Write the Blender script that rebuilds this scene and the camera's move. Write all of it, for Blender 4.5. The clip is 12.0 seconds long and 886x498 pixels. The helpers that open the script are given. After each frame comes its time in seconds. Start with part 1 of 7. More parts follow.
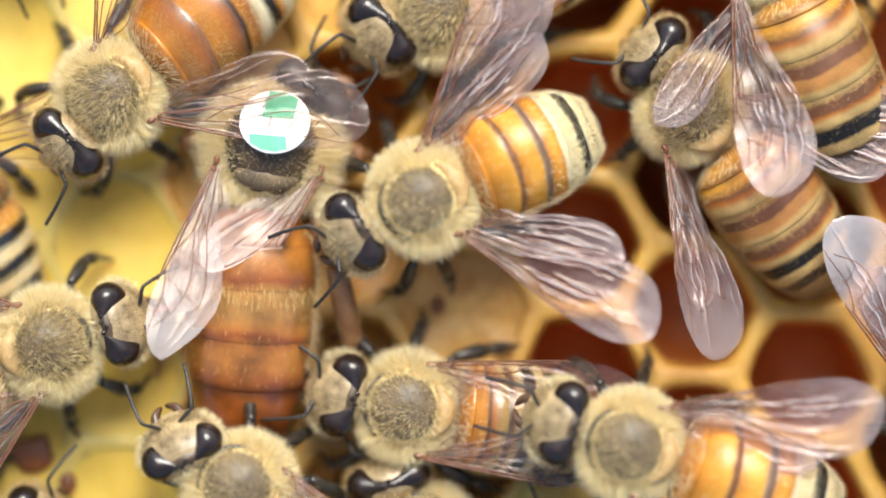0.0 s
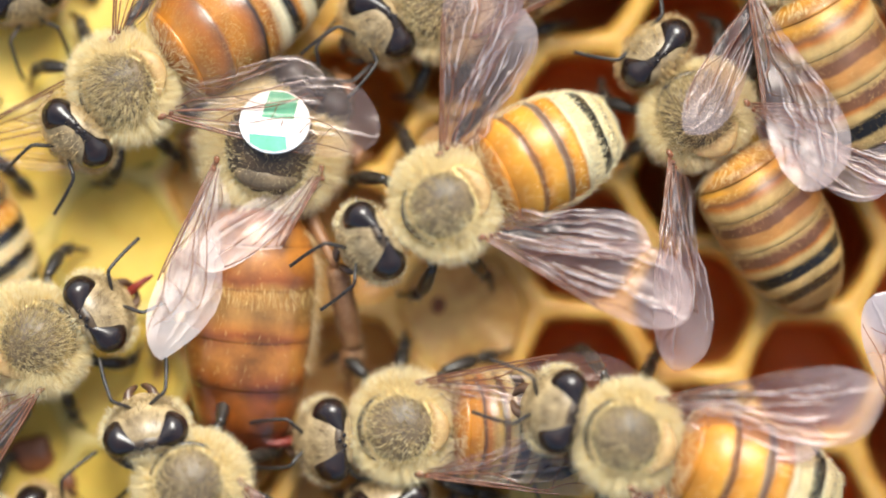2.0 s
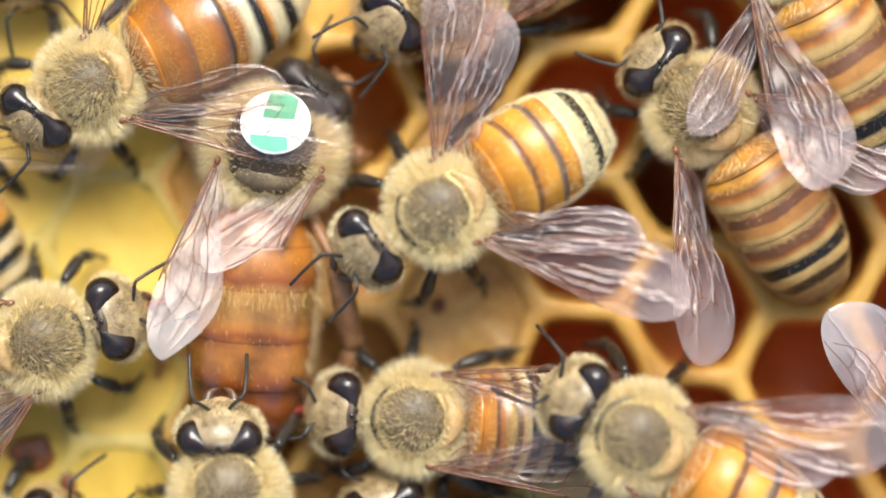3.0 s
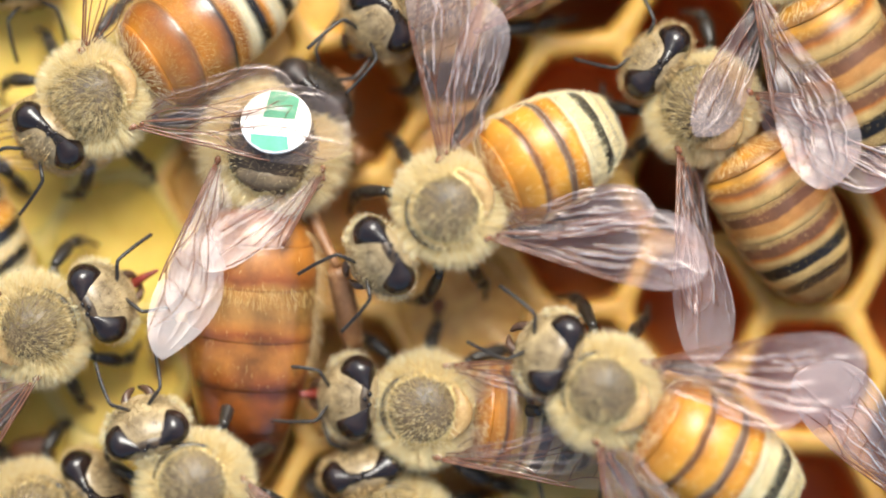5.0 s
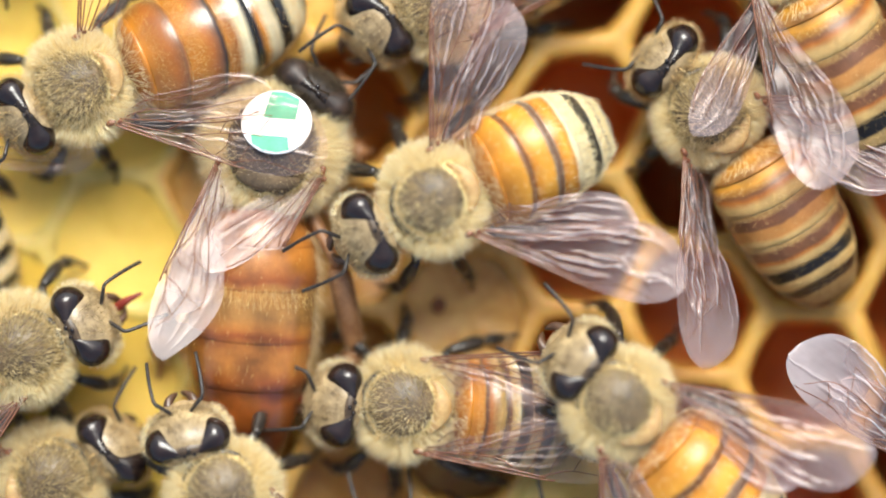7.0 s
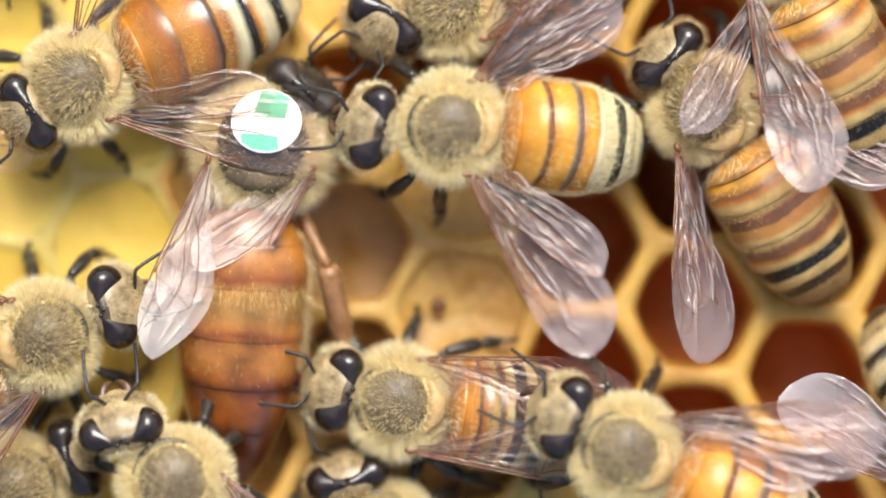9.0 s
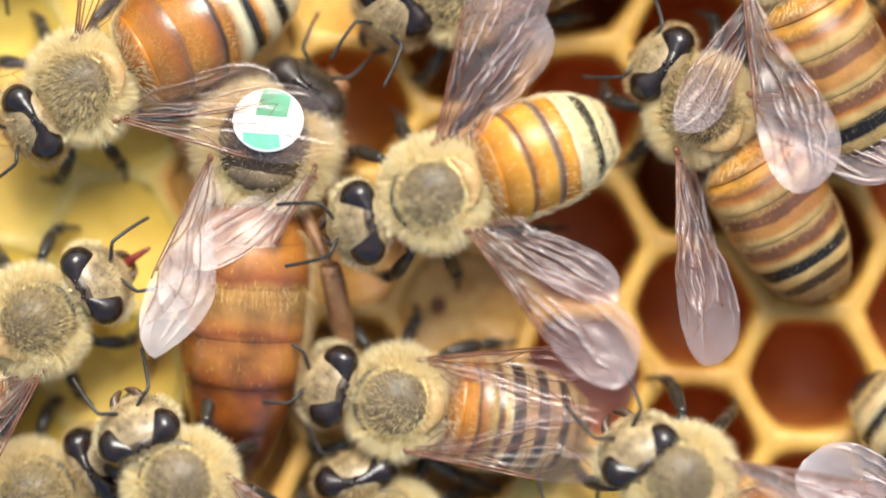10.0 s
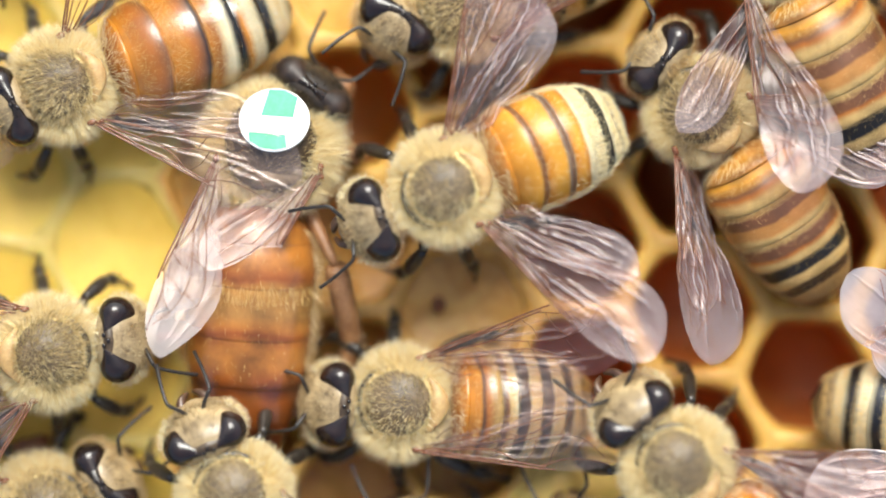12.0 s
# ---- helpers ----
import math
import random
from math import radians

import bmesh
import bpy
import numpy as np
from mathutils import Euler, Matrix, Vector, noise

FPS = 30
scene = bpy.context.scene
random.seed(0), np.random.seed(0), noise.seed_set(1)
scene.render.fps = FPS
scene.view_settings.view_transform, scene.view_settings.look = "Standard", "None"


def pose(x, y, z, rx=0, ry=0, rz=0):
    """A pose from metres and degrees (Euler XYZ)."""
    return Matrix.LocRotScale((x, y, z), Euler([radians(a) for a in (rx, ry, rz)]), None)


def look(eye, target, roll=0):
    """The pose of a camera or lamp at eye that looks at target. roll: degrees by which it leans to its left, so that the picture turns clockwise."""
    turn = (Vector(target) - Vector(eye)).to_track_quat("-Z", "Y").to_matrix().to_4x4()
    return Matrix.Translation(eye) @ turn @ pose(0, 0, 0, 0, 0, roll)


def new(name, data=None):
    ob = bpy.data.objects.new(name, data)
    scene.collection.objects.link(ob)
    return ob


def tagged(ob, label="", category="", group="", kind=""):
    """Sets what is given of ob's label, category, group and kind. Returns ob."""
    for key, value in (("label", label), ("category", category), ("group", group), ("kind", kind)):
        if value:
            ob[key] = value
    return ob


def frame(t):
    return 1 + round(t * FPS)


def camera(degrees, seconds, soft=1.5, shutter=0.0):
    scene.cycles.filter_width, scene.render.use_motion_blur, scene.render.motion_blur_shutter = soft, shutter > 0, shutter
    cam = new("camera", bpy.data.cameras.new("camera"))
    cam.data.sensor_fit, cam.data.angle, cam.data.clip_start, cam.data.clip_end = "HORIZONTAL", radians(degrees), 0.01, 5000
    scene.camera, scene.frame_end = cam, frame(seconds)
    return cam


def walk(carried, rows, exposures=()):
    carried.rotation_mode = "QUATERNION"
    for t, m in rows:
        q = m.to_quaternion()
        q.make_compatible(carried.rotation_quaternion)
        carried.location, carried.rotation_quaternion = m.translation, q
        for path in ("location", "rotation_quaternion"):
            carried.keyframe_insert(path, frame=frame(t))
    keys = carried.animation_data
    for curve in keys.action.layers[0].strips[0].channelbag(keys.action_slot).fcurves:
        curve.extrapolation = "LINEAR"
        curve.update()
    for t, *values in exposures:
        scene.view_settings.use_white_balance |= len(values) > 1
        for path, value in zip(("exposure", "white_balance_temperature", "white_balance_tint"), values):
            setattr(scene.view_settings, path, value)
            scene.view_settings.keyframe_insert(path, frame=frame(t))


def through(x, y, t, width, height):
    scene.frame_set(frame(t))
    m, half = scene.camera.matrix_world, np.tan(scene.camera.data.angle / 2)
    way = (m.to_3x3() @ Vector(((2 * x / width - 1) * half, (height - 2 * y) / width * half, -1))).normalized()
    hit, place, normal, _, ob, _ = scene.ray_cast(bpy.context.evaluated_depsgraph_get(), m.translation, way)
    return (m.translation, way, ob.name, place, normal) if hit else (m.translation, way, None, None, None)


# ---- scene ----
MM = 0.001  # the whole place is a few centimetres wide: lengths below are in millimetres

# ---- camera ----
cam = camera(10.21, 12.0, soft=1.9)
walk(cam, [(0.0, pose(0, 0, 0.2)), (12.0, pose(0, 0, 0.2))],
     exposures=[(0.0, 0.50, 6250, 4.0), (12.0, 0.50, 6250, 4.0)])
cam.data.dof.use_dof = True
cam.data.dof.focus_distance = 0.1954
cam.data.dof.aperture_fstop = 12.3

# ---- light: open shade under a bright sky, veiled sun from ahead ----
world = bpy.data.worlds.new("sky")
scene.world = world
world.use_nodes = True
sky = world.node_tree.nodes.new("ShaderNodeTexSky")
sky.sky_type = "NISHITA"
sky.sun_disc = False
sky.sun_elevation = radians(52)
sky.sun_rotation = radians(6)
sky.dust_density = 4.0
world.node_tree.links.new(sky.outputs[0], world.node_tree.nodes["Background"].inputs[0])
world.node_tree.nodes["Background"].inputs[1].default_value = 0.15
sun_data = bpy.data.lights.new("sun", "SUN")
sun_data.energy = 3.3
sun_data.angle = radians(30)
sun_data.color = (1.0, 0.95, 0.88)
sun = new("sun", sun_data)
sun.matrix_world = look((0.06, 0.58, 0.74), (0, 0, 0))


# ---- materials ----
def material(name):
    m = bpy.data.materials.new(name)
    m.use_nodes = True
    return m, m.node_tree.nodes, m.node_tree.links, m.node_tree.nodes["Principled BSDF"]


def ramp_node(nodes, stops, smooth="LINEAR"):
    r = nodes.new("ShaderNodeValToRGB")
    r.color_ramp.interpolation = smooth
    els = r.color_ramp.elements
    while len(els) < len(stops):
        els.new(0.5)
    for e, (p, c) in zip(els, stops):
        e.position, e.color = p, (*c, 1)
    return r


def noise_node(nodes, links, scale, detail=4, coord="Object", rough=0.55):
    tc = nodes.new("ShaderNodeTexCoord")
    n = nodes.new("ShaderNodeTexNoise")
    n.inputs["Scale"].default_value = scale
    n.inputs["Detail"].default_value = detail
    n.inputs["Roughness"].default_value = rough
    links.new(tc.outputs[coord], n.inputs["Vector"])
    return n


def bump(nodes, links, bsdf, height, strength, dist_mm):
    b = nodes.new("ShaderNodeBump")
    b.inputs["Strength"].default_value = strength
    b.inputs["Distance"].default_value = dist_mm * MM
    links.new(height, b.inputs["Height"])
    links.new(b.outputs[0], bsdf.inputs["Normal"])


def surface(name, dark, light, rough=0.5, scale=900, fine=6000, relief=0.03, sss=0.0, spec=0.5, coat=0.0):
    """Two-scale mottled surface: colour wander at about a millimetre, fine grain and relief below it."""
    m, nodes, links, b = material(name)
    n1 = noise_node(nodes, links, scale)
    n2 = noise_node(nodes, links, fine, 3)
    mix = nodes.new("ShaderNodeMath")
    mix.operation = "MULTIPLY_ADD"
    mix.inputs[1].default_value = 0.35
    links.new(n2.outputs["Fac"], mix.inputs[0])
    sc = nodes.new("ShaderNodeMath")
    sc.operation = "MULTIPLY"
    sc.inputs[1].default_value = 0.65
    links.new(n1.outputs["Fac"], sc.inputs[0])
    links.new(sc.outputs[0], mix.inputs[2])
    r = ramp_node(nodes, [(0.33, dark), (0.67, light)])
    links.new(mix.outputs[0], r.inputs[0])
    links.new(r.outputs[0], b.inputs["Base Color"])
    b.inputs["Roughness"].default_value = rough
    b.inputs["Specular IOR Level"].default_value = spec
    b.inputs["Coat Weight"].default_value = coat
    b.inputs["Coat Roughness"].default_value = 0.12
    if sss:
        b.inputs["Subsurface Weight"].default_value = sss
        b.inputs["Subsurface Radius"].default_value = (0.0009, 0.0005, 0.0002)
        b.inputs["Subsurface Scale"].default_value = 1.0
    bump(nodes, links, b, mix.outputs[0], 0.6, relief)
    return m


def hair_mat(name, root, tip_dark, tip_light, through=0.35):
    """Fine hair, each strand a slightly different tone, letting some light through."""
    m, nodes, links, b = material(name)
    g = nodes.new("ShaderNodeNewGeometry")
    r = ramp_node(nodes, [(0.0, root), (0.35, tip_dark), (1.0, tip_light)])
    links.new(g.outputs["Random Per Island"], r.inputs[0])
    links.new(r.outputs[0], b.inputs["Base Color"])
    b.inputs["Roughness"].default_value = 0.45
    t = nodes.new("ShaderNodeBsdfTranslucent")
    links.new(r.outputs[0], t.inputs[0])
    mx = nodes.new("ShaderNodeMixShader")
    mx.inputs[0].default_value = through
    links.new(b.outputs[0], mx.inputs[1])
    links.new(t.outputs[0], mx.inputs[2])
    links.new(mx.outputs[0], nodes["Material Output"].inputs[0])
    return m


def banded(name, stops, rough=0.26, mottle=0.45, coat=0.35):
    """Abdomen plates: the colour runs along the body, with a little wander of the band edges."""
    m, nodes, links, b = material(name)
    uv = nodes.new("ShaderNodeUVMap")
    uv.uv_map = "along"
    sep = nodes.new("ShaderNodeSeparateXYZ")
    links.new(uv.outputs[0], sep.inputs[0])
    n = noise_node(nodes, links, 450, 3)
    off = nodes.new("ShaderNodeMath")
    off.operation = "MULTIPLY_ADD"
    off.inputs[1].default_value = 0.07
    links.new(n.outputs["Fac"], off.inputs[0])
    links.new(sep.outputs[0], off.inputs[2])
    sub = nodes.new("ShaderNodeMath")
    sub.operation = "SUBTRACT"
    sub.inputs[1].default_value = 0.035
    links.new(off.outputs[0], sub.inputs[0])
    r = ramp_node(nodes, stops)
    links.new(sub.outputs[0], r.inputs[0])
    n2 = noise_node(nodes, links, 700, 5)
    r2 = ramp_node(nodes, [(0.3, (1 - mottle,) * 3), (0.7, (1.0, 1.0, 1.0))])
    links.new(n2.outputs["Fac"], r2.inputs[0])
    mul = nodes.new("ShaderNodeMix")
    mul.data_type, mul.blend_type = "RGBA", "MULTIPLY"
    mul.inputs[0].default_value = 1.0
    links.new(r.outputs[0], mul.inputs[6])
    links.new(r2.outputs[0], mul.inputs[7])
    links.new(mul.outputs[2], b.inputs["Base Color"])
    b.inputs["Roughness"].default_value = rough
    b.inputs["Specular IOR Level"].default_value = 0.6 if coat > 0.2 else 0.32
    b.inputs["Coat Weight"].default_value = coat
    b.inputs["Coat Roughness"].default_value = 0.3
    b.inputs["Subsurface Weight"].default_value = 0.15
    b.inputs["Subsurface Radius"].default_value = (0.0005, 0.00025, 0.0001)
    b.inputs["Subsurface Scale"].default_value = 1.0
    n3 = noise_node(nodes, links, 9000, 3)
    bump(nodes, links, b, n3.outputs["Fac"], 0.5, 0.02)
    return m


def membrane(name, body, solid, clear=(0.95, 0.9, 0.87), crease=0.10, gloss=1.0, fold_glint=0.3, outer_sheen=0.16):
    """Wing film: mostly clear, a faint smoky tint, strong wet-looking gloss and painted highlights on the pleats."""
    m, nodes, links, b = material(name)
    n = noise_node(nodes, links, 1.0, 5)
    stretch = nodes.new("ShaderNodeMapping")
    stretch.inputs["Scale"].default_value = (420, 2100, 400)
    links.new(n.inputs["Vector"].links[0].from_socket, stretch.inputs["Vector"])
    links.new(stretch.outputs[0], n.inputs["Vector"])
    n2 = noise_node(nodes, links, 500, 3)
    r = ramp_node(nodes, [(0.3, tuple(c * 0.75 for c in body)), (0.7, body)])
    links.new(n2.outputs["Fac"], r.inputs[0])
    links.new(r.outputs[0], b.inputs["Base Color"])
    b.inputs["Roughness"].default_value = 0.25
    b.inputs["Specular IOR Level"].default_value = 0.3
    bump(nodes, links, b, n.outputs["Fac"], 1.0, crease)
    t = nodes.new("ShaderNodeBsdfTransparent")
    mx = nodes.new("ShaderNodeMixShader")
    # highlights on folds and sheen on the outer third, painted as paler, denser film
    uv = nodes.new("ShaderNodeUVMap")
    uv.uv_map = "along"
    sep = nodes.new("ShaderNodeSeparateXYZ")
    links.new(uv.outputs[0], sep.inputs[0])
    tint = ramp_node(nodes, [(0.15, tuple(0.35 * c + 0.62 for c in clear)), (0.6, clear)])
    links.new(sep.outputs[0], tint.inputs[0])
    links.new(tint.outputs[0], t.inputs[0])
    fold = ramp_node(nodes, [(0.62, (0, 0, 0)), (0.95, (fold_glint, fold_glint, fold_glint))])
    links.new(sep.outputs[1], fold.inputs[0])
    outer = ramp_node(nodes, [(0.45, (0, 0, 0)), (0.9, (outer_sheen,) * 3)])
    links.new(sep.outputs[0], outer.inputs[0])
    most = nodes.new("ShaderNodeMath")
    most.operation = "MAXIMUM"
    links.new(fold.outputs[0], most.inputs[0])
    links.new(outer.outputs[0], most.inputs[1])
    fac = nodes.new("ShaderNodeMath")
    fac.operation = "MULTIPLY_ADD"
    fac.inputs[1].default_value = min(0.16, solid * 2)
    links.new(n2.outputs["Fac"], fac.inputs[0])
    base = nodes.new("ShaderNodeMath")
    base.operation = "ADD"
    base.inputs[1].default_value = max(0.0, solid - 0.08)
    links.new(most.outputs[0], base.inputs[0])
    links.new(base.outputs[0], fac.inputs[2])
    links.new(fac.outputs[0], mx.inputs[0])
    links.new(t.outputs[0], mx.inputs[1])
    links.new(b.outputs[0], mx.inputs[2])
    shine = nodes.new("ShaderNodeBsdfGlossy")
    shine.inputs["Color"].default_value = (1.0, 0.88, 0.86, 1)
    shine.inputs["Roughness"].default_value = 0.22
    links.new(b.inputs["Normal"].links[0].from_socket, shine.inputs["Normal"])
    top = nodes.new("ShaderNodeMixShader")
    top.inputs[0].default_value = gloss * 0.028
    links.new(mx.outputs[0], top.inputs[1])
    links.new(shine.outputs[0], top.inputs[2])
    links.new(top.outputs[0], nodes["Material Output"].inputs[0])
    return m


WAX = surface("pale_wax", (0.50, 0.255, 0.042), (0.66, 0.405, 0.095), 0.42, 500, 3500, 0.06, sss=0.35)
WAX_YELLOW = surface("yellow_wax", (0.53, 0.37, 0.07), (0.69, 0.52, 0.15), 0.4, 400, 3000, 0.06, sss=0.35)
COCOON = surface("cocoon_lining", (0.40, 0.11, 0.022), (0.56, 0.19, 0.045), 0.45, 600, 3000, 0.08, sss=0.3)
COCOON_LIGHT = surface("amber_lining", (0.46, 0.18, 0.03), (0.64, 0.30, 0.07), 0.45, 500, 3000, 0.08, sss=0.2)
HONEY = surface("ripening_honey", (0.55, 0.355, 0.038), (0.75, 0.525, 0.095), 0.55, 160, 900, 0.05, sss=0.3)
OCHRE = surface("ochre_capping", (0.39, 0.175, 0.026), (0.70, 0.44, 0.12), 0.4, 420, 2400, 0.25, sss=0.3)

BROWN_SPOT = surface("brown_spot", (0.10, 0.03, 0.010), (0.26, 0.09, 0.028), 0.4, 900, 5000, 0.05)

CROWN_BROWN = surface("brown_crown", (0.018, 0.012, 0.008), (0.11, 0.068, 0.035), 0.38, 1400, 9000, 0.03)
CROWN = surface("dark_crown", (0.008, 0.006, 0.005), (0.035, 0.022, 0.014), 0.24, 1400, 9000, 0.03)
CHITIN = surface("dark_chitin", (0.012, 0.009, 0.007), (0.05, 0.036, 0.024), 0.3, 2500, 12000, 0.01)
UNDERCOAT = surface("pale_undercoat", (0.52, 0.40, 0.15), (0.80, 0.66, 0.34), 0.8, 1800, 9000, 0.12)
SHIELD = surface("thorax_shield", (0.07, 0.048, 0.028), (0.25, 0.175, 0.095), 0.45, 800, 9000, 0.02)
FACE = surface("face_plate", (0.13, 0.085, 0.042), (0.52, 0.39, 0.21), 0.3, 1300, 6000, 0.02)
CLYPEUS = surface("clypeus_plate", (0.20, 0.13, 0.06), (0.50, 0.36, 0.19), 0.45, 900, 6000, 0.02)
QUEEN_EYE = surface("dull_black_eye", (0.010, 0.007, 0.006), (0.05, 0.028, 0.018), 0.5, 2500, 24000, 0.01)
EYE = surface("compound_eye", (0.006, 0.005, 0.005), (0.026, 0.013, 0.010), 0.22, 2500, 24000, 0.006, spec=0.45, coat=0.25)
AMBER = surface("amber_plate", (0.26, 0.115, 0.028), (0.50, 0.27, 0.08), 0.38, 1200, 6000, 0.02)
SCUTE = surface("pale_amber_crescent", (0.30, 0.165, 0.055), (0.60, 0.40, 0.17), 0.5, 1200, 6000, 0.03, sss=0.15)
TONGUE = surface("red_tongue", (0.14, 0.015, 0.01), (0.28, 0.04, 0.02), 0.25, 2500, 9000, 0.01)
JAW = surface("brown_jaw", (0.05, 0.025, 0.014), (0.15, 0.075, 0.035), 0.3, 2500, 9000, 0.01)
TEGULA = surface("red_brown_joint", (0.12, 0.04, 0.018), (0.26, 0.10, 0.045), 0.22, 2500, 9000, 0.01)
VEIN = surface("wing_vein", (0.09, 0.032, 0.016), (0.24, 0.10, 0.055), 0.22, 2500, 9000, 0.01)
LEG = surface("black_leg", (0.012, 0.010, 0.009), (0.05, 0.04, 0.03), 0.28, 2500, 9000, 0.015)
LEG_RED = surface("red_brown_leg", (0.17, 0.07, 0.026), (0.40, 0.20, 0.085), 0.45, 1500, 9000, 0.015)
ANTENNA = surface("antenna_grey", (0.010, 0.008, 0.007), (0.045, 0.036, 0.03), 0.38, 2500, 9000, 0.01)
DISC = surface("white_disc", (0.82, 0.82, 0.80), (0.9, 0.9, 0.88), 0.3, 600, 6000, 0.005)
GREEN = surface("green_paint", (0.015, 0.27, 0.13), (0.05, 0.40, 0.22), 0.4, 900, 6000, 0.01)

FUR = hair_mat("cream_fur", (0.72, 0.55, 0.235), (0.94, 0.82, 0.49), (0.98, 0.935, 0.75), 0.48)
FUR_TAN = hair_mat("tan_fur", (0.32, 0.20, 0.08), (0.68, 0.49, 0.22), (0.92, 0.76, 0.46), 0.45)
FUR_BACK = hair_mat("back_fur", (0.13, 0.088, 0.036), (0.52, 0.385, 0.17), (0.90, 0.76, 0.45), 0.4)
FUR_FACE = hair_mat("face_fuzz", (0.26, 0.18, 0.085), (0.58, 0.44, 0.23), (0.86, 0.74, 0.48), 0.4)
FUR_GOLD = hair_mat("golden_fuzz", (0.55, 0.34, 0.09), (0.72, 0.48, 0.16), (0.85, 0.66, 0.32))
FUR_BROWN = hair_mat("brown_fuzz", (0.39, 0.23, 0.075), (0.60, 0.39, 0.14), (0.82, 0.63, 0.31), 0.4)
FUR_DARK = hair_mat("dark_bristle", (0.03, 0.02, 0.015), (0.08, 0.055, 0.03), (0.20, 0.14, 0.07))

ORANGE, GOLD, RUST = (0.58, 0.22, 0.022), (0.74, 0.35, 0.042), (0.40, 0.13, 0.02)
BROWN, DARKB, BLACK = (0.20, 0.08, 0.03), (0.07, 0.035, 0.02), (0.012, 0.010, 0.009)
CREAM, TAN, GREY = (0.76, 0.66, 0.42), (0.36, 0.20, 0.065), (0.20, 0.16, 0.13)
AMBERED, STRAW = (0.45, 0.205, 0.055), (0.56, 0.37, 0.14)
PURPLE = (0.17, 0.070, 0.032)

PLATES_GOLDEN = banded("plates_golden", [
    (0.00, RUST), (0.10, ORANGE), (0.24, GOLD), (0.258, BROWN), (0.285, BROWN), (0.30, ORANGE), (0.36, GOLD), (0.43, GOLD), (0.455, GREY), (0.475, BROWN), (0.49, GREY),
    (0.505, ORANGE), (0.56, GOLD), (0.595, ORANGE), (0.615, CREAM), (0.725, CREAM), (0.74, BLACK), (0.815, BLACK), (0.83, CREAM), (0.885, CREAM),
    (0.90, GREY), (0.925, GREY), (0.94, CREAM), (1.0, GREY)], 0.3, 0.4, 0.2)
PLATES_TAN = banded("plates_tan", [
    (0.00, RUST), (0.06, GOLD), (0.105, AMBERED), (0.14, GOLD), (0.18, BROWN), (0.20, RUST), (0.235, STRAW), (0.275, STRAW), (0.30, TAN), (0.325, PURPLE),
    (0.375, PURPLE), (0.39, AMBERED), (0.44, AMBERED), (0.465, STRAW), (0.50, STRAW), (0.525, PURPLE), (0.575, PURPLE), (0.59, RUST), (0.615, STRAW),
    (0.645, STRAW), (0.66, BLACK), (0.715, BLACK), (0.73, STRAW), (0.775, STRAW), (0.79, DARKB), (0.845, DARKB), (0.865, TAN), (0.92, BROWN), (1.0, DARKB)], 0.34, 0.5, 0.15)
PLATES_RED = banded("plates_red", [
    (0.00, DARKB), (0.06, RUST), (0.12, ORANGE), (0.21, RUST), (0.265, BROWN), (0.29, ORANGE), (0.36, ORANGE), (0.41, RUST), (0.455, BROWN),
    (0.475, BLACK), (0.50, ORANGE), (0.54, RUST), (0.58, CREAM), (0.61, CREAM), (0.645, BLACK), (0.67, BLACK), (0.70, ORANGE),
    (0.73, CREAM), (0.77, CREAM), (0.805, BLACK), (0.85, BLACK), (0.89, CREAM), (0.94, CREAM), (1.0, BLACK)], 0.24)
PLATES_STRIPED = banded("plates_striped", [
    (0.00, DARKB), (0.08, RUST), (0.20, BROWN), (0.265, BLACK), (0.29, RUST), (0.37, GOLD), (0.42, BLACK), (0.46, BLACK),
    (0.50, CREAM), (0.54, CREAM), (0.58, BLACK), (0.62, BLACK), (0.67, CREAM), (0.71, CREAM), (0.745, BLACK), (0.78, BLACK),
    (0.82, CREAM), (0.86, CREAM), (0.89, GREY), (0.95, DARKB), (1.0, BLACK)])
PLATES_GREY = banded("plates_grey", [
    (0.00, DARKB), (0.06, RUST), (0.10, ORANGE), (0.165, ORANGE), (0.18, DARKB), (0.20, RUST), (0.25, TAN), (0.28, STRAW), (0.30, DARKB), (0.33, BROWN), (0.345, STRAW), (0.385, CREAM), (0.40, BLACK), (0.47, DARKB), (0.485, CREAM),
    (0.545, CREAM), (0.56, BLACK), (0.63, DARKB), (0.65, CREAM), (0.715, CREAM), (0.73, BLACK), (0.79, DARKB), (0.81, CREAM), (0.87, CREAM), (0.89, DARKB), (1.0, DARKB)])
QRED, QORANGE, QDARK = (0.32, 0.085, 0.014), (0.51, 0.19, 0.032), (0.13, 0.027, 0.008)
QTAN = (0.52, 0.25, 0.06)
PLATES_QUEEN = banded("plates_queen", [
    (0.00, QDARK), (0.05, QRED), (0.10, QORANGE), (0.20, QORANGE), (0.255, QRED), (0.29, QTAN), (0.37, QTAN), (0.42, QORANGE), (0.445, QRED),
    (0.49, QORANGE), (0.54, QORANGE), (0.59, QRED), (0.62, QDARK), (0.66, QRED), (0.72, QRED), (0.76, QDARK), (1.0, QDARK)], 0.17, 0.62, 0.6)

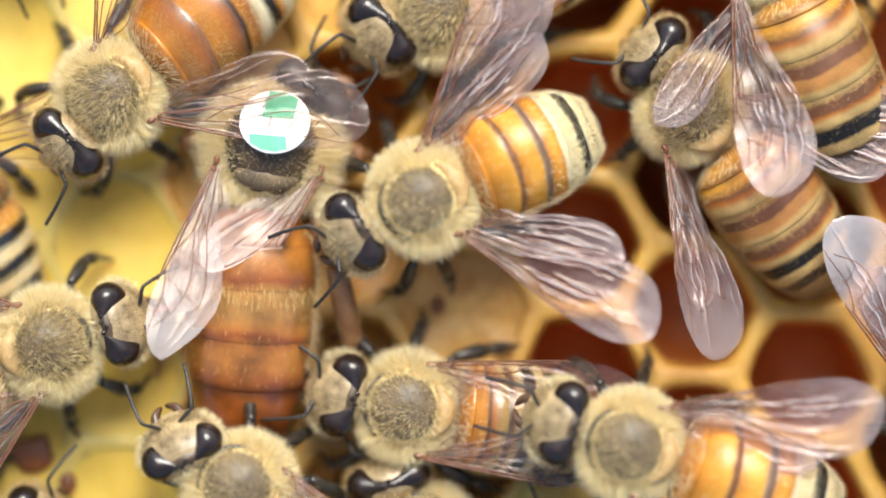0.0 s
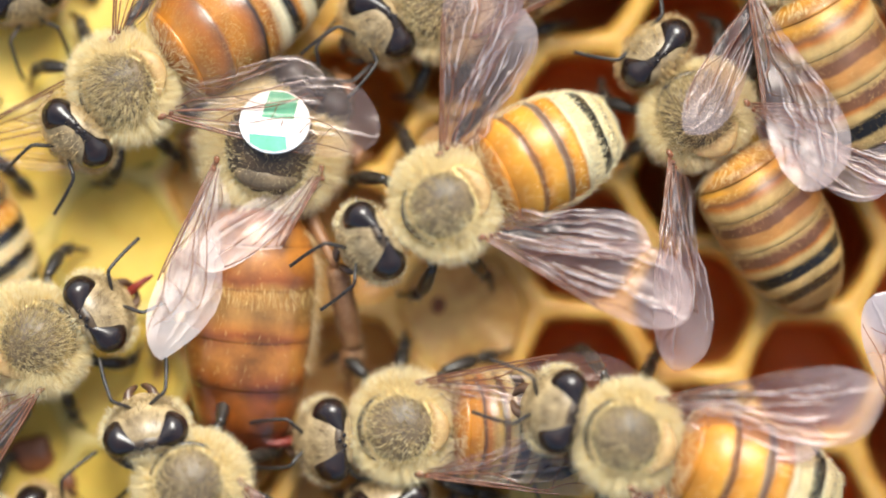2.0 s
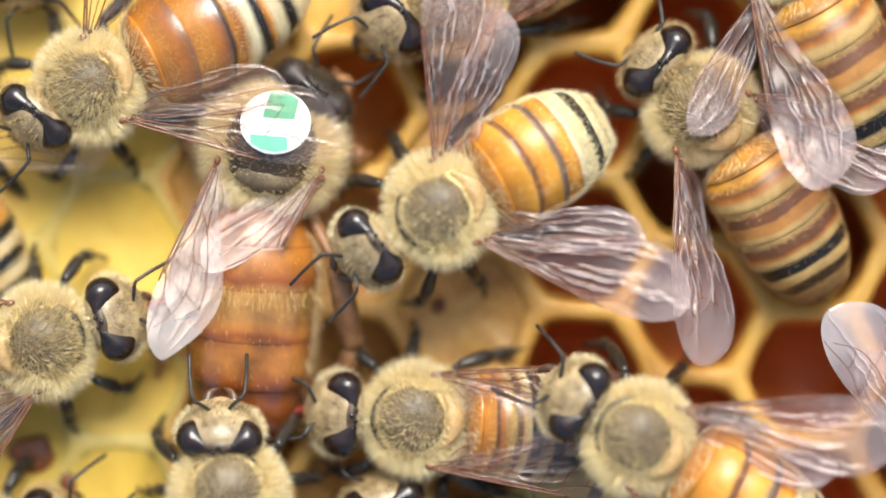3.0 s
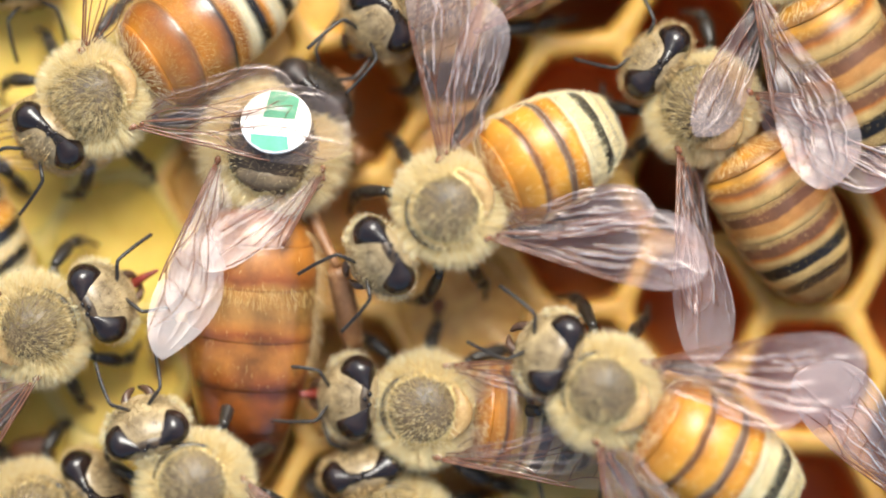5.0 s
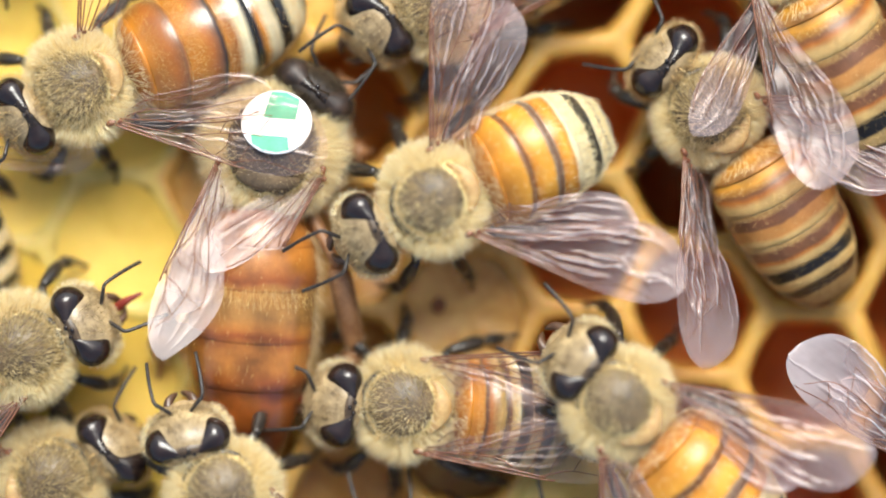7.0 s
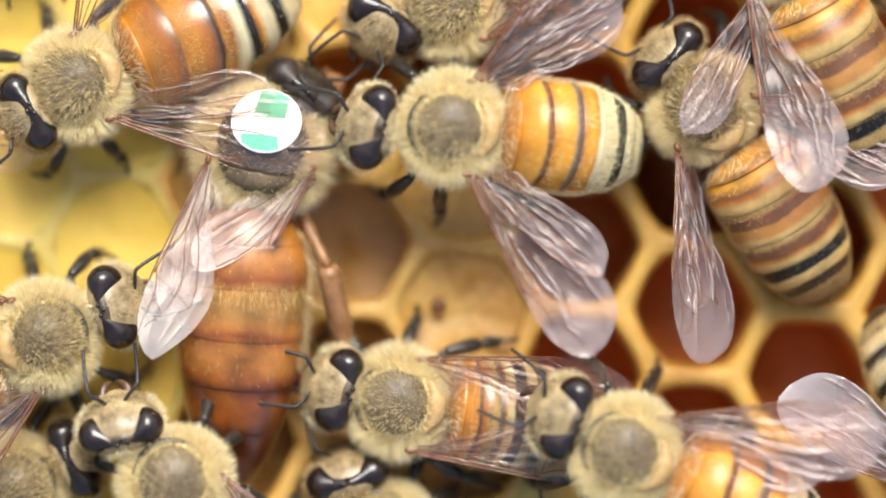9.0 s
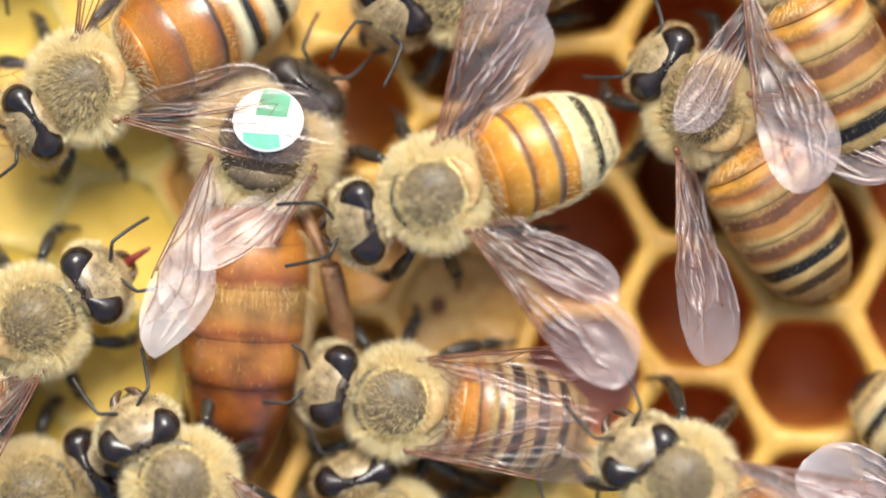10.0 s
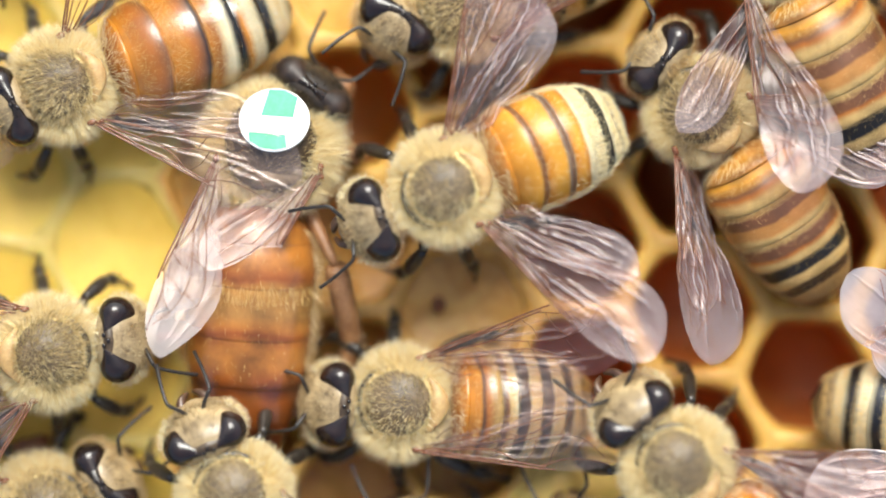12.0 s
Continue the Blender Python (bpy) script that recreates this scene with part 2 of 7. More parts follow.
FILM_SMOKY = membrane("wing_film_smoky", (0.80, 0.65, 0.62), 0.03, clear=(0.78, 0.64, 0.60), crease=0.03, gloss=1.4, fold_glint=0.36, outer_sheen=0.19)
FILM_TAWNY = membrane("wing_film_tawny", (0.80, 0.65, 0.62), 0.035, clear=(0.78, 0.66, 0.62), crease=0.03, gloss=1.4, fold_glint=0.38, outer_sheen=0.2)
FILM_CLEAR = membrane("wing_film_clear", (0.70, 0.54, 0.48), 0.02, clear=(0.955, 0.90, 0.86), crease=0.02, gloss=1.3, fold_glint=0.26, outer_sheen=0.05)
FILM_PALE = membrane("wing_film_pale", (0.84, 0.76, 0.77), 0.05, clear=(0.74, 0.62, 0.59), crease=0.03, gloss=1.4, fold_glint=0.45, outer_sheen=0.33)
FILM_QUEEN = membrane("wing_film_queen", (0.80, 0.71, 0.67), 0.11, clear=(0.93, 0.87, 0.83), crease=0.008, gloss=0.6, fold_glint=0.18, outer_sheen=0.26)


# ---- mesh tools (all lengths in millimetres) ----
def mesh_of(name, verts, faces, mat, smooth=True, uvs=None):
    me = bpy.data.meshes.new(name)
    me.from_pydata([tuple(c * MM for c in v) for v in verts], [], faces)
    me.materials.append(mat)
    if smooth:
        me.polygons.foreach_set("use_smooth", [True] * len(me.polygons))
    if uvs is not None:
        layer = me.uv_layers.new(name="along")
        for loop in me.loops:
            layer.data[loop.index].uv = uvs[loop.vertex_index]
    me.update()
    return me


def part(name, me, parent, label="", at=None):
    """Links a mesh as one part under a thing or a part."""
    ob = new(name, me)
    ob.parent = parent
    if at is not None:
        ob.matrix_basis = at
    return tagged(ob, label)


class Shape:
    """Collects vertices and faces of one mesh."""

    def __init__(self):
        self.v, self.f, self.uv = [], [], []

    def rings(self, rows, closed=True, cap0=True, cap1=True, uv=None):
        """Skins a list of rings (each a list of points)."""
        base, n = len(self.v), len(rows[0])
        for k, row in enumerate(rows):
            self.v += [tuple(p) for p in row]
            self.uv += [(uv[k] if uv else 0.0, j / n) for j in range(n)]
        for k in range(len(rows) - 1):
            for j in range(n if closed else n - 1):
                a, b = base + k * n + j, base + k * n + (j + 1) % n
                self.f.append((a, b, b + n, a + n))
        if cap0:
            self.f.append(tuple(base + j for j in reversed(range(n))))
        if cap1:
            self.f.append(tuple(base + (len(rows) - 1) * n + j for j in range(n)))
        return self

    def ball(self, c, r, seg=20, rows=12, turn=None, lump=0.0):
        """An ellipsoid with poles on z, optionally turned and slightly lumpy."""
        out = []
        for k in range(rows + 1):
            a = math.pi * min(max(k / rows, 0.004), 0.996)
            ring = []
            for j in range(seg):
                b = 2 * math.pi * j / seg
                p = Vector((math.sin(a) * math.cos(b) * r[0], math.sin(a) * math.sin(b) * r[1], -math.cos(a) * r[2]))
                if lump:
                    p *= 1 + lump * noise.noise(p * 1.3)
                if turn:
                    p = turn @ p
                ring.append(p + Vector(c))
            out.append(ring)
        return self.rings(out)

    def tube(self, pts, radii, seg=8, flat=1.0):
        """A tapered tube along points; flat squeezes its height."""
        pts = [Vector(p) for p in pts]
        out = []
        for k, p in enumerate(pts):
            d = (pts[min(k + 1, len(pts) - 1)] - pts[max(k - 1, 0)]).normalized()
            side = d.cross(Vector((0, 0, 1)))
            side = side.normalized() if side.length > 1e-4 else Vector((0, 1, 0))
            up = side.cross(d)
            out.append([p + radii[k] * (math.cos(a) * side + flat * math.sin(a) * up)
                        for a in (2 * math.pi * j / seg for j in range(seg))])
        return self.rings(out)

    def mesh(self, name, mat, smooth=True, uv=False):
        return mesh_of(name, self.v, self.f, mat, smooth, self.uv if uv else None)


def smooth_line(pts, n):
    """A Catmull-Rom line through points, n steps per span."""
    pts = [Vector(p) for p in pts]
    ext = [pts[0] * 2 - pts[1], *pts, pts[-1] * 2 - pts[-2]]
    out = []
    for i in range(1, len(ext) - 2):
        a, b, c, d = ext[i - 1:i + 3]
        for k in range(n):
            t = k / n
            out.append(0.5 * (2 * b + (c - a) * t + (2 * a - 5 * b + 4 * c - d) * t * t + (3 * b - a - 3 * c + d) * t ** 3))
    out.append(pts[-1])
    return out


def strands(name, roots, dirs, lengths, width, mat, rng, curl=0.25, clump=0.0, size=0.3):
    """Hair as tapered two-piece ribbons, one island per strand; clump draws the tips of neighbours together into tufts of that size."""
    n = len(roots)
    rnd = rng.normal(size=(n, 3))
    side = np.cross(dirs, rnd)
    side /= np.linalg.norm(side, axis=1)[:, None] + 1e-9
    bend = np.cross(dirs, side) * (rng.normal(size=(n, 1)) * curl)
    L = lengths[:, None]
    w = side * (width * (0.7 + 0.6 * rng.random((n, 1))))
    mid = roots + dirs * L * 0.55
    tip = roots + (dirs + bend) * L
    if clump:
        key = np.floor(roots / size + rng.uniform(-0.25, 0.25, (n, 3))).astype(int)
        _, tuft = np.unique(key, axis=0, return_inverse=True)
        tuft = tuft.reshape(-1)
        count = np.bincount(tuft)[:, None]
        heart = np.stack([np.bincount(tuft, tip[:, c]) for c in range(3)], 1) / count
        stray = rng.normal(size=(len(count), 3)) * 0.16 * lengths.mean()
        pull = clump * rng.uniform(0.5, 1.0, (n, 1))
        tip = tip + (heart[tuft] + stray[tuft] - tip) * pull
        mid = mid + (heart[tuft] - mid) * pull * 0.16
    v = np.stack([roots - w, roots + w, mid + w * 0.75, mid - w * 0.75, tip], 1).reshape(-1, 3)
    i = np.arange(n) * 5
    faces = [f for k in i.tolist() for f in ((k, k + 1, k + 2, k + 3), (k + 3, k + 2, k + 4))]
    return mesh_of(name, v.tolist(), faces, mat, smooth=False)


def unit(a):
    return a / (np.linalg.norm(a, axis=-1, keepdims=True) + 1e-9)


# ---- the bee's pieces ----
STORE = {}


def kept(key, make):
    if key not in STORE:
        STORE[key] = make()
    return STORE[key]


def thorax_shell(r):
    """The whole chest, covered with a dense pale undercoat."""
    return Shape().ball((0, 0, 0), r, 32, 20, lump=0.01).mesh("thorax", UNDERCOAT)


def shield_mesh(r, disc_cos, mat):
    """The bare back shield: a cap lying just over the undercoat, with a seam down its middle."""
    tilt = Vector((0.12, 0, 1)).normalized().to_track_quat("Z", "X").to_matrix()
    rows = []
    whole = math.acos(min(1, disc_cos / 1.007)) + 0.07
    for k in range(14):
        ring = []
        for j in range(36):
            b = 2 * math.pi * j / 36
            reach = whole * (1 + 0.09 * noise.noise(Vector((math.cos(b) * 2, math.sin(b) * 2, 4.0))))
            a = max(0.01, reach * k / 13)
            d = tilt @ Vector((math.sin(a) * math.cos(b), math.sin(a) * math.sin(b), math.cos(a)))
            g = 1.022 - 0.030 * (k / 13) ** 6 + 0.008 * noise.noise(d * 3.0) - 0.012 * math.exp(-(d.y / 0.05) ** 2)
            ring.append((d.x * r[0] * g, d.y * r[1] * g, d.z * r[2] * g))
        rows.append(ring)
    return Shape().rings(rows, cap1=False).mesh("shield", mat)


def scutellum_mesh(r, mat):
    """A narrow crescent behind the shield, thick in its middle."""
    pts, radii = [], []
    for k in range(17):
        b = radians(-46 + 92 * k / 16)
        d = Vector((-math.sin(radians(53)) * math.cos(b), math.sin(radians(53)) * math.sin(b), math.cos(radians(53))))
        pts.append((d.x * r[0] * 1.02, d.y * r[1] * 1.02, d.z * r[2] * 1.02))
        radii.append(0.05 + 0.40 * math.cos(b * 1.6) ** 2)
    return Shape().tube(pts, radii, 12, 0.55).mesh("scutellum", mat)


def collar_mesh(r):
    """The dark rim of the chest behind the head."""
    pts, radii = [], []
    for k in range(19):
        b = radians(-58 + 116 * k / 18)
        d = Vector((math.sin(radians(60)) * math.cos(b), math.sin(radians(60)) * math.sin(b), math.cos(radians(60)) - 0.06))
        pts.append((d.x * r[0] * 1.03, d.y * r[1] * 1.03, d.z * r[2] * 1.03))
        radii.append(0.05 + 0.14 * math.cos(b * 1.3) ** 2)
    return Shape().tube(pts, radii, 10, 0.7).mesh("collar", CHITIN)


def back_edge(d, disc_cos):
    """How far inside the bare back a direction lies: the edge wanders, and reaches further over the rear than over the shoulders."""
    return d[:, 2] + 0.12 * d[:, 0] - disc_cos - 0.07 * np.sin(d[:, 1] * 6.1 + 2.0 * d[:, 0] + 0.7) - 0.05 * np.sin(d[:, 0] * 9.3 + d[:, 1] * 4.0)


def thorax_fur(r, seed, n_long, disc_cos, long=0.62):
    """Long cream fur round the sides, collar and rear."""
    rng = np.random.default_rng(seed)
    d = unit(rng.normal(size=(n_long * 3, 3)))
    top = back_edge(d, disc_cos)
    behind = (d[:, 0] < -0.45) & (np.abs(d[:, 1]) < 0.62) & (d[:, 2] > 0.42) & (d[:, 2] < 0.85) & (rng.random(len(d)) < 0.9)
    behind |= (d[:, 0] > 0.55) & (np.abs(d[:, 1]) < 0.66) & (np.abs(d[:, 2] - 0.44) < 0.09) & (rng.random(len(d)) < 0.8)
    d = d[~behind & (top < rng.normal(size=len(d)) * 0.12) & (d[:, 2] > -0.55)][:n_long]
    rr = np.array(r)
    nrm = unit(d / rr)
    away = unit(nrm + np.array([0.12, 0, 0.16]) * np.sign(d[:, :1] + 0.2) + rng.normal(size=d.shape) * 0.24)
    edge = np.clip(-back_edge(d, disc_cos) * 2.4 + 0.25, 0.3, 1.0)
    edge = edge * (0.58 + 0.62 * np.abs(d[:, 1]))
    return strands("fur", d * rr, away, long * edge * rng.uniform(0.4, 1.35, len(d)), 0.0085, FUR, rng, 0.22, 0.55, 0.26)


def disc_fuzz(r, seed, n, disc_cos, length=0.46):
    """Fuzz on the dark back shield, combed backwards in uneven tufts."""
    rng = np.random.default_rng(seed)
    d = unit(rng.normal(size=(n * 6, 3)))
    tuft = np.sin(d[:, 0] * 19 + 3 * np.sin(d[:, 1] * 7)) * np.sin(d[:, 1] * 23 + 2 * np.sin(d[:, 0] * 9))
    d = d[(back_edge(d, disc_cos) > -0.14) & (rng.random(len(d)) < 0.62 + 0.38 * tuft)][:n]
    rr = np.array(r)
    sway = np.stack([0.10 * np.sin(d[:, 1] * 8 + 1.0), 0.16 * np.sin(d[:, 0] * 7 + d[:, 1] * 5), 0 * d[:, 0]], 1)
    comb_out = np.stack([d[:, 0] + 0.62, d[:, 1], 0 * d[:, 0]], 1) * 0.95
    away = unit(unit(d / rr) * 0.5 + comb_out + sway + rng.normal(size=d.shape) * 0.12)
    return strands("back_fuzz", d * rr, away, length * rng.uniform(0.5, 1.2, len(d)), 0.0095, FUR_BACK, rng, 0.12, 0.45, 0.20)


def head_shell(queen=False):
    """Head with x forward through the face, z to the crown; broad at the crown, narrow at the mouth."""
    s = Shape()
    rows = []
    for k in range(19):
        a = math.pi * min(max(k / 18, 0.01), 0.99)
        z = -math.cos(a)
        wide = math.sin(a) ** 0.9 * (1.0 + 0.10 * z)
        rows.append([Vector((math.cos(b) * (1.08 if math.cos(b) > 0 else 0.92) * math.sin(a), math.sin(b) * 1.68 * wide, z * 1.5)) for b in (2 * math.pi * j / 28 for j in range(28))])
    s.rings(rows)
    return s.mesh("head", CHITIN if queen else FACE)


def band_width(y):
    """Half width of the dark band that joins the eyes, narrow in its middle."""
    return 0.20 + 0.32 * np.minimum(1.0, np.abs(y) / 0.9) ** 1.6


def head_fur(seed, n, mat, front, bare=1.0):
    """Fur of the head: long behind and beside the eyes, or (front) short on the face."""
    rng = np.random.default_rng(seed)
    d = unit(rng.normal(size=(n * 8, 3)))
    rr = np.where(d[:, :1] > 0, np.array([1.08, 1.68, 1.5]), np.array([0.92, 1.68, 1.5]))
    p = d * rr
    y = np.abs(p[:, 1])
    on_eye = ((p[:, 0] - 0.16) / 0.80) ** 2 + ((y - 0.95) / 0.74) ** 2 + ((p[:, 2] - 0.62) / 0.92) ** 2 < 1
    strip = (y < 1.1) & (p[:, 2] > 0.6) & (np.abs(p[:, 0] - 0.16) < band_width(y) + 0.08) & (rng.random(len(d)) < bare)
    shiny = (y < 0.5) & (p[:, 0] > 0.2) & (p[:, 2] > -0.2) & (rng.random(len(d)) < 0.6)
    face = (p[:, 0] > 0.3) & (y < 1.15)
    keep = ~on_eye & ~strip & ~shiny & (face if front else ~face)
    d, p, rr = d[keep][:n], p[keep][:n], rr[keep][:n]
    away = unit(unit(d / rr) + np.array([0.25 if front else -0.15, 0, 0.22]) + rng.normal(size=d.shape) * 0.35)
    ln = (0.17 if front else 0.36) * rng.uniform(0.5, 1.2, len(d))
    return strands("fur", p, away, ln, 0.009, mat, rng, 0.2, 0.45, 0.24)


def crown_mesh(mat, k_wide=1.0):
    """The dark glossy band over the top of the head, widening into both eyes."""
    rows = []
    for k in range(25):
        y = -1.0 + 2.0 * k / 24
        c = Vector((0.20 - 0.08 * abs(y), y, 1.5 * math.sqrt(1 - (y / 1.68) ** 2) - (0.14 if k_wide == 1.0 else 0.20)))
        w = float(band_width(y)) if k_wide == 1.0 else 0.34 * k_wide
        rows.append([c + Vector((w * math.cos(a), 0.0, 0.24 * math.sin(a) - 0.12 * math.cos(a) * math.cos(a))) for a in (2 * math.pi * j / 20 for j in range(20))])
    return Shape().rings([r[::-1] for r in rows]).mesh("crown", mat)


def eye_mesh(side, mat, slim=1.0):
    """A big bulging eye that tapers towards the crown's middle."""
    turn = Euler((radians(-14 * side), radians(-12), radians(10 * side))).to_matrix()
    rows = []
    for k in range(19):
        a = math.pi * min(max(k / 18, 0.004), 0.996)
        ring = []
        for j in range(28):
            b = 2 * math.pi * j / 28
            p = Vector((math.sin(a) * math.cos(b), -math.cos(a), math.sin(a) * math.sin(b)))
            inner = max(0.0, -p.y)
            thin = 1 - 0.5 * inner ** 1.2
            q = turn @ Vector((p.x * 0.68 * thin, p.y * (0.74 + 0.12 * inner) * side, p.z * 0.80 * thin + 0.62 * inner ** 1.6))
            ring.append(q * slim + Vector((0.20, (0.97 + 0.5 * (1 - slim)) * side, 0.66)))
        rows.append(ring if side > 0 else ring[::-1])
    return Shape().rings(rows).mesh("eye", mat)


def antenna_mesh(side):
    """Elbowed feeler: a short scape up and out, then the long jointed whip."""
    s = Shape()
    s.tube(smooth_line([(0, 0, 0), (0.30, 0.38 * side, 0.28), (0.55, 0.74 * side, 0.44)], 4), [0.08] * 9, 8)
    pts = smooth_line([(0.55, 0.74 * side, 0.44), (0.74, 0.84 * side, 0.40), (1.45, 0.96 * side, 0.04), (2.20, 1.02 * side, -0.48)], 7)
    s.tube(pts, [0.066 + 0.016 * (k % 2) for k in range(len(pts))], 8)
    return s.mesh("antenna", ANTENNA)


def mandibles(side):
    s = Shape().tube(smooth_line([(0.45, 0.55 * side, -1.15), (0.72, 0.42 * side, -1.55), (0.78, 0.08 * side, -1.85)], 4),
                     [0.24, 0.23, 0.22, 0.21, 0.2, 0.18, 0.16, 0.12, 0.06], 8, 0.7)
    return s.mesh("mandible", JAW)


def body_profile(s, long=False):
    """Relative radius of the abdomen from waist (0) to tip (1)."""
    if long:
        if s < 0.26:
            return max(0.3, math.sqrt(max(0, 1 - (1 - s / 0.26) ** 2)))
        return max(0.03, (1 - max(0, (s - 0.30) / 0.70) ** 2.1) ** 0.62)
    if s < 0.24:
        return max(0.28, math.sqrt(max(0, 1 - (1 - s / 0.24) ** 2)))
    return max(0.03, (1 - max(0, (s - 0.38) / 0.62) ** 2.5) ** 0.54)


class Belly:
    """Shape of an abdomen: length, half width, half height, droop of the tip."""

    def __init__(self, length, wide, high, droop, long=False):
        self.length, self.wide, self.high, self.droop, self.long = length, wide, high, droop, long

    def point(self, s, a, grow=0.0):
        f = body_profile(s, self.long)
        z = -self.droop * s ** 2.2
        bow = (0.35 if self.long else 0.75) * f * min(1, s / 0.2) * min(1, (1 - s) / 0.25)   # the bands arch towards the tip
        return Vector((-s * self.length - bow * (math.cos(a) - 0.3), math.sin(a) * (self.wide * f + grow), z + math.cos(a) * (self.high * f + grow)))


def tergite(belly, s0, s1, mat, tail=False):
    """One overlapping plate: slips from under the plate before it, flares and turns in at its rear rim."""
    rows, uv = [], []
    n = 9
    for k in range(n):
        u = k / (n - 1)
        s = s0 + (s1 - s0) * u
        grow = (-0.05 + 0.14 * math.sin(u * math.pi * 0.62)) * (0.2 if belly.long else 1.0)
        rows.append([belly.point(min(s, 0.998), 2 * math.pi * j / 40, grow if not (tail and u > 0.9) else -0.0) for j in range(40)])
        uv.append(s)
    s_rim = min(s1 + (0.02 if belly.long else 0.006), 0.999)
    rows.append([belly.point(s_rim, 2 * math.pi * j / 40, -0.015 if belly.long else 0.02) for j in range(40)])
    uv.append(s1)
    return Shape().rings(rows, cap0=False, uv=uv).mesh("tergite", mat, uv=True)


def belly_fuzz(belly, seed, n, mat, s_lo=0.06, s_hi=0.95, length=0.30, width=0.009, lie=0.35, fringe=(), bare=(), round_at=(0.0, 0.85)):
    """Short hair lying backwards; fringe: rear rims with denser, longer hair."""
    rng = np.random.default_rng(seed)
    s = rng.uniform(s_lo, s_hi, n)
    if fringe:
        f = rng.choice(np.array(fringe), n // 2) - np.abs(rng.normal(size=n // 2)) * 0.02
        s = np.concatenate([s, f])
    a = round_at[0] + rng.normal(size=len(s)) * round_at[1]
    for lo, hi in bare:
        stays = (s < lo) | (s > hi) | (rng.random(len(s)) < 0.08) | (np.abs(a) > 1.15)
        s, a = s[stays], a[stays]
    root = np.array([belly.point(min(max(x, 0.02), 0.98), y, 0.05) for x, y in zip(s, a)])
    ahead = np.array([belly.point(min(x + 0.02, 0.99), y, 0.05) for x, y in zip(s, a)])
    back = unit(ahead - root)
    out = unit(np.stack([np.zeros(len(s)), np.sin(a), np.cos(a)], 1))
    away = unit(back + out * lie + rng.normal(size=root.shape) * 0.16)
    return strands("fuzz", root, away, length * rng.uniform(0.5, 1.2, len(s)) * np.where(np.abs(a) > 1.1, 1.5, 1.0), width, mat, rng, 0.12)


# Wing outlines: distance along the wing, front edge, rear edge.
FORE = ([(0, 0.10), (1.5, 0.20), (3.5, 0.32), (5.5, 0.42), (7.2, 0.30), (8.3, -0.12), (8.85, -0.62), (9.0, -1.05)],
        [(0, -0.22), (1.2, -0.62), (2.8, -1.35), (4.6, -2.30), (6.4, -2.92), (7.8, -2.75), (8.7, -1.85), (9.0, -1.05)])
HIND = ([(0, 0.05), (1.5, 0.10), (3.0, 0.12), (4.6, 0.0), (5.7, -0.38), (6.2, -0.75), (6.4, -1.05)],
        [(0, -0.35), (0.9, -1.25), (1.8, -1.35), (3.0, -1.75), (4.6, -2.10), (5.7, -1.85), (6.4, -1.05)])
FORE_VEINS = [([(0, 0.0), (2, 0.01), (4, 0.01), (5.8, 0.01)], 0.050), ([(0, 0.3), (2, 0.10), (4, 0.07), (5.4, 0.04)], 0.045),
              ([(5.2, 0.05), (6.2, 0.15), (7.2, 0.13), (8.1, 0.03)], 0.030), ([(0.2, 0.5), (1.4, 0.36), (3.0, 0.30), (4.2, 0.08)], 0.034),
              ([(3.0, 0.30), (4.4, 0.43), (5.6, 0.47), (6.9, 0.40), (7.8, 0.16)], 0.026), ([(4.5, 0.09), (4.8, 0.25), (4.9, 0.44)], 0.024),
              ([(5.5, 0.08), (5.7, 0.28), (6.1, 0.46)], 0.024), ([(6.5, 0.15), (6.7, 0.28), (7.0, 0.39)], 0.022),
              ([(2.1, 0.33), (2.9, 0.62), (4.4, 0.70), (6.3, 0.74)], 0.026), ([(4.4, 0.43), (4.5, 0.58), (4.6, 0.70)], 0.022),
              ([(5.9, 0.46), (6.1, 0.60), (6.3, 0.74)], 0.022), ([(0.2, 0.8), (1.5, 0.74), (2.8, 0.64)], 0.026)]
HIND_VEINS = [([(0, 0.05), (2, 0.05), (4.0, 0.03), (5.6, 0.1)], 0.038), ([(0, 0.35), (1.6, 0.38), (3.0, 0.34), (5.4, 0.45)], 0.026),
              ([(2.4, 0.36), (3.2, 0.18), (3.8, 0.05)], 0.022), ([(0.3, 0.7), (1.5, 0.66), (2.8, 0.7), (4.6, 0.8)], 0.022)]


QUEEN_FOLDED = (FORE[0], [(0, -0.22), (1.2, -0.42), (2.8, -0.85), (4.6, -1.35), (5.8, -1.5), (7.2, -1.5), (8.4, -1.3), (9.0, -1.05)])
QUEEN_FORE = (FORE[0], [(0, -0.22), (1.2, -0.55), (2.8, -1.25), (4.6, -2.15), (5.8, -2.45), (7.2, -2.15), (8.4, -1.5), (9.0, -1.05)])


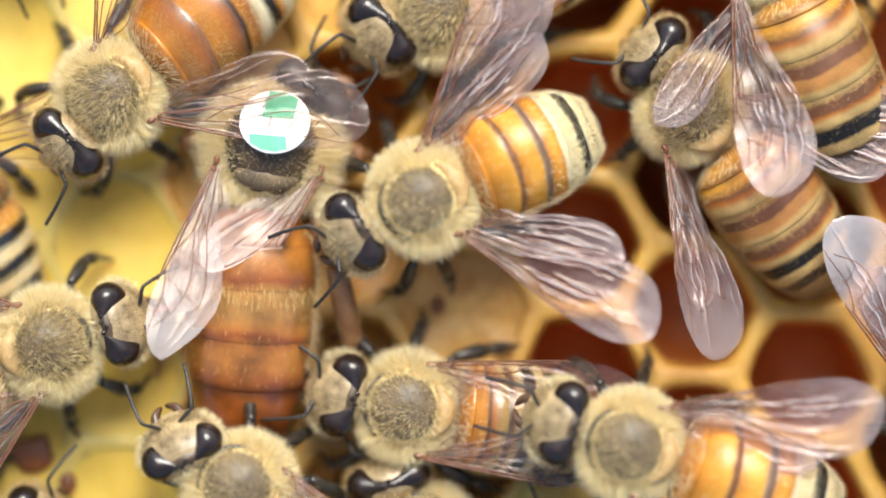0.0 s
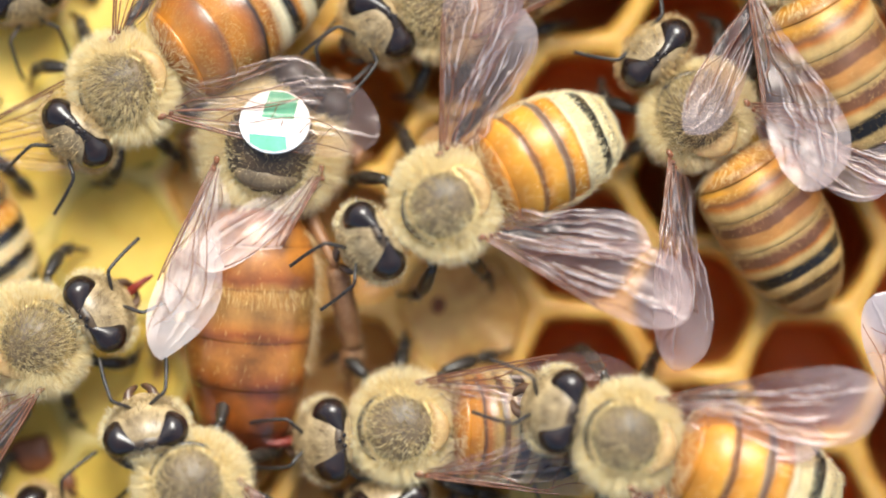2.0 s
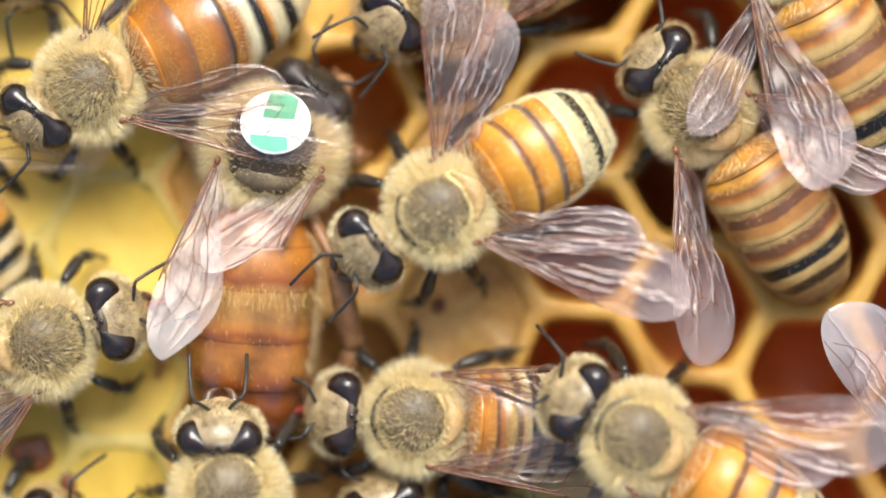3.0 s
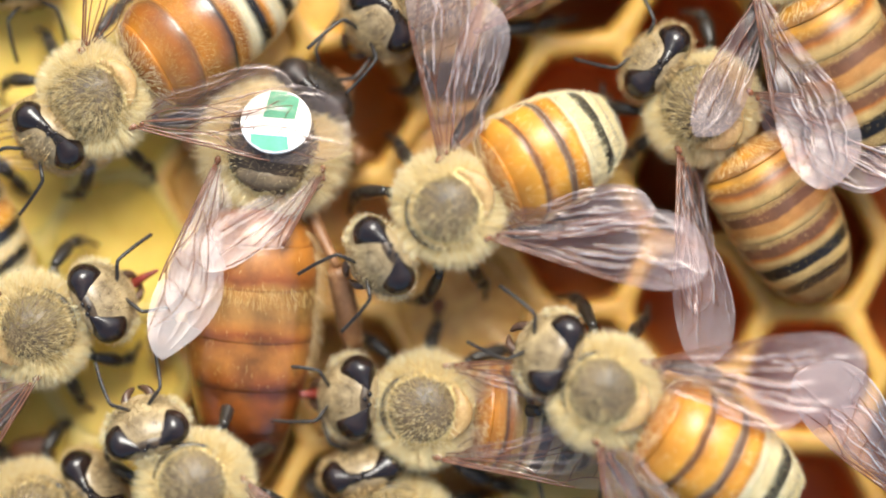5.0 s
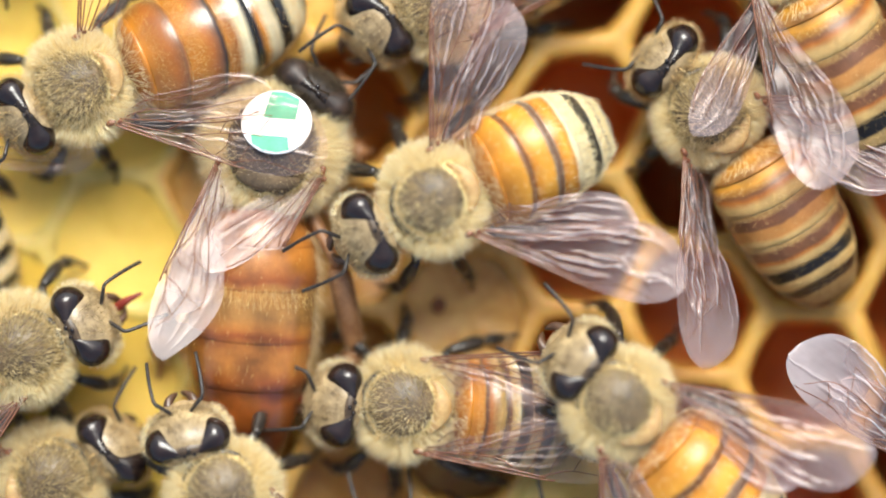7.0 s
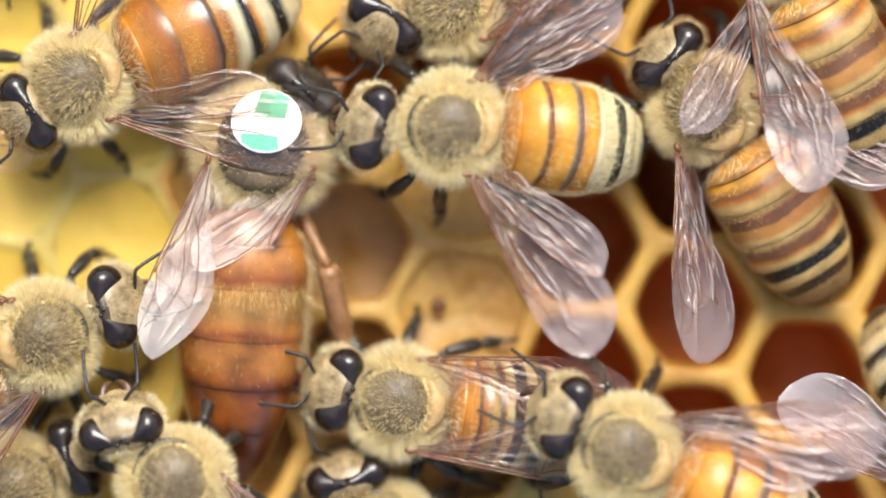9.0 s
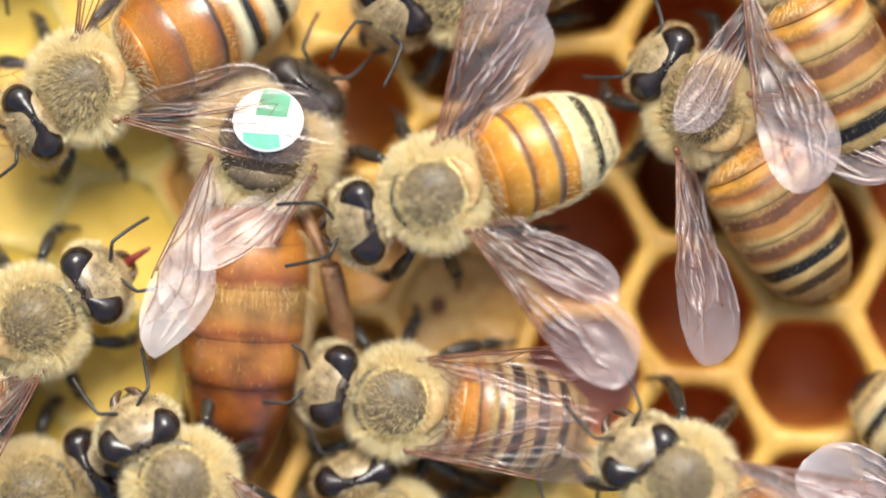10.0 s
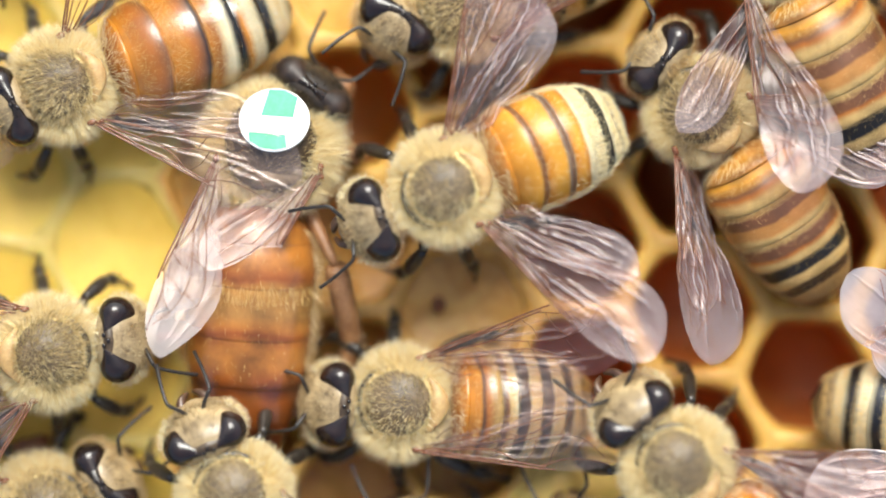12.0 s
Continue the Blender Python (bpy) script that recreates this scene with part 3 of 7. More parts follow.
def wing_meshes(outline, veins, side, mat, seed, cut=None, pleat=0.16, slant=1.1):
    """Film and veins of one wing, along +x from its hinge; side 1 for the left wing, -1 for the right one."""
    front = np.array([tuple(p) for p in smooth_line([(*p, 0) for p in outline[0]], 12)])
    rear = np.array([tuple(p) for p in smooth_line([(*p, 0) for p in outline[1]], 12)])
    tight = 0.91 if pleat < 0.03 else 0.95
    reach = float(front[-1, 0])
    end = cut or reach

    folds = random.Random(seed * 13 + 5)
    lines = []          # thin creases that fan out from the hinge, each over a stretch of the wing
    for k in range(8):
        start = folds.uniform(0.0, 0.55) * reach
        lines.append((0.08 + 0.118 * k + folds.uniform(-0.03, 0.03), folds.uniform(-0.035, 0.035), start, start + folds.uniform(0.25, 0.6) * reach, folds.uniform(0.016, 0.032)))

    def crest_at(x, v):
        """1 on the ridge of a crease, 0 on the film between."""
        top = 0.0
        for v0, slope, x0, x1, wide in lines:
            if x0 - 0.6 < x < x1 + 0.6:
                c = v0 + slope * (x - x0) + 0.09 * noise.noise(Vector((x * 0.9, v0 * 9, seed * 2.7))) + 0.03 * noise.noise(Vector((x * 2.6, v0 * 17, seed * 1.7)))
                ease = min(1, max(0, (x - x0 + 0.6) / 0.8)) * min(1, max(0, (x1 + 0.6 - x) / 0.8))
                top = max(top, ease * math.exp(-((v - c) / (wide * (1 + 0.6 * (1 - x / reach)))) ** 2))
        return top

    def place(x, v):
        a, b = float(np.interp(x, front[:, 0], front[:, 1])), float(np.interp(x, rear[:, 0], rear[:, 1]))
        v2 = min(max(v, 0), 1)
        y = a + (b - a) * v2
        grow = math.sin(min(1, x / reach) * math.pi) ** 0.7
        crest = crest_at(x, v2)
        z = 1.5 * pleat * grow * (crest - 0.3) * (0.75 + 0.9 * noise.noise(Vector((x * 0.9, v2 * 2.0, seed * 5.1))))
        calm = 0.35 if pleat < 0.03 else 1.0
        z += 0.045 * noise.noise(Vector((x * 0.8, y * 1.1, seed * 7.3))) + 0.03 * calm * grow * noise.noise(Vector((x * 1.1, y * 1.6, seed * 3.1))) + 0.006 * calm * noise.noise(Vector((x * 3.4, y * 4.2, seed * 4.1)))
        z -= 0.035 * (x / reach) ** 2 * 4 * v2
        return Vector((x * tight, -y * side * tight, z))

    rows = []
    nx, nv = 56, 72
    for k in range(nx + 1):
        x = end * (math.sin(math.pi / 2 * k / nx) if not cut else k / nx)
        x = min(x, reach * 0.9995)
        rows.append([place(x + (k / nx * slant * (j / nv - 0.45) if cut else 0.0), j / nv) for j in range(nv + 1)])
    if side < 0:
        rows = [list(reversed(r)) for r in rows]
    sheet = Shape().rings(rows, closed=False, cap0=False, cap1=False)
    sheet.uv = []
    for k in range(nx + 1):
        x = min(end * (math.sin(math.pi / 2 * k / nx) if not cut else k / nx), reach * 0.9995)
        row = [(x / reach, crest_at(x, j / nv)) for j in range(nv + 1)]
        sheet.uv += row if side > 0 else row[::-1]
    film = sheet.mesh("wing", mat, uv=True)
    s = Shape()
    for pts, r in veins:
        if cut and pts[0][0] > cut:
            continue
        line = [p for p in smooth_line([(*p, 0) for p in pts], 6) if not cut or p.x <= cut + slant * (p.y - 0.45)]
        if len(line) > 2:
            s.tube([place(p.x, p.y) + Vector((0, 0, 0.012)) for p in line],
                   [0.95 * r * (1 - 0.5 * p.x / reach) for p in line], 6)
    return film, s.mesh("venation", VEIN)


LEGS = {  # hip, knee, ankle, foot, claw, from the thorax's centre over its own ground; y for the left side
    "fore": [(1.0, 0.7, 1.5), (1.6, 2.0, 2.0), (2.5, 2.65, 1.3), (2.95, 2.55, 0.6), (3.4, 2.2, 0.05)],
    "mid": [(0.0, 0.9, 1.4), (0.2, 2.2, 1.9), (0.1, 3.1, 1.1), (0.0, 3.5, 0.5), (0.2, 3.95, 0.05)],
    "queen_hind": [(-1.2, 0.9, 1.5), (-4.5, 3.0, 3.0), (-7.6, 3.9, 1.3), (-8.8, 3.8, 0.5), (-9.6, 3.9, 0.05)],
    "hind": [(-0.9, 0.8, 1.4), (-1.6, 2.2, 1.8), (-3.0, 2.7, 1.1), (-3.9, 2.9, 0.45), (-4.6, 3.1, 0.05)]}


def leg_meshes(kind, side, mat, bristle, fat=1.0, stand=0.0):
    p = [Vector((x, y * side, z - stand * k)) for (x, y, z), k in zip(LEGS[kind], (0, 0.2, 0.65, 0.85, 1.0))]
    fat *= 1.35 if "hind" in kind else 1.25
    femur = Shape().tube(smooth_line([p[0], (p[0] + p[1]) / 2 + Vector((0, 0, 0.1)), p[1]], 5),
                         [0.24, 0.27, 0.31, 0.32, 0.31, 0.29, 0.27, 0.25, 0.23, 0.2, 0.17], 10).mesh("leg", mat)
    tibia = Shape().tube(smooth_line([p[1], (p[1] + p[2]) / 2 + Vector((0, 0, 0.08)), p[2]], 5),
                         [r * fat for r in ((0.15, 0.17, 0.18, 0.18, 0.18, 0.18, 0.18, 0.18, 0.175, 0.17, 0.15) if kind == "queen_hind" else
                                            (0.13, 0.16, 0.18, 0.19, 0.21, 0.22, 0.23, 0.23, 0.22, 0.19, 0.14))], 10).mesh("tibia", mat)
    foot_line = smooth_line([p[2], p[3], p[4]], 6)
    radii = [r * fat for r in (0.13, 0.18, 0.20, 0.20, 0.18, 0.14)] + [0.09, 0.115, 0.085, 0.11, 0.08, 0.10, 0.05]
    foot = Shape().tube(foot_line, radii, 8).mesh("tarsus", mat)
    rng = np.random.default_rng(len(kind) * 7 + side)
    n = 900 if kind == "queen_hind" else 260
    u = rng.random(n)
    seg = rng.integers(0, 2, n)
    root = np.array([tuple(p[1 + k].lerp(p[2 + k], x)) for k, x in zip(seg, u)])
    out = unit(rng.normal(size=(n, 3)))
    hair = strands("bristles", root + out * (0.40 if kind == "queen_hind" else 0.16), unit(out + np.array([0, 0.2 * side, -0.2])), rng.uniform(0.15, 0.4, n), 0.008, bristle, rng)
    return femur, tibia, foot, hair


QUEEN_BELLY = Belly(12.2, 2.58, 1.9, 2.6, long=True)
BARE = {"plates_grey": ((0.17, 0.20), (0.295, 0.335), (0.40, 0.47), (0.55, 0.63), (0.72, 0.79)), "plates_tan": ((0.17, 0.215), (0.32, 0.40), (0.52, 0.595), (0.65, 0.72), (0.78, 0.85)), "plates_red": ((0.43, 0.485), (0.63, 0.69), (0.79, 0.865)),
        "plates_golden": ((0.08, 0.60), (0.725, 0.83)), "plates_striped": ((0.41, 0.475), (0.56, 0.645), (0.73, 0.795))}
CUTS = (0.03, 0.115, 0.285, 0.485, 0.645, 0.805, 0.998)
QUEEN_CUTS = (0.03, 0.14, 0.28, 0.45, 0.61, 0.76, 0.998)
TH = 2.75          # height of a worker's thorax over the comb
WR = (1.80, 1.80, 1.62)
QR = (2.25, 2.05, 1.75)
HINGE = (-0.80, 1.80, 0.80)   # wing hinge from the thorax's centre
NECK = (1.55, 0.0, -0.15)
WAIST = (-1.72, 0.0, -0.40)


def bee(name, label, plates, film, queen=False, waist=(0, 0), fuzz=FUR_GOLD, head_pitch=20, bald=0.70, lift=(0, -6, 0, -6), seed=1, length=6.7, droop=1.3, hind=(14, -14), dark_face=False, back_hair=5200, tongue=False, stand=0.0, group="worker bees on the comb"):
    """A honey bee facing +x over its ground point, built in parts that can move on their own."""
    thing = tagged(new(name), label, "bee", group if not queen else "")
    r, belly, cuts = (QR, QUEEN_BELLY, QUEEN_CUTS) if queen else (WR, Belly(length, 2.2, 1.85, droop), CUTS)
    k, kb = ("q", "q") if queen else ("w", (length, droop))
    up = TH + (0.25 if queen else 0.0)
    T = pose(0, 0, up * MM)
    thorax = part("thorax", kept((k, "thorax"), lambda: thorax_shell(r)), thing, "dark thorax shield ringed with pale fur", T)
    part("fur", kept((k, "fur", bald), lambda: thorax_fur(r, 11, 19000, bald, 1.05 if queen else 0.68)), thorax, "long cream fur")
    part("back_fuzz", kept((k, "back_fuzz", bald, back_hair), lambda: disc_fuzz(r, 12, back_hair, bald, 0.33 if back_hair > 2000 else 0.25)), thorax, "short tan fuzz")
    part("shield", kept((k, "shield", bald), lambda: shield_mesh(r, bald, CROWN_BROWN if queen else SHIELD)), thorax, "bare dark back shield")
    part("scutellum", kept((k, "scutellum"), lambda: Shape().ball((-1.12, 0, 1.08), (0.62, 1.25, 0.52), 24, 12, lump=0.12).mesh("scutellum", SHIELD) if queen else scutellum_mesh(r, SCUTE)), thorax, "smooth amber crescent")
    if not queen:
        part("collar", kept("collar", lambda: collar_mesh(r)), thorax, "dark shiny collar behind the head")
    for side in (1, -1):
        part("tegula", kept((k, "tegula", side), lambda: Shape().ball((HINGE[0] + 0.12, HINGE[1] * side * r[1] / 1.78, HINGE[2] + 0.05), (0.20, 0.13, 0.11), 14, 10).ball(
            (HINGE[0] - 0.25, (HINGE[1] + 0.08) * side * r[1] / 1.78, HINGE[2] + 0.02), (0.11, 0.09, 0.08), 10, 8).mesh("tegula", TEGULA)), thorax, "glossy red-brown wing joint")

    # head
    head = part("head", kept((k, "head"), lambda: head_shell(queen)), thing, "",
                pose((NECK[0] + 0.75) * MM, 0, (up + NECK[2]) * MM, 0, -head_pitch, 0))
    rim = FUR_DARK if queen else FUR_TAN if dark_face else FUR
    part("fur", kept((rim.name, "head_fur"), lambda: head_fur(21, 3000, rim, False, 0.92 if rim is FUR else 0.97)), head, "dense fur round the eyes")
    muzzle = FUR_DARK if queen else FUR_TAN if dark_face else FUR_FACE
    part("face_fuzz", kept((muzzle.name, "face_fuzz"), lambda: head_fur(22, 1900, muzzle, True, 0.8)), head, "short tan face fuzz")
    for side in (1, -1):
        part("eye", kept(("eye", side, queen, dark_face), lambda: eye_mesh(side, QUEEN_EYE if queen else EYE, 1.0 if dark_face or queen else 0.985)), head, "glossy black compound eye")
        part("antenna", kept(("antenna", side), lambda: antenna_mesh(side)), head, "thin dark elbowed antenna",
             pose(0.86 * MM, 0.24 * side * MM, -0.12 * MM, 0, head_pitch * 0.6, 0))
        part("mandible", kept(("mandible", side), lambda: mandibles(side)), head, "dark brown jaw")
    crown = CROWN if dark_face or queen else CROWN_BROWN
    part("crown", kept(crown.name, lambda: crown_mesh(crown, 1.0 if crown is CROWN else 0.95)), head, "dark glossy band between the eyes")
    if tongue:
        part("tongue", kept("tongue", lambda: Shape().tube(smooth_line([(0.75, 0, -1.35), (1.25, 0.05, -1.45), (1.9, 0.02, -1.75)], 5),
             [0.2, 0.2, 0.19, 0.18, 0.17, 0.16, 0.14, 0.12, 0.1, 0.08, 0.05], 8).mesh("tongue", TONGUE)), head, "dark red tongue")
    part("clypeus", kept("clypeus", lambda: Shape().ball((0.55, 0, -0.75), (0.46, 0.62, 0.62), 16, 10).mesh("clypeus", CLYPEUS)), head, "smooth brown face plate")
    for x, y in ((0.42, 0), (0.2, 0.26), (0.2, -0.26)):
        part("ocellus", kept("ocellus", lambda: Shape().ball((0, 0, 0), (0.10, 0.10, 0.08), 10, 8).mesh("ocellus", EYE)), head, "", pose((x - 0.06) * MM, y * 0.8 * MM, (1.57 if y else 1.58) * MM))

    # abdomen
    W = pose((WAIST[0] * (r[0] / 1.95 if queen else 1.0) + waist[0]) * MM, waist[1] * MM, (up + WAIST[2]) * MM)
    core = kept((kb, "core"), lambda: Shape().rings([[belly.point(s, 2 * math.pi * j / 24, -0.14) for j in range(24)]
                                                     for s in [i / 20 * 0.97 for i in range(21)]]).mesh("abdomen", AMBER))
    abdomen = part("abdomen", core, thing, "banded glossy abdomen", W)
    for i in range(6):
        part("tergite", kept((kb, "tergite", plates.name, i), lambda: tergite(belly, cuts[i] - (0.02 if i else 0), cuts[i + 1], plates, i == 5)), abdomen)
    if queen:
        part("fuzz", kept((kb, "fuzz"), lambda: belly_fuzz(belly, 31, 260, FUR_GOLD, 0.16, 0.60, 0.24, 0.005, 0.3)), abdomen, "sparse golden hair")
        part("fringe", kept((kb, "fringe"), lambda: belly_fuzz(belly, 33, 800, FUR_GOLD, 0.275, 0.33, 0.34, 0.005, 0.4)), abdomen, "row of pale hair")
        part("side_fringe", kept((kb, "side_fringe"), lambda: belly_fuzz(belly, 34, 560, FUR_TAN, 0.10, 0.55, 0.42, 0.007, 0.9, round_at=(-1.3, 0.07))), abdomen, "pale hair along the flank")
    else:
        part("fuzz", kept((kb, "fuzz", plates.name, fuzz.name), lambda: belly_fuzz(belly, 31, 13000, fuzz, 0.14, 0.95, 0.13 if fuzz is FUR_BROWN else 0.27 if fuzz is FUR else 0.19, width=0.0066 if fuzz is FUR else 0.0052, fringe=(0.26, 0.58, 0.76, 0.93), bare=BARE[plates.name])), abdomen, "fine golden fuzz")
        part("waist_fur", kept((kb, "waist_fur"), lambda: belly_fuzz(belly, 32, 500, FUR, 0.02, 0.09, 0.5, 0.009, 0.8)), abdomen, "cream fur")

    # wings
    wings = {}
    for side, tag in ((1, "left"), (-1, "right")):
        hinge = (HINGE[0] * MM, HINGE[1] * side * r[1] / 1.78 * MM, (up + HINGE[2]) * MM)
        cut = 4.3 if queen and side < 0 else None
        fm, fv = kept(("fore", side, film.name, seed % 3, cut), lambda: wing_meshes(QUEEN_FOLDED if cut else QUEEN_FORE if queen else FORE, FORE_VEINS, side, film, seed % 3 + 1, cut, 0.025 if queen else 0.05 if film is FILM_CLEAR else 0.085))
        hm, hv = kept(("hind", side, film.name, seed % 3), lambda: wing_meshes(HIND, HIND_VEINS, side, film, seed % 3 + 4, None, 0.025 if queen else 0.045 if film is FILM_CLEAR else 0.075))
        fore = part("forewing", fm, thing, "clear smoky forewing with brown veins", pose(*hinge, 0, -2, 150 * side))
        part("venation", fv, fore, "red-brown veins")
        back = part("hindwing", hm, thing, "clear smoky hindwing", pose(*hinge, 0, -1, 166 * side))
        part("venation", hv, back, "red-brown veins")
        wings[tag] = (fore, back)

    # legs
    legmat = LEG_RED if queen else LEG
    legs = []
    for kind in ("fore", "mid", "hind"):
        for side in (1, -1):
            fe, ti, fo, br = kept((k, kind, side, stand), lambda: leg_meshes("queen_hind" if queen and kind == "hind" else kind, side, legmat, FUR_TAN if kind == "hind" else FUR_DARK, 1.95 if queen else 1.0, stand))
            leg = part("leg", fe, thing, "slim red-brown leg" if queen else "shiny black bristly leg")
            legs.append((leg, Vector((LEGS[kind][0][0], LEGS[kind][0][1] * side, LEGS[kind][0][2])) * MM, kind))
            part("tibia", ti, leg)
            part("tarsus", fo, leg)
            part("bristles", br, leg)
    return {"bee": thing, "head": head, "abdomen": abdomen, "left": wings["left"], "right": wings["right"], "up": up, "waist": W, "hind": {"left": hind[0], "right": hind[1]}, "thorax": thorax,
            "hinge": {tag: wings[tag][0].matrix_basis.translation.copy() for tag in wings},
            "lift": {"left": pose(0, 0, 0, lift[0], lift[1], 0), "right": pose(0, 0, 0, lift[2], lift[3], 0)},
            "legs": legs, "antennae": [o for o in head.children if o.name.startswith("antenna")]}


# ---- the comb ----
PITCH = 5.38
COL = PITCH * math.cos(radians(30))
CELL0 = (14.82, -5.17)      # centre of one cell of the lattice
APO = PITCH / 2


def hex_radius(a):
    """Distance from a cell's centre to the lattice line at angle a (flat sides up and down)."""
    return APO / math.cos((a - radians(90) + radians(30)) % radians(60) - radians(30))


def wobble(x, y):
    return Vector((noise.noise(Vector((x * 0.35, y * 0.35, 3.0))), noise.noise(Vector((x * 0.35, y * 0.35, 9.0))))) * 0.22


def cell_meshes(cx, cy, rim_mat, wall_mat, mouth=0.82, deep=6.5):
    """One cell round its centre: thick rounded wax lip, lined tube and domed floor, as two meshes."""
    seg = 42
    rows = []
    for f, z in ((1.0, 0.10), (0.94, 0.11), (0.89, 0.02), (0.85, -0.16), (mouth + 0.012, -0.45), (mouth + 0.004, -0.9), (mouth, -1.3)):
        rows.append((f, z))
    low = [(mouth, -1.3), (mouth + 0.01, -2.2), (mouth, -4.0), (mouth - 0.03, -deep + 0.8), (mouth * 0.7, -deep + 0.2), (0.25, -deep), (0.02, -deep - 0.05)]

    def ring(f, z):
        out = []
        for j in range(seg):
            a = 2 * math.pi * j / seg
            h = hex_radius(a)
            round_ = APO * 1.02
            t = min(1, (1 - f) / 0.2)
            r = f * (h * (1 - t) + (0.45 * h + 0.55 * round_) * t)
            x, y = r * math.cos(a), r * math.sin(a)
            w = wobble(cx + x, cy + y)
            lift = 0.10 * noise.noise(Vector(((cx + x) * 0.5, (cy + y) * 0.5, 1.0)))
            out.append((x + w.x, y + w.y, z + lift))
        return out

    rim = Shape().rings([ring(f, z) for f, z in rows], cap0=False, cap1=False).mesh("cell", rim_mat)
    tube = Shape().rings([ring(f, z) for f, z in low], cap0=False).mesh("lining", wall_mat)
    return rim, tube


def fill_mesh(cx, cy, mat, level, dish, wide=0.84):
    """A full cell's surface: a shallow dish or a bulging cap just under the lip."""
    rows = []
    for f in (wide, 0.7, 0.5, 0.3, 0.1, 0.01):
        ring = []
        for j in range(28):
            a = 2 * math.pi * j / 28
            r = f * APO * 1.02
            x, y = r * math.cos(a), r * math.sin(a)
            w = wobble(cx + x, cy + y)
            z = level + dish * (1 - (f / wide) ** 2) + (0.24 if level < 0 else 0.05) * noise.noise(Vector(((cx + x) * 0.8, (cy + y) * 0.8, 5.0)))
            ring.append((x + w.x, y + w.y, z))
        rows.append(ring)
    return Shape().rings(rows, cap0=False).mesh("fill", mat)


def comb():
    slab = Shape().rings([[(x, y, z) for x, y in ((-34, -24), (34, -24), (34, 24), (-34, 24))] for z in (-8.5, -7.2)]).mesh("honeycomb", WAX, smooth=False)
    thing = tagged(new("honeycomb", slab), "beeswax honeycomb with open dark cells and honey-filled yellow cells", "honeycomb", kind="structure")
    rng = random.Random(5)
    for c in range(-11, 5):
        for q in range(-8, 10):
            x = CELL0[0] + c * COL
            y = CELL0[1] + (q + (0.5 if c % 2 else 0)) * PITCH
            if abs(x) > 29 or abs(y) > 19:
                continue
            edge = x + 0.9 * math.sin(y * 0.45)
            rim, wall, fill = WAX, COCOON, None
            if edge < -9.5:
                rim, wall, fill = WAX_YELLOW, WAX_YELLOW, (HONEY, 0.02, -0.25, 0.92)
            elif edge < 0.5 and y < 3.2:
                rim, wall, fill = OCHRE, COCOON_LIGHT, (OCHRE, -2.6 if y < -7 or abs(x + 3.82) < 0.5 else -0.12 - 0.35 * rng.random(), -0.3, 0.95)
            elif edge < 4.5:
                wall = COCOON_LIGHT if y > -8 else COCOON
                if y < 3:
                    fill = (OCHRE, -0.45 if y > -7 else -2.6, 0.2, 0.95)
            if 4.0 < edge < 7.2 and -13 < y < -8:
                rim, wall, fill = WAX_YELLOW, COCOON_LIGHT, (WAX_YELLOW, -0.25, 0.3, 0.95)
            if -9.5 < edge < 4.0 and y < -8:
                wall, fill = COCOON_LIGHT, (OCHRE, -0.3, 0.1, 0.95) if edge > 1.0 else (OCHRE, -1.7, -0.3, 0.95)
            if -9.5 < edge < -2.5 and y > 6:
                rim, wall, fill = WAX, COCOON_LIGHT, (WAX, -0.5, 0.2, 0.95)
            a, b = cell_meshes(x, y, rim, wall, 0.815 + 0.02 * rng.random())
            cell = part("cell", a, thing, "", pose(x * MM, y * MM, 0))
            part("lining", b, cell)
            if fill:
                part("fill", fill_mesh(x, y, *fill), cell)
    # added flat lumps that stand for blurred dark red-brown patches on the comb
    for x, y, wide, high in ((-16.5, -8.3, 0.95, 0.75), (-0.25, -2.3, 0.30, 0.38), (-15.2, -9.5, 0.35, 0.55)):
        part("brown_spot", Shape().ball((0, 0, 0), (wide, high, 0.22), 18, 10, lump=0.5).mesh("brown_spot", BROWN_SPOT), thing, "dark red-brown spot", pose(x * MM, y * MM, 0.05 * MM))
    return thing


comb()


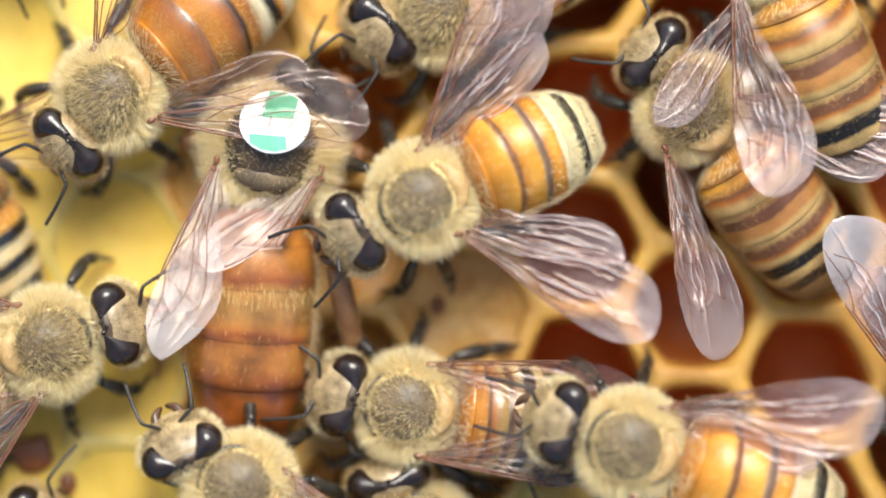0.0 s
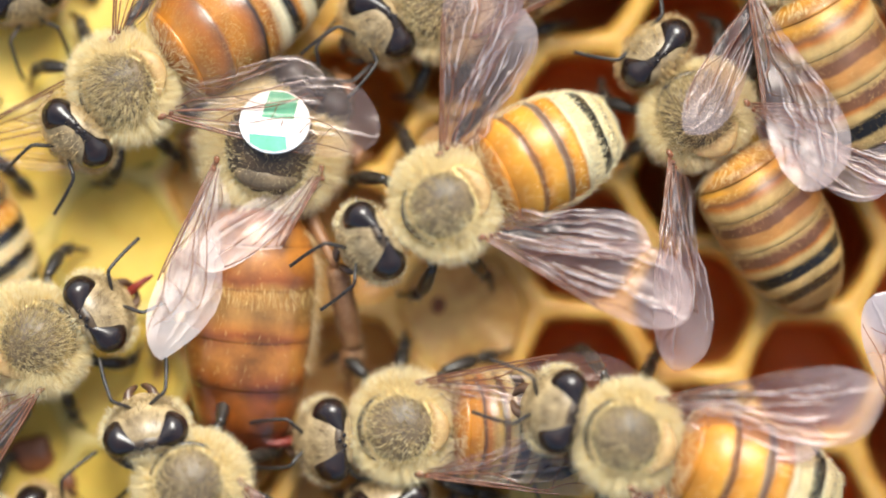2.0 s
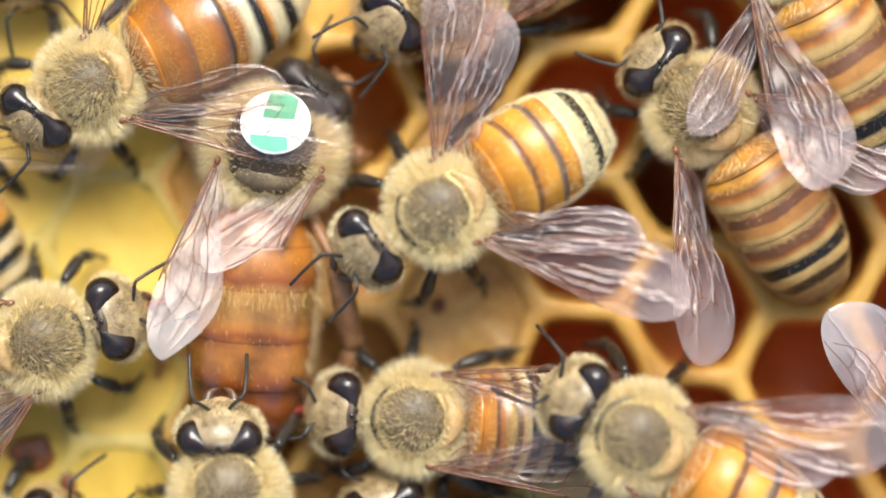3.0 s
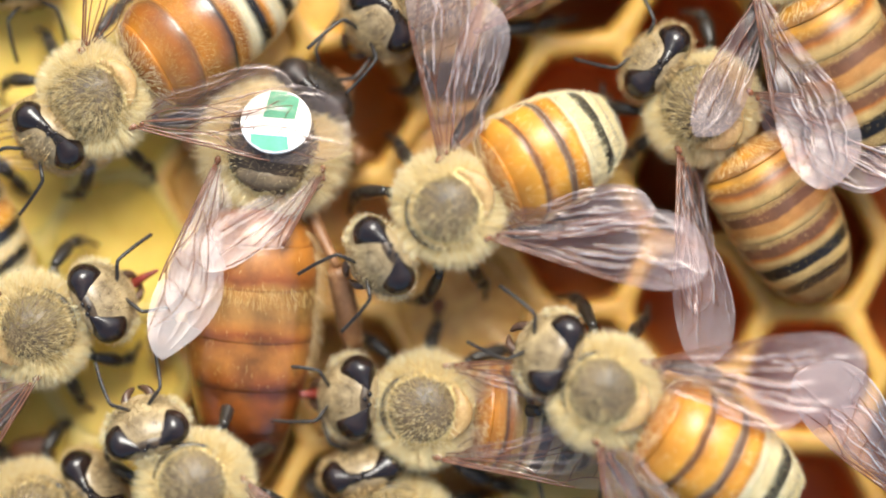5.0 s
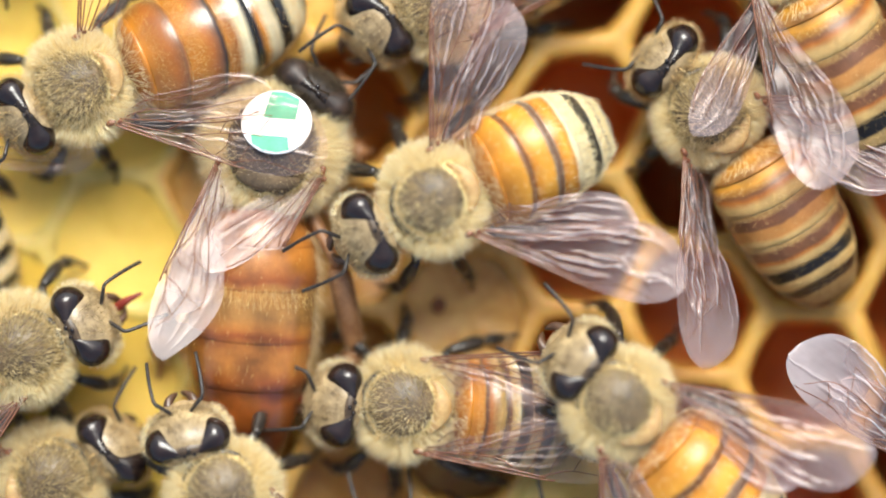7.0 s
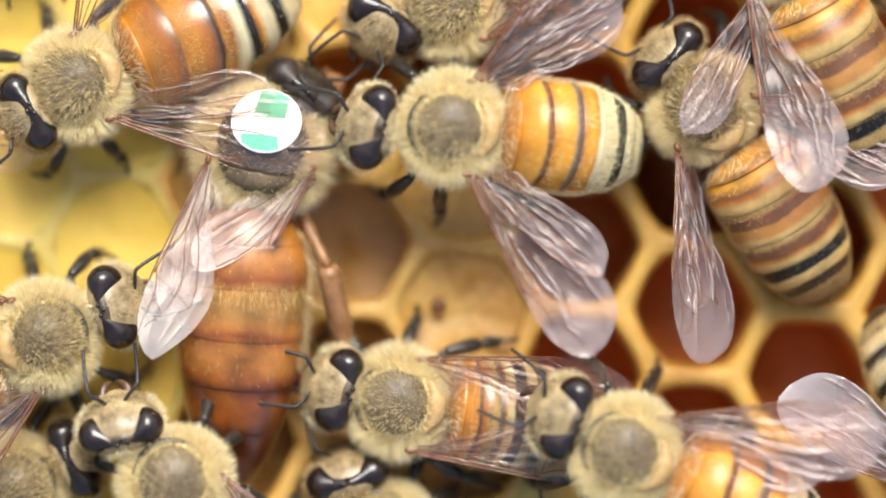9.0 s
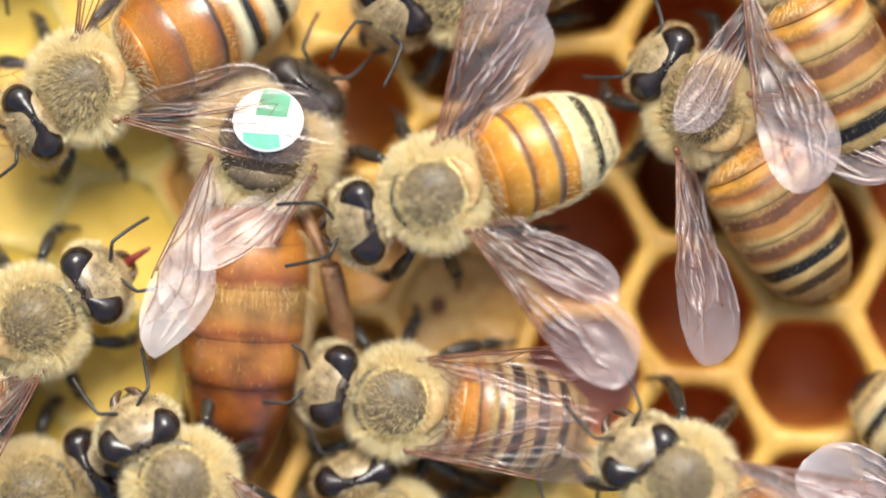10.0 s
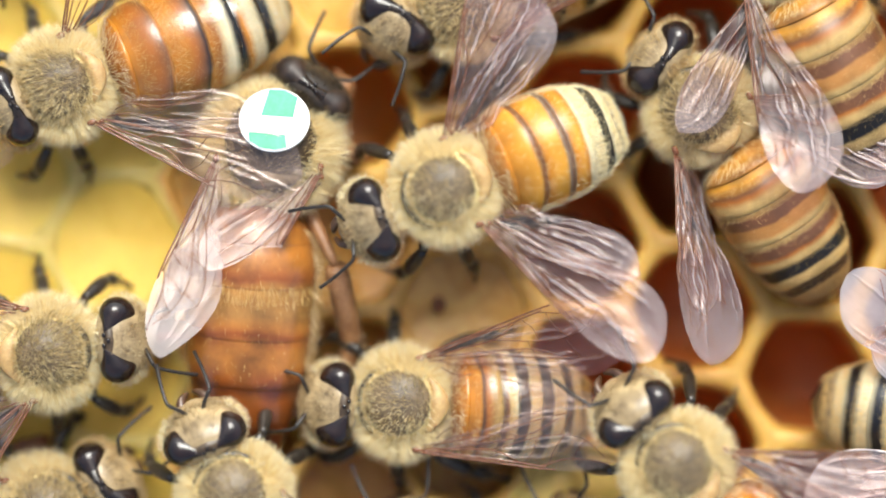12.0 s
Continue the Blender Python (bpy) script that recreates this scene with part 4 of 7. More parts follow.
# ---- the bees ----
BEES = {
    "queen": bee("queen_bee", "marked queen bee with long red-brown abdomen and clipped wing", PLATES_QUEEN, FILM_QUEEN, queen=True, head_pitch=0, waist=(0, 0.35), bald=0.46, back_hair=1900, seed=2, hind=(-4, -12), lift=(0, -13, 0, -11)),
    "A": bee("worker_bee", "worker bee with rust-orange abdomen and a wing over the queen", PLATES_RED, FILM_CLEAR, head_pitch=18, length=7.9, dark_face=True, lift=(0, -6, -30, -8), stand=0.9, fuzz=FUR_BROWN, seed=1),
    "B": bee("worker_bee", "golden-banded worker bee with widely spread wings beside the queen", PLATES_GOLDEN, FILM_SMOKY, head_pitch=32, length=5.95, droop=2.0, lift=(0, -6, 0, 2), bald=0.73, back_hair=2100, stand=2.4, fuzz=FUR, seed=3),
    "C": bee("worker_bee", "tan worker bee with spread wings over dark open cells", PLATES_TAN, FILM_TAWNY, head_pitch=8, length=7.3, waist=(-0.25, -0.35), dark_face=True, lift=(-36, -14, 0, -6), hind=(-4, -14), fuzz=FUR_BROWN, bald=0.60, seed=4),
    "D": bee("worker_bee", "tan worker bee standing over another bee at the dark cells", PLATES_TAN, FILM_TAWNY, head_pitch=10, length=8.4, hind=(-46, -14), lift=(0, -9, 0, -6), stand=1.2, fuzz=FUR_BROWN, seed=5),
    "E": bee("worker_bee", "grey-furred worker bee looking over the amber cells", PLATES_STRIPED, FILM_CLEAR, head_pitch=8, dark_face=True, seed=6),
    "F": bee("worker_bee", "cream-furred worker bee on yellow honey cells facing the queen", PLATES_RED, FILM_CLEAR, head_pitch=38, tongue=True, stand=0.9, seed=7),
    "G": bee("worker_bee", "pale-faced worker bee tending the tip of the queen's abdomen", PLATES_GOLDEN, FILM_CLEAR, head_pitch=52, back_hair=2100, stand=2.2, fuzz=FUR, seed=8),
    "H": bee("worker_bee", "striped worker bee with folded wings licking the queen's side", PLATES_GREY, FILM_CLEAR, lift=(0, -11, 0, -10), head_pitch=46, length=6.1, tongue=True, back_hair=2100, seed=9),
    "I": bee("worker_bee", "golden worker bee climbing across the striped bee", PLATES_GOLDEN, FILM_TAWNY, head_pitch=48, length=7.2, back_hair=2100, stand=3.2, fuzz=FUR, seed=10),
    "J": bee("worker_bee", "dark-banded worker bee walking off over the honey cells", PLATES_STRIPED, FILM_CLEAR, head_pitch=10, seed=11),
    "K": bee("worker_bee", "dark-headed worker bee peering up beside the queen's abdomen", PLATES_STRIPED, FILM_CLEAR, head_pitch=5, dark_face=True, seed=12),
    "L": bee("worker_bee", "black-and-cream striped worker bee backing over dark cells", PLATES_STRIPED, FILM_PALE, head_pitch=20, length=7.4, hind=(14, 4), seed=13),
    "M": bee("worker_bee", "dark-headed worker bee creeping over the honey cells", PLATES_STRIPED, FILM_CLEAR, head_pitch=12, dark_face=True, seed=14),
    "N": bee("worker_bee", "small-seeming dark worker bee under the others", PLATES_STRIPED, FILM_CLEAR, head_pitch=20, dark_face=True, seed=15),
    "O": bee("worker_bee", "dark worker bee at the edge of the honey cells", PLATES_STRIPED, FILM_CLEAR, head_pitch=10, dark_face=True, seed=16),
}


def queen_mark(b):
    """The keeper's marking disc on the front slope of the queen's back, with what is left of its green figure."""
    at = pose(1.0 * MM, -0.12 * MM, (b["up"] + 1.70) * MM, -26, 0, -84)
    rows = [[(r * 1.40 * math.cos(a), r * 1.40 * math.sin(a), z) for a in (2 * math.pi * j / 48 for j in range(48))]
            for r, z in ((0.97, -0.07), (1.0, -0.04), (1.0, 0.03), (0.97, 0.06))]
    disc = part("marking_disc", Shape().rings(rows).mesh("marking_disc", DISC, smooth=False), b["bee"], "white plastic disc with two green bars", at)
    for outline in (((-0.14, 0.975), (0.30, 0.94), (0.68, 0.70), (0.54, 0.05), (-0.38, 0.14)),
                    ((-0.74, -0.38), (0.32, -0.50), (0.36, -0.92), (0.0, -0.985), (-0.40, -0.905), (-0.72, -0.68))):
        pts = [(x * 1.38, y * 1.38) for x, y in outline]
        part("green_bar", Shape().rings([[(x, y, z) for x, y in reversed(pts)] for z in (0.075, 0.055)]).mesh("green_bar", GREEN, smooth=False), disc, "green painted bar")


queen_mark(BEES["queen"])


def flap(b, tag, rows):
    """Swings a fore wing and the hind wing hooked to it: seconds and degrees from straight ahead."""
    side = 1 if tag == "left" else -1
    fore, hind = b[tag]
    walk(fore, [(t, Matrix.Translation(b["hinge"][tag]) @ pose(0, 0, 0, 0, 0, a) @ b["lift"][tag]) for t, a in rows])
    walk(hind, [(t, Matrix.Translation(b["hinge"][tag] + Vector((-0.45, 0.05 * side, -0.16)) * MM) @ pose(0, 0, 0, 0, 0, a + b["hind"][tag]) @ b["lift"][tag]) for t, a in rows])


def feel(b, seed, spread=(0, 0)):
    """Both feelers sway a little all the time."""
    rng = random.Random(seed)
    for side, ob, turn in zip((1, -1), sorted(b["antennae"], key=lambda o: -o.matrix_basis.translation.y), spread):
        base = ob.matrix_basis.copy()
        walk(ob, [(k * 0.75, base @ pose(0, 0, 0, 0, rng.uniform(-10, 10), turn + rng.uniform(-14, 14))) for k in range(17)])


def tread(b, seed, reach=9):
    """Front and middle legs shift their footing round the hip."""
    rng = random.Random(seed)
    for leg, hip, kind in b["legs"]:
        if kind != "hind":
            walk(leg, [(k * 0.75, Matrix.Translation(hip) @ pose(0, 0, 0, 0, 0, rng.uniform(-reach, reach)) @ Matrix.Translation(-hip)) for k in range(17)])


def motions():
    """Every bee's walk, with its head, abdomen and wings."""
    b = BEES["queen"]
    walk(b["bee"], [
        (0, pose(-6.83 * MM, 4.02 * MM, 0 * MM, 0, 0, 85)), (0.5, pose(-6.83 * MM, 4.02 * MM, 0 * MM, 0, 0, 85)),
        (1, pose(-6.83 * MM, 4.02 * MM, 0 * MM, 0, 0, 85)), (1.5, pose(-6.83 * MM, 4.02 * MM, 0 * MM, 0, 0, 85)),
        (2, pose(-6.83 * MM, 4.02 * MM, 0 * MM, 0, 0, 85)), (2.5, pose(-6.83 * MM, 4 * MM, 0 * MM, 0, 0, 85)),
        (3, pose(-6.8 * MM, 4 * MM, 0 * MM, 0, 0, 85)), (5, pose(-6.78 * MM, 4.02 * MM, 0 * MM, 0, 0, 85)),
        (5.5, pose(-6.76 * MM, 4.02 * MM, 0 * MM, 0, 0, 85)), (6, pose(-6.74 * MM, 4 * MM, 0 * MM, 0, 0, 85)),
        (6.5, pose(-6.69 * MM, 3.95 * MM, 0 * MM, 0, 0, 85)), (7, pose(-6.76 * MM, 4 * MM, 0 * MM, 0, 0, 85)),
        (9, pose(-7.16 * MM, 4.04 * MM, 0 * MM, 0, 0, 85)), (9.5, pose(-7.12 * MM, 4.06 * MM, 0 * MM, 0, 0, 85)),
        (10, pose(-7.09 * MM, 4.09 * MM, 0 * MM, 0, 0, 85)), (10.5, pose(-7 * MM, 4.04 * MM, 0 * MM, 0, 0, 85)),
        (11, pose(-7.05 * MM, 4.04 * MM, 0 * MM, 0, 0, 85)), (11.5, pose(-6.92 * MM, 4.06 * MM, 0 * MM, 0, 0, 85)),
        (12, pose(-6.85 * MM, 4.09 * MM, 0 * MM, 0, 0, 85)),
    ])
    walk(b["head"], [
        (0, pose(2.27 * MM, -1.39 * MM, 2.35 * MM, 0, 0, -33)), (0.5, pose(2.27 * MM, -1.39 * MM, 2.35 * MM, 0, 0, -33)),
        (1, pose(2.27 * MM, -1.39 * MM, 2.35 * MM, 0, 0, -33)), (1.5, pose(2.27 * MM, -1.39 * MM, 2.35 * MM, 0, 0, -33)),
        (2, pose(2.27 * MM, -1.39 * MM, 2.35 * MM, 0, 0, -33)), (2.5, pose(2.27 * MM, -1.39 * MM, 2.35 * MM, 0, 0, -33)),
        (3, pose(2.27 * MM, -1.39 * MM, 2.35 * MM, 0, 0, -33)), (5, pose(2.27 * MM, -1.39 * MM, 2.35 * MM, 0, 0, -33)),
        (5.5, pose(2.27 * MM, -1.39 * MM, 2.35 * MM, 0, 0, -33)), (6, pose(2.27 * MM, -1.39 * MM, 2.35 * MM, 0, 0, -33)),
        (6.5, pose(2.27 * MM, -1.39 * MM, 2.35 * MM, 0, 0, -33)), (7, pose(2.27 * MM, -1.39 * MM, 2.35 * MM, 0, 0, -33)),
        (9, pose(2.27 * MM, -1.39 * MM, 2.35 * MM, 0, 0, -33)), (9.5, pose(2.27 * MM, -1.39 * MM, 2.35 * MM, 0, 0, -33)),
        (10, pose(2.27 * MM, -1.39 * MM, 2.35 * MM, 0, 0, -33)), (10.5, pose(2.27 * MM, -1.39 * MM, 2.35 * MM, 0, 0, -33)),
        (11, pose(2.27 * MM, -1.39 * MM, 2.35 * MM, 0, 0, -33)), (11.5, pose(2.27 * MM, -1.39 * MM, 2.35 * MM, 0, 0, -33)),
        (12, pose(2.27 * MM, -1.39 * MM, 2.35 * MM, 0, 0, -33)),
    ])
    walk(b["abdomen"], [(t, b["waist"] @ pose(0, 0, 0, 0, 0, 1)) for t in (0.0, 12.0)])
    flap(b, "left", (
        (0, 163), (0.5, 163), (1, 163), (1.5, 163), (2, 163), (2.5, 163), (3, 163),
        (5, 163), (5.5, 163), (6, 163), (6.5, 163), (7, 163), (9, 163), (9.5, 163),
        (10, 163), (10.5, 163), (11, 163), (11.5, 163), (12, 163),
    ))
    flap(b, "right", (
        (0, -207), (0.5, -207), (1, -207), (1.5, -207), (2, -207), (2.5, -207), (3, -207),
        (5, -207), (5.5, -207), (6, -207), (6.5, -207), (7, -207), (9, -207), (9.5, -207),
        (10, -207), (10.5, -207), (11, -207), (11.5, -207), (12, -207),
    ))
    b = BEES["A"]
    walk(b["bee"], [
        (0, pose(-13.18 * MM, 6.06 * MM, 0.9 * MM, 0, 0, -141)), (0.5, pose(-13.11 * MM, 6.2 * MM, 0.9 * MM, 0, 0, -144)),
        (1, pose(-13.16 * MM, 6.18 * MM, 0.9 * MM, 0, 0, -146)), (1.5, pose(-12.71 * MM, 6.69 * MM, 0.9 * MM, 0, 0, -149)),
        (2, pose(-12.64 * MM, 6.38 * MM, 0.9 * MM, 0, 0, -147)), (2.5, pose(-13.2 * MM, 6.27 * MM, 0.9 * MM, 0, 0, -149)),
        (3, pose(-14.01 * MM, 6.4 * MM, 0.9 * MM, 0, 0, -153.4)), (5, pose(-13.81 * MM, 5.93 * MM, 0.9 * MM, 0, 0, -146)),
        (5.5, pose(-13.85 * MM, 5.89 * MM, 0.9 * MM, 0, 0, -146)), (6, pose(-13.69 * MM, 6.02 * MM, 0.9 * MM, 0, 0, -148)),
        (6.5, pose(-13.78 * MM, 6.51 * MM, 0.9 * MM, 0, 0, -157)), (7, pose(-14.41 * MM, 6.4 * MM, 0.9 * MM, 0, 0, -158)),
        (9, pose(-14.5 * MM, 6.51 * MM, 0.9 * MM, 0, 0, -156)), (9.5, pose(-14.39 * MM, 6.33 * MM, 0.9 * MM, 0, 0, -153)),
        (10, pose(-14.3 * MM, 6.38 * MM, 0.9 * MM, 0, 0, -152)), (10.5, pose(-14.46 * MM, 6.11 * MM, 0.9 * MM, 0, 0, -151)),
        (11, pose(-14.57 * MM, 6.13 * MM, 0.9 * MM, 0, 0, -152)), (11.5, pose(-15.04 * MM, 6.47 * MM, 0.9 * MM, 0, 0, -160)),
        (12, pose(-15.1 * MM, 6.47 * MM, 0.9 * MM, 0, 0, -160)),
    ])
    walk(b["head"], [
        (0, pose(2.46 * MM, 0.43 * MM, 2.6 * MM, 0, -16, 6)), (0.5, pose(2.43 * MM, 0.47 * MM, 2.6 * MM, 0, -16, 9)),
        (1, pose(2.39 * MM, 0.46 * MM, 2.6 * MM, 0, -16, 12)), (1.5, pose(2.48 * MM, 0.57 * MM, 2.6 * MM, 0, -16, 15)),
        (2, pose(2.51 * MM, 0.55 * MM, 2.6 * MM, 0, -16, 13)), (2.5, pose(2.48 * MM, 0.43 * MM, 2.6 * MM, 0, -16, 17)),
        (3, pose(2.41 * MM, 0.14 * MM, 2.6 * MM, 0, -16, 24.4)), (5, pose(2.29 * MM, 0.22 * MM, 2.6 * MM, 0, -16, 14)),
        (5.5, pose(2.28 * MM, 0.17 * MM, 2.6 * MM, 0, -16, 14)), (6, pose(2.34 * MM, 0.23 * MM, 2.6 * MM, 0, -16, 17)),
        (6.5, pose(2.41 * MM, 0.51 * MM, 2.6 * MM, 0, -16, 12)), (7, pose(2.41 * MM, 0.3 * MM, 2.6 * MM, 0, -16, 11)),
        (9, pose(2.21 * MM, 0.26 * MM, 2.6 * MM, 0, -16, 7)), (9.5, pose(2.26 * MM, 0.23 * MM, 2.6 * MM, 0, -16, 5)),
        (10, pose(2.35 * MM, 0.35 * MM, 2.6 * MM, 0, -16, 5)), (10.5, pose(2.34 * MM, 0.32 * MM, 2.6 * MM, 0, -16, 5)),
        (11, pose(2.32 * MM, 0.29 * MM, 2.6 * MM, 0, -16, 5)), (11.5, pose(2.18 * MM, 0.11 * MM, 2.6 * MM, 0, -16, 7)),
        (12, pose(2.16 * MM, 0.12 * MM, 2.6 * MM, 0, -16, 7)),
    ])
    flap(b, "left", (
        (0, 133.06), (0.5, 134.23), (1, 134.96), (1.5, 136.08), (2, 134.98), (2.5, 135.55), (3, 140.3),
        (5, 135.07), (5.5, 135.39), (6, 136.83), (6.5, 148.44), (7, 142.14), (9, 139.71), (9.5, 138.89),
        (10, 139.05), (10.5, 137.43), (11, 137.81), (11.5, 136.75), (12, 135.1),
    ))
    flap(b, "right", (
        (0, -135), (0.5, -130), (1, -128), (1.5, -127), (2, -129), (2.5, -127), (3, -122.6),
        (5, -130), (5.5, -130), (6, -128), (6.5, -120), (7, -118), (9, -124), (9.5, -127),
        (10, -128), (10.5, -129), (11, -128), (11.5, -122), (12, -122),
    ))
    b = BEES["B"]
    walk(b["bee"], [
        (0, pose(-0.79 * MM, 1.95 * MM, 2.4 * MM, 0, 0, -154.82)), (0.5, pose(-0.47 * MM, 1.93 * MM, 2.4 * MM, 0, 0, -153.3)),
        (1, pose(-0.28 * MM, 2.12 * MM, 2.4 * MM, 0, 0, -154.83)), (1.5, pose(-0.15 * MM, 2.07 * MM, 2.4 * MM, 0, 0, -153.74)),
        (2, pose(0.09 * MM, 1.76 * MM, 2.4 * MM, 0, 0, -152.97)), (2.5, pose(0.65 * MM, 0.97 * MM, 2.4 * MM, 0, 0, -145.68)),
        (3, pose(-0.13 * MM, 1.56 * MM, 2.4 * MM, 0, 0, -151.91)), (5, pose(0.24 * MM, 1.6 * MM, 2.4 * MM, 0, 0, -148.36)),
        (5.5, pose(0.95 * MM, 1.11 * MM, 2.4 * MM, 0, 0, -143.08)), (6, pose(1.36 * MM, 1.34 * MM, 2.4 * MM, 0, 0, -143.68)),
        (6.5, pose(1.84 * MM, 1.07 * MM, 2.4 * MM, 0, 0, -143.41)), (7, pose(-0.35 * MM, 1.95 * MM, 2.4 * MM, 0, 0, -154.88)),
        (9, pose(0.37 * MM, 4.77 * MM, 2.4 * MM, 0, 0, -182.67)), (9.5, pose(0.2 * MM, 4.01 * MM, 2.4 * MM, 0, 0, -176.65)),
        (10, pose(-0.31 * MM, 2.18 * MM, 2.4 * MM, 0, 0, -159.71)), (10.5, pose(0.74 * MM, 1.37 * MM, 2.4 * MM, 0, 0, -145.66)),
        (11, pose(1.13 * MM, 1.41 * MM, 2.4 * MM, 0, 0, -146.5)), (11.5, pose(0.56 * MM, 2.09 * MM, 2.4 * MM, 0, 0, -152.69)),
        (12, pose(0.1 * MM, 2.38 * MM, 2.4 * MM, 0, 0, -157.01)),
    ])
    walk(b["head"], [
        (0, pose(3.1 * MM, 0.05 * MM, 2.6 * MM, 0, -28, 5.97)), (0.5, pose(3.19 * MM, 0.06 * MM, 2.6 * MM, 0, -28, 4.73)),
        (1, pose(3.15 * MM, 0.05 * MM, 2.6 * MM, 0, -28, 4.31)), (1.5, pose(3.26 * MM, 0.07 * MM, 2.6 * MM, 0, -28, 2.7)),
        (2, pose(3.28 * MM, 0.02 * MM, 2.6 * MM, 0, -28, 5.15)), (2.5, pose(3.4 * MM, 0.07 * MM, 2.6 * MM, 0, -28, 7.36)),
        (3, pose(3.25 * MM, 0.04 * MM, 2.6 * MM, 0, -28, 9.22)), (5, pose(3.3 * MM, 0.25 * MM, 2.6 * MM, 0, -28, 0.31)),
        (5.5, pose(3.36 * MM, 0.21 * MM, 2.6 * MM, 0, -28, 2.45)), (6, pose(3.33 * MM, 0.2 * MM, 2.6 * MM, 0, -28, 5.88)),
        (6.5, pose(3.31 * MM, 0.02 * MM, 2.6 * MM, 0, -28, 0.74)), (7, pose(3.02 * MM, 0.14 * MM, 2.6 * MM, 0, -28, 0.92)),
        (9, pose(3.27 * MM, 0.11 * MM, 2.6 * MM, 0, -28, -12.07)), (9.5, pose(3.43 * MM, 0.13 * MM, 2.6 * MM, 0, -28, -9.36)),
        (10, pose(3.21 * MM, 0.08 * MM, 2.6 * MM, 0, -28, -8.76)), (10.5, pose(3.29 * MM, 0.12 * MM, 2.6 * MM, 0, -28, -6.39)),
        (11, pose(3.27 * MM, 0.09 * MM, 2.6 * MM, 0, -28, -6.01)), (11.5, pose(3.1 * MM, 0.08 * MM, 2.6 * MM, 0, -28, -5.11)),
        (12, pose(3.21 * MM, 0.05 * MM, 2.6 * MM, 0, -28, -2.87)),
    ])
    walk(b["abdomen"], [(t, b["waist"] @ pose(0, 0, 0, 0, 0, a)) for t, a in (
        (0, -1.45), (0.5, -1.84), (1, -1.5), (1.5, -2.15), (2, -0.6), (2.5, -2.16), (3, 1.7),
        (5, -4.55), (5.5, -0.17), (6, -0.06), (6.5, 5.25), (7, -1.86), (9, -3.58), (9.5, -3.96),
        (10, 0.62), (10.5, -0.7), (11, 0.2), (11.5, -2.77), (12, -1.53),
    )])
    flap(b, "left", (
        (0, 120.33), (0.5, 121.59), (1, 125.27), (1.5, 121.93), (2, 124.6), (2.5, 137.73), (3, 127.46),
        (5, 132.99), (5.5, 122.36), (6, 129.08), (6.5, 122.48), (7, 133.92), (9, 120.11), (9.5, 116.42),
        (10, 108.04), (10.5, 117.76), (11, 117.73), (11.5, 118.75), (12, 112.63),
    ))
    flap(b, "right", (
        (0, -137.18), (0.5, -126.7), (1, -125.17), (1.5, -122.26), (2, -121.03), (2.5, -124.32), (3, -116.09),
        (5, -111.64), (5.5, -124.92), (6, -130.82), (6.5, -136.59), (7, -118.12), (9, -124.33), (9.5, -130.35),
        (10, -125.29), (10.5, -129.34), (11, -128.5), (11.5, -131.31), (12, -124.99),
    ))
    b = BEES["C"]
    walk(b["bee"], [
        (0, pose(9.9 * MM, 5.57 * MM, 0.2 * MM, 0, 0, 124.77)), (0.5, pose(9.18 * MM, 5.3 * MM, 0.2 * MM, 0, 0, 122.63)),
        (1, pose(9.27 * MM, 5.59 * MM, 0.2 * MM, 0, 0, 121.56)), (1.5, pose(9.84 * MM, 5.46 * MM, 0.2 * MM, 0, 0, 122.3)),
        (2, pose(10.13 * MM, 5.34 * MM, 0.2 * MM, 0, 0, 123.15)), (2.5, pose(10.31 * MM, 5.55 * MM, 0.2 * MM, 0, 0, 127.92)),
        (3, pose(10.24 * MM, 5.55 * MM, 0.2 * MM, 0, 0, 128.02)), (5, pose(10.31 * MM, 5.59 * MM, 0.2 * MM, 0, 0, 128.82)),
        (5.5, pose(10.35 * MM, 5.59 * MM, 0.2 * MM, 0, 0, 128.2)), (6, pose(10.47 * MM, 5.55 * MM, 0.2 * MM, 0, 0, 128.29)),
        (6.5, pose(10.6 * MM, 5.46 * MM, 0.2 * MM, 0, 0, 127.22)), (7, pose(10.58 * MM, 5.48 * MM, 0.2 * MM, 0, 0, 127.39)),
        (9, pose(10.4 * MM, 5.59 * MM, 0.2 * MM, 0, 0, 124.15)), (9.5, pose(10.24 * MM, 5.59 * MM, 0.2 * MM, 0, 0, 124.88)),
        (10, pose(10.29 * MM, 5.52 * MM, 0.2 * MM, 0, 0, 127.33)), (10.5, pose(10.31 * MM, 5.55 * MM, 0.2 * MM, 0, 0, 125.8)),
        (11, pose(10.29 * MM, 5.59 * MM, 0.2 * MM, 0, 0, 123.11)), (11.5, pose(10.26 * MM, 5.57 * MM, 0.2 * MM, 0, 0, 126.34)),
        (12, pose(10.26 * MM, 5.52 * MM, 0.2 * MM, 0, 0, 125.93)),
    ])
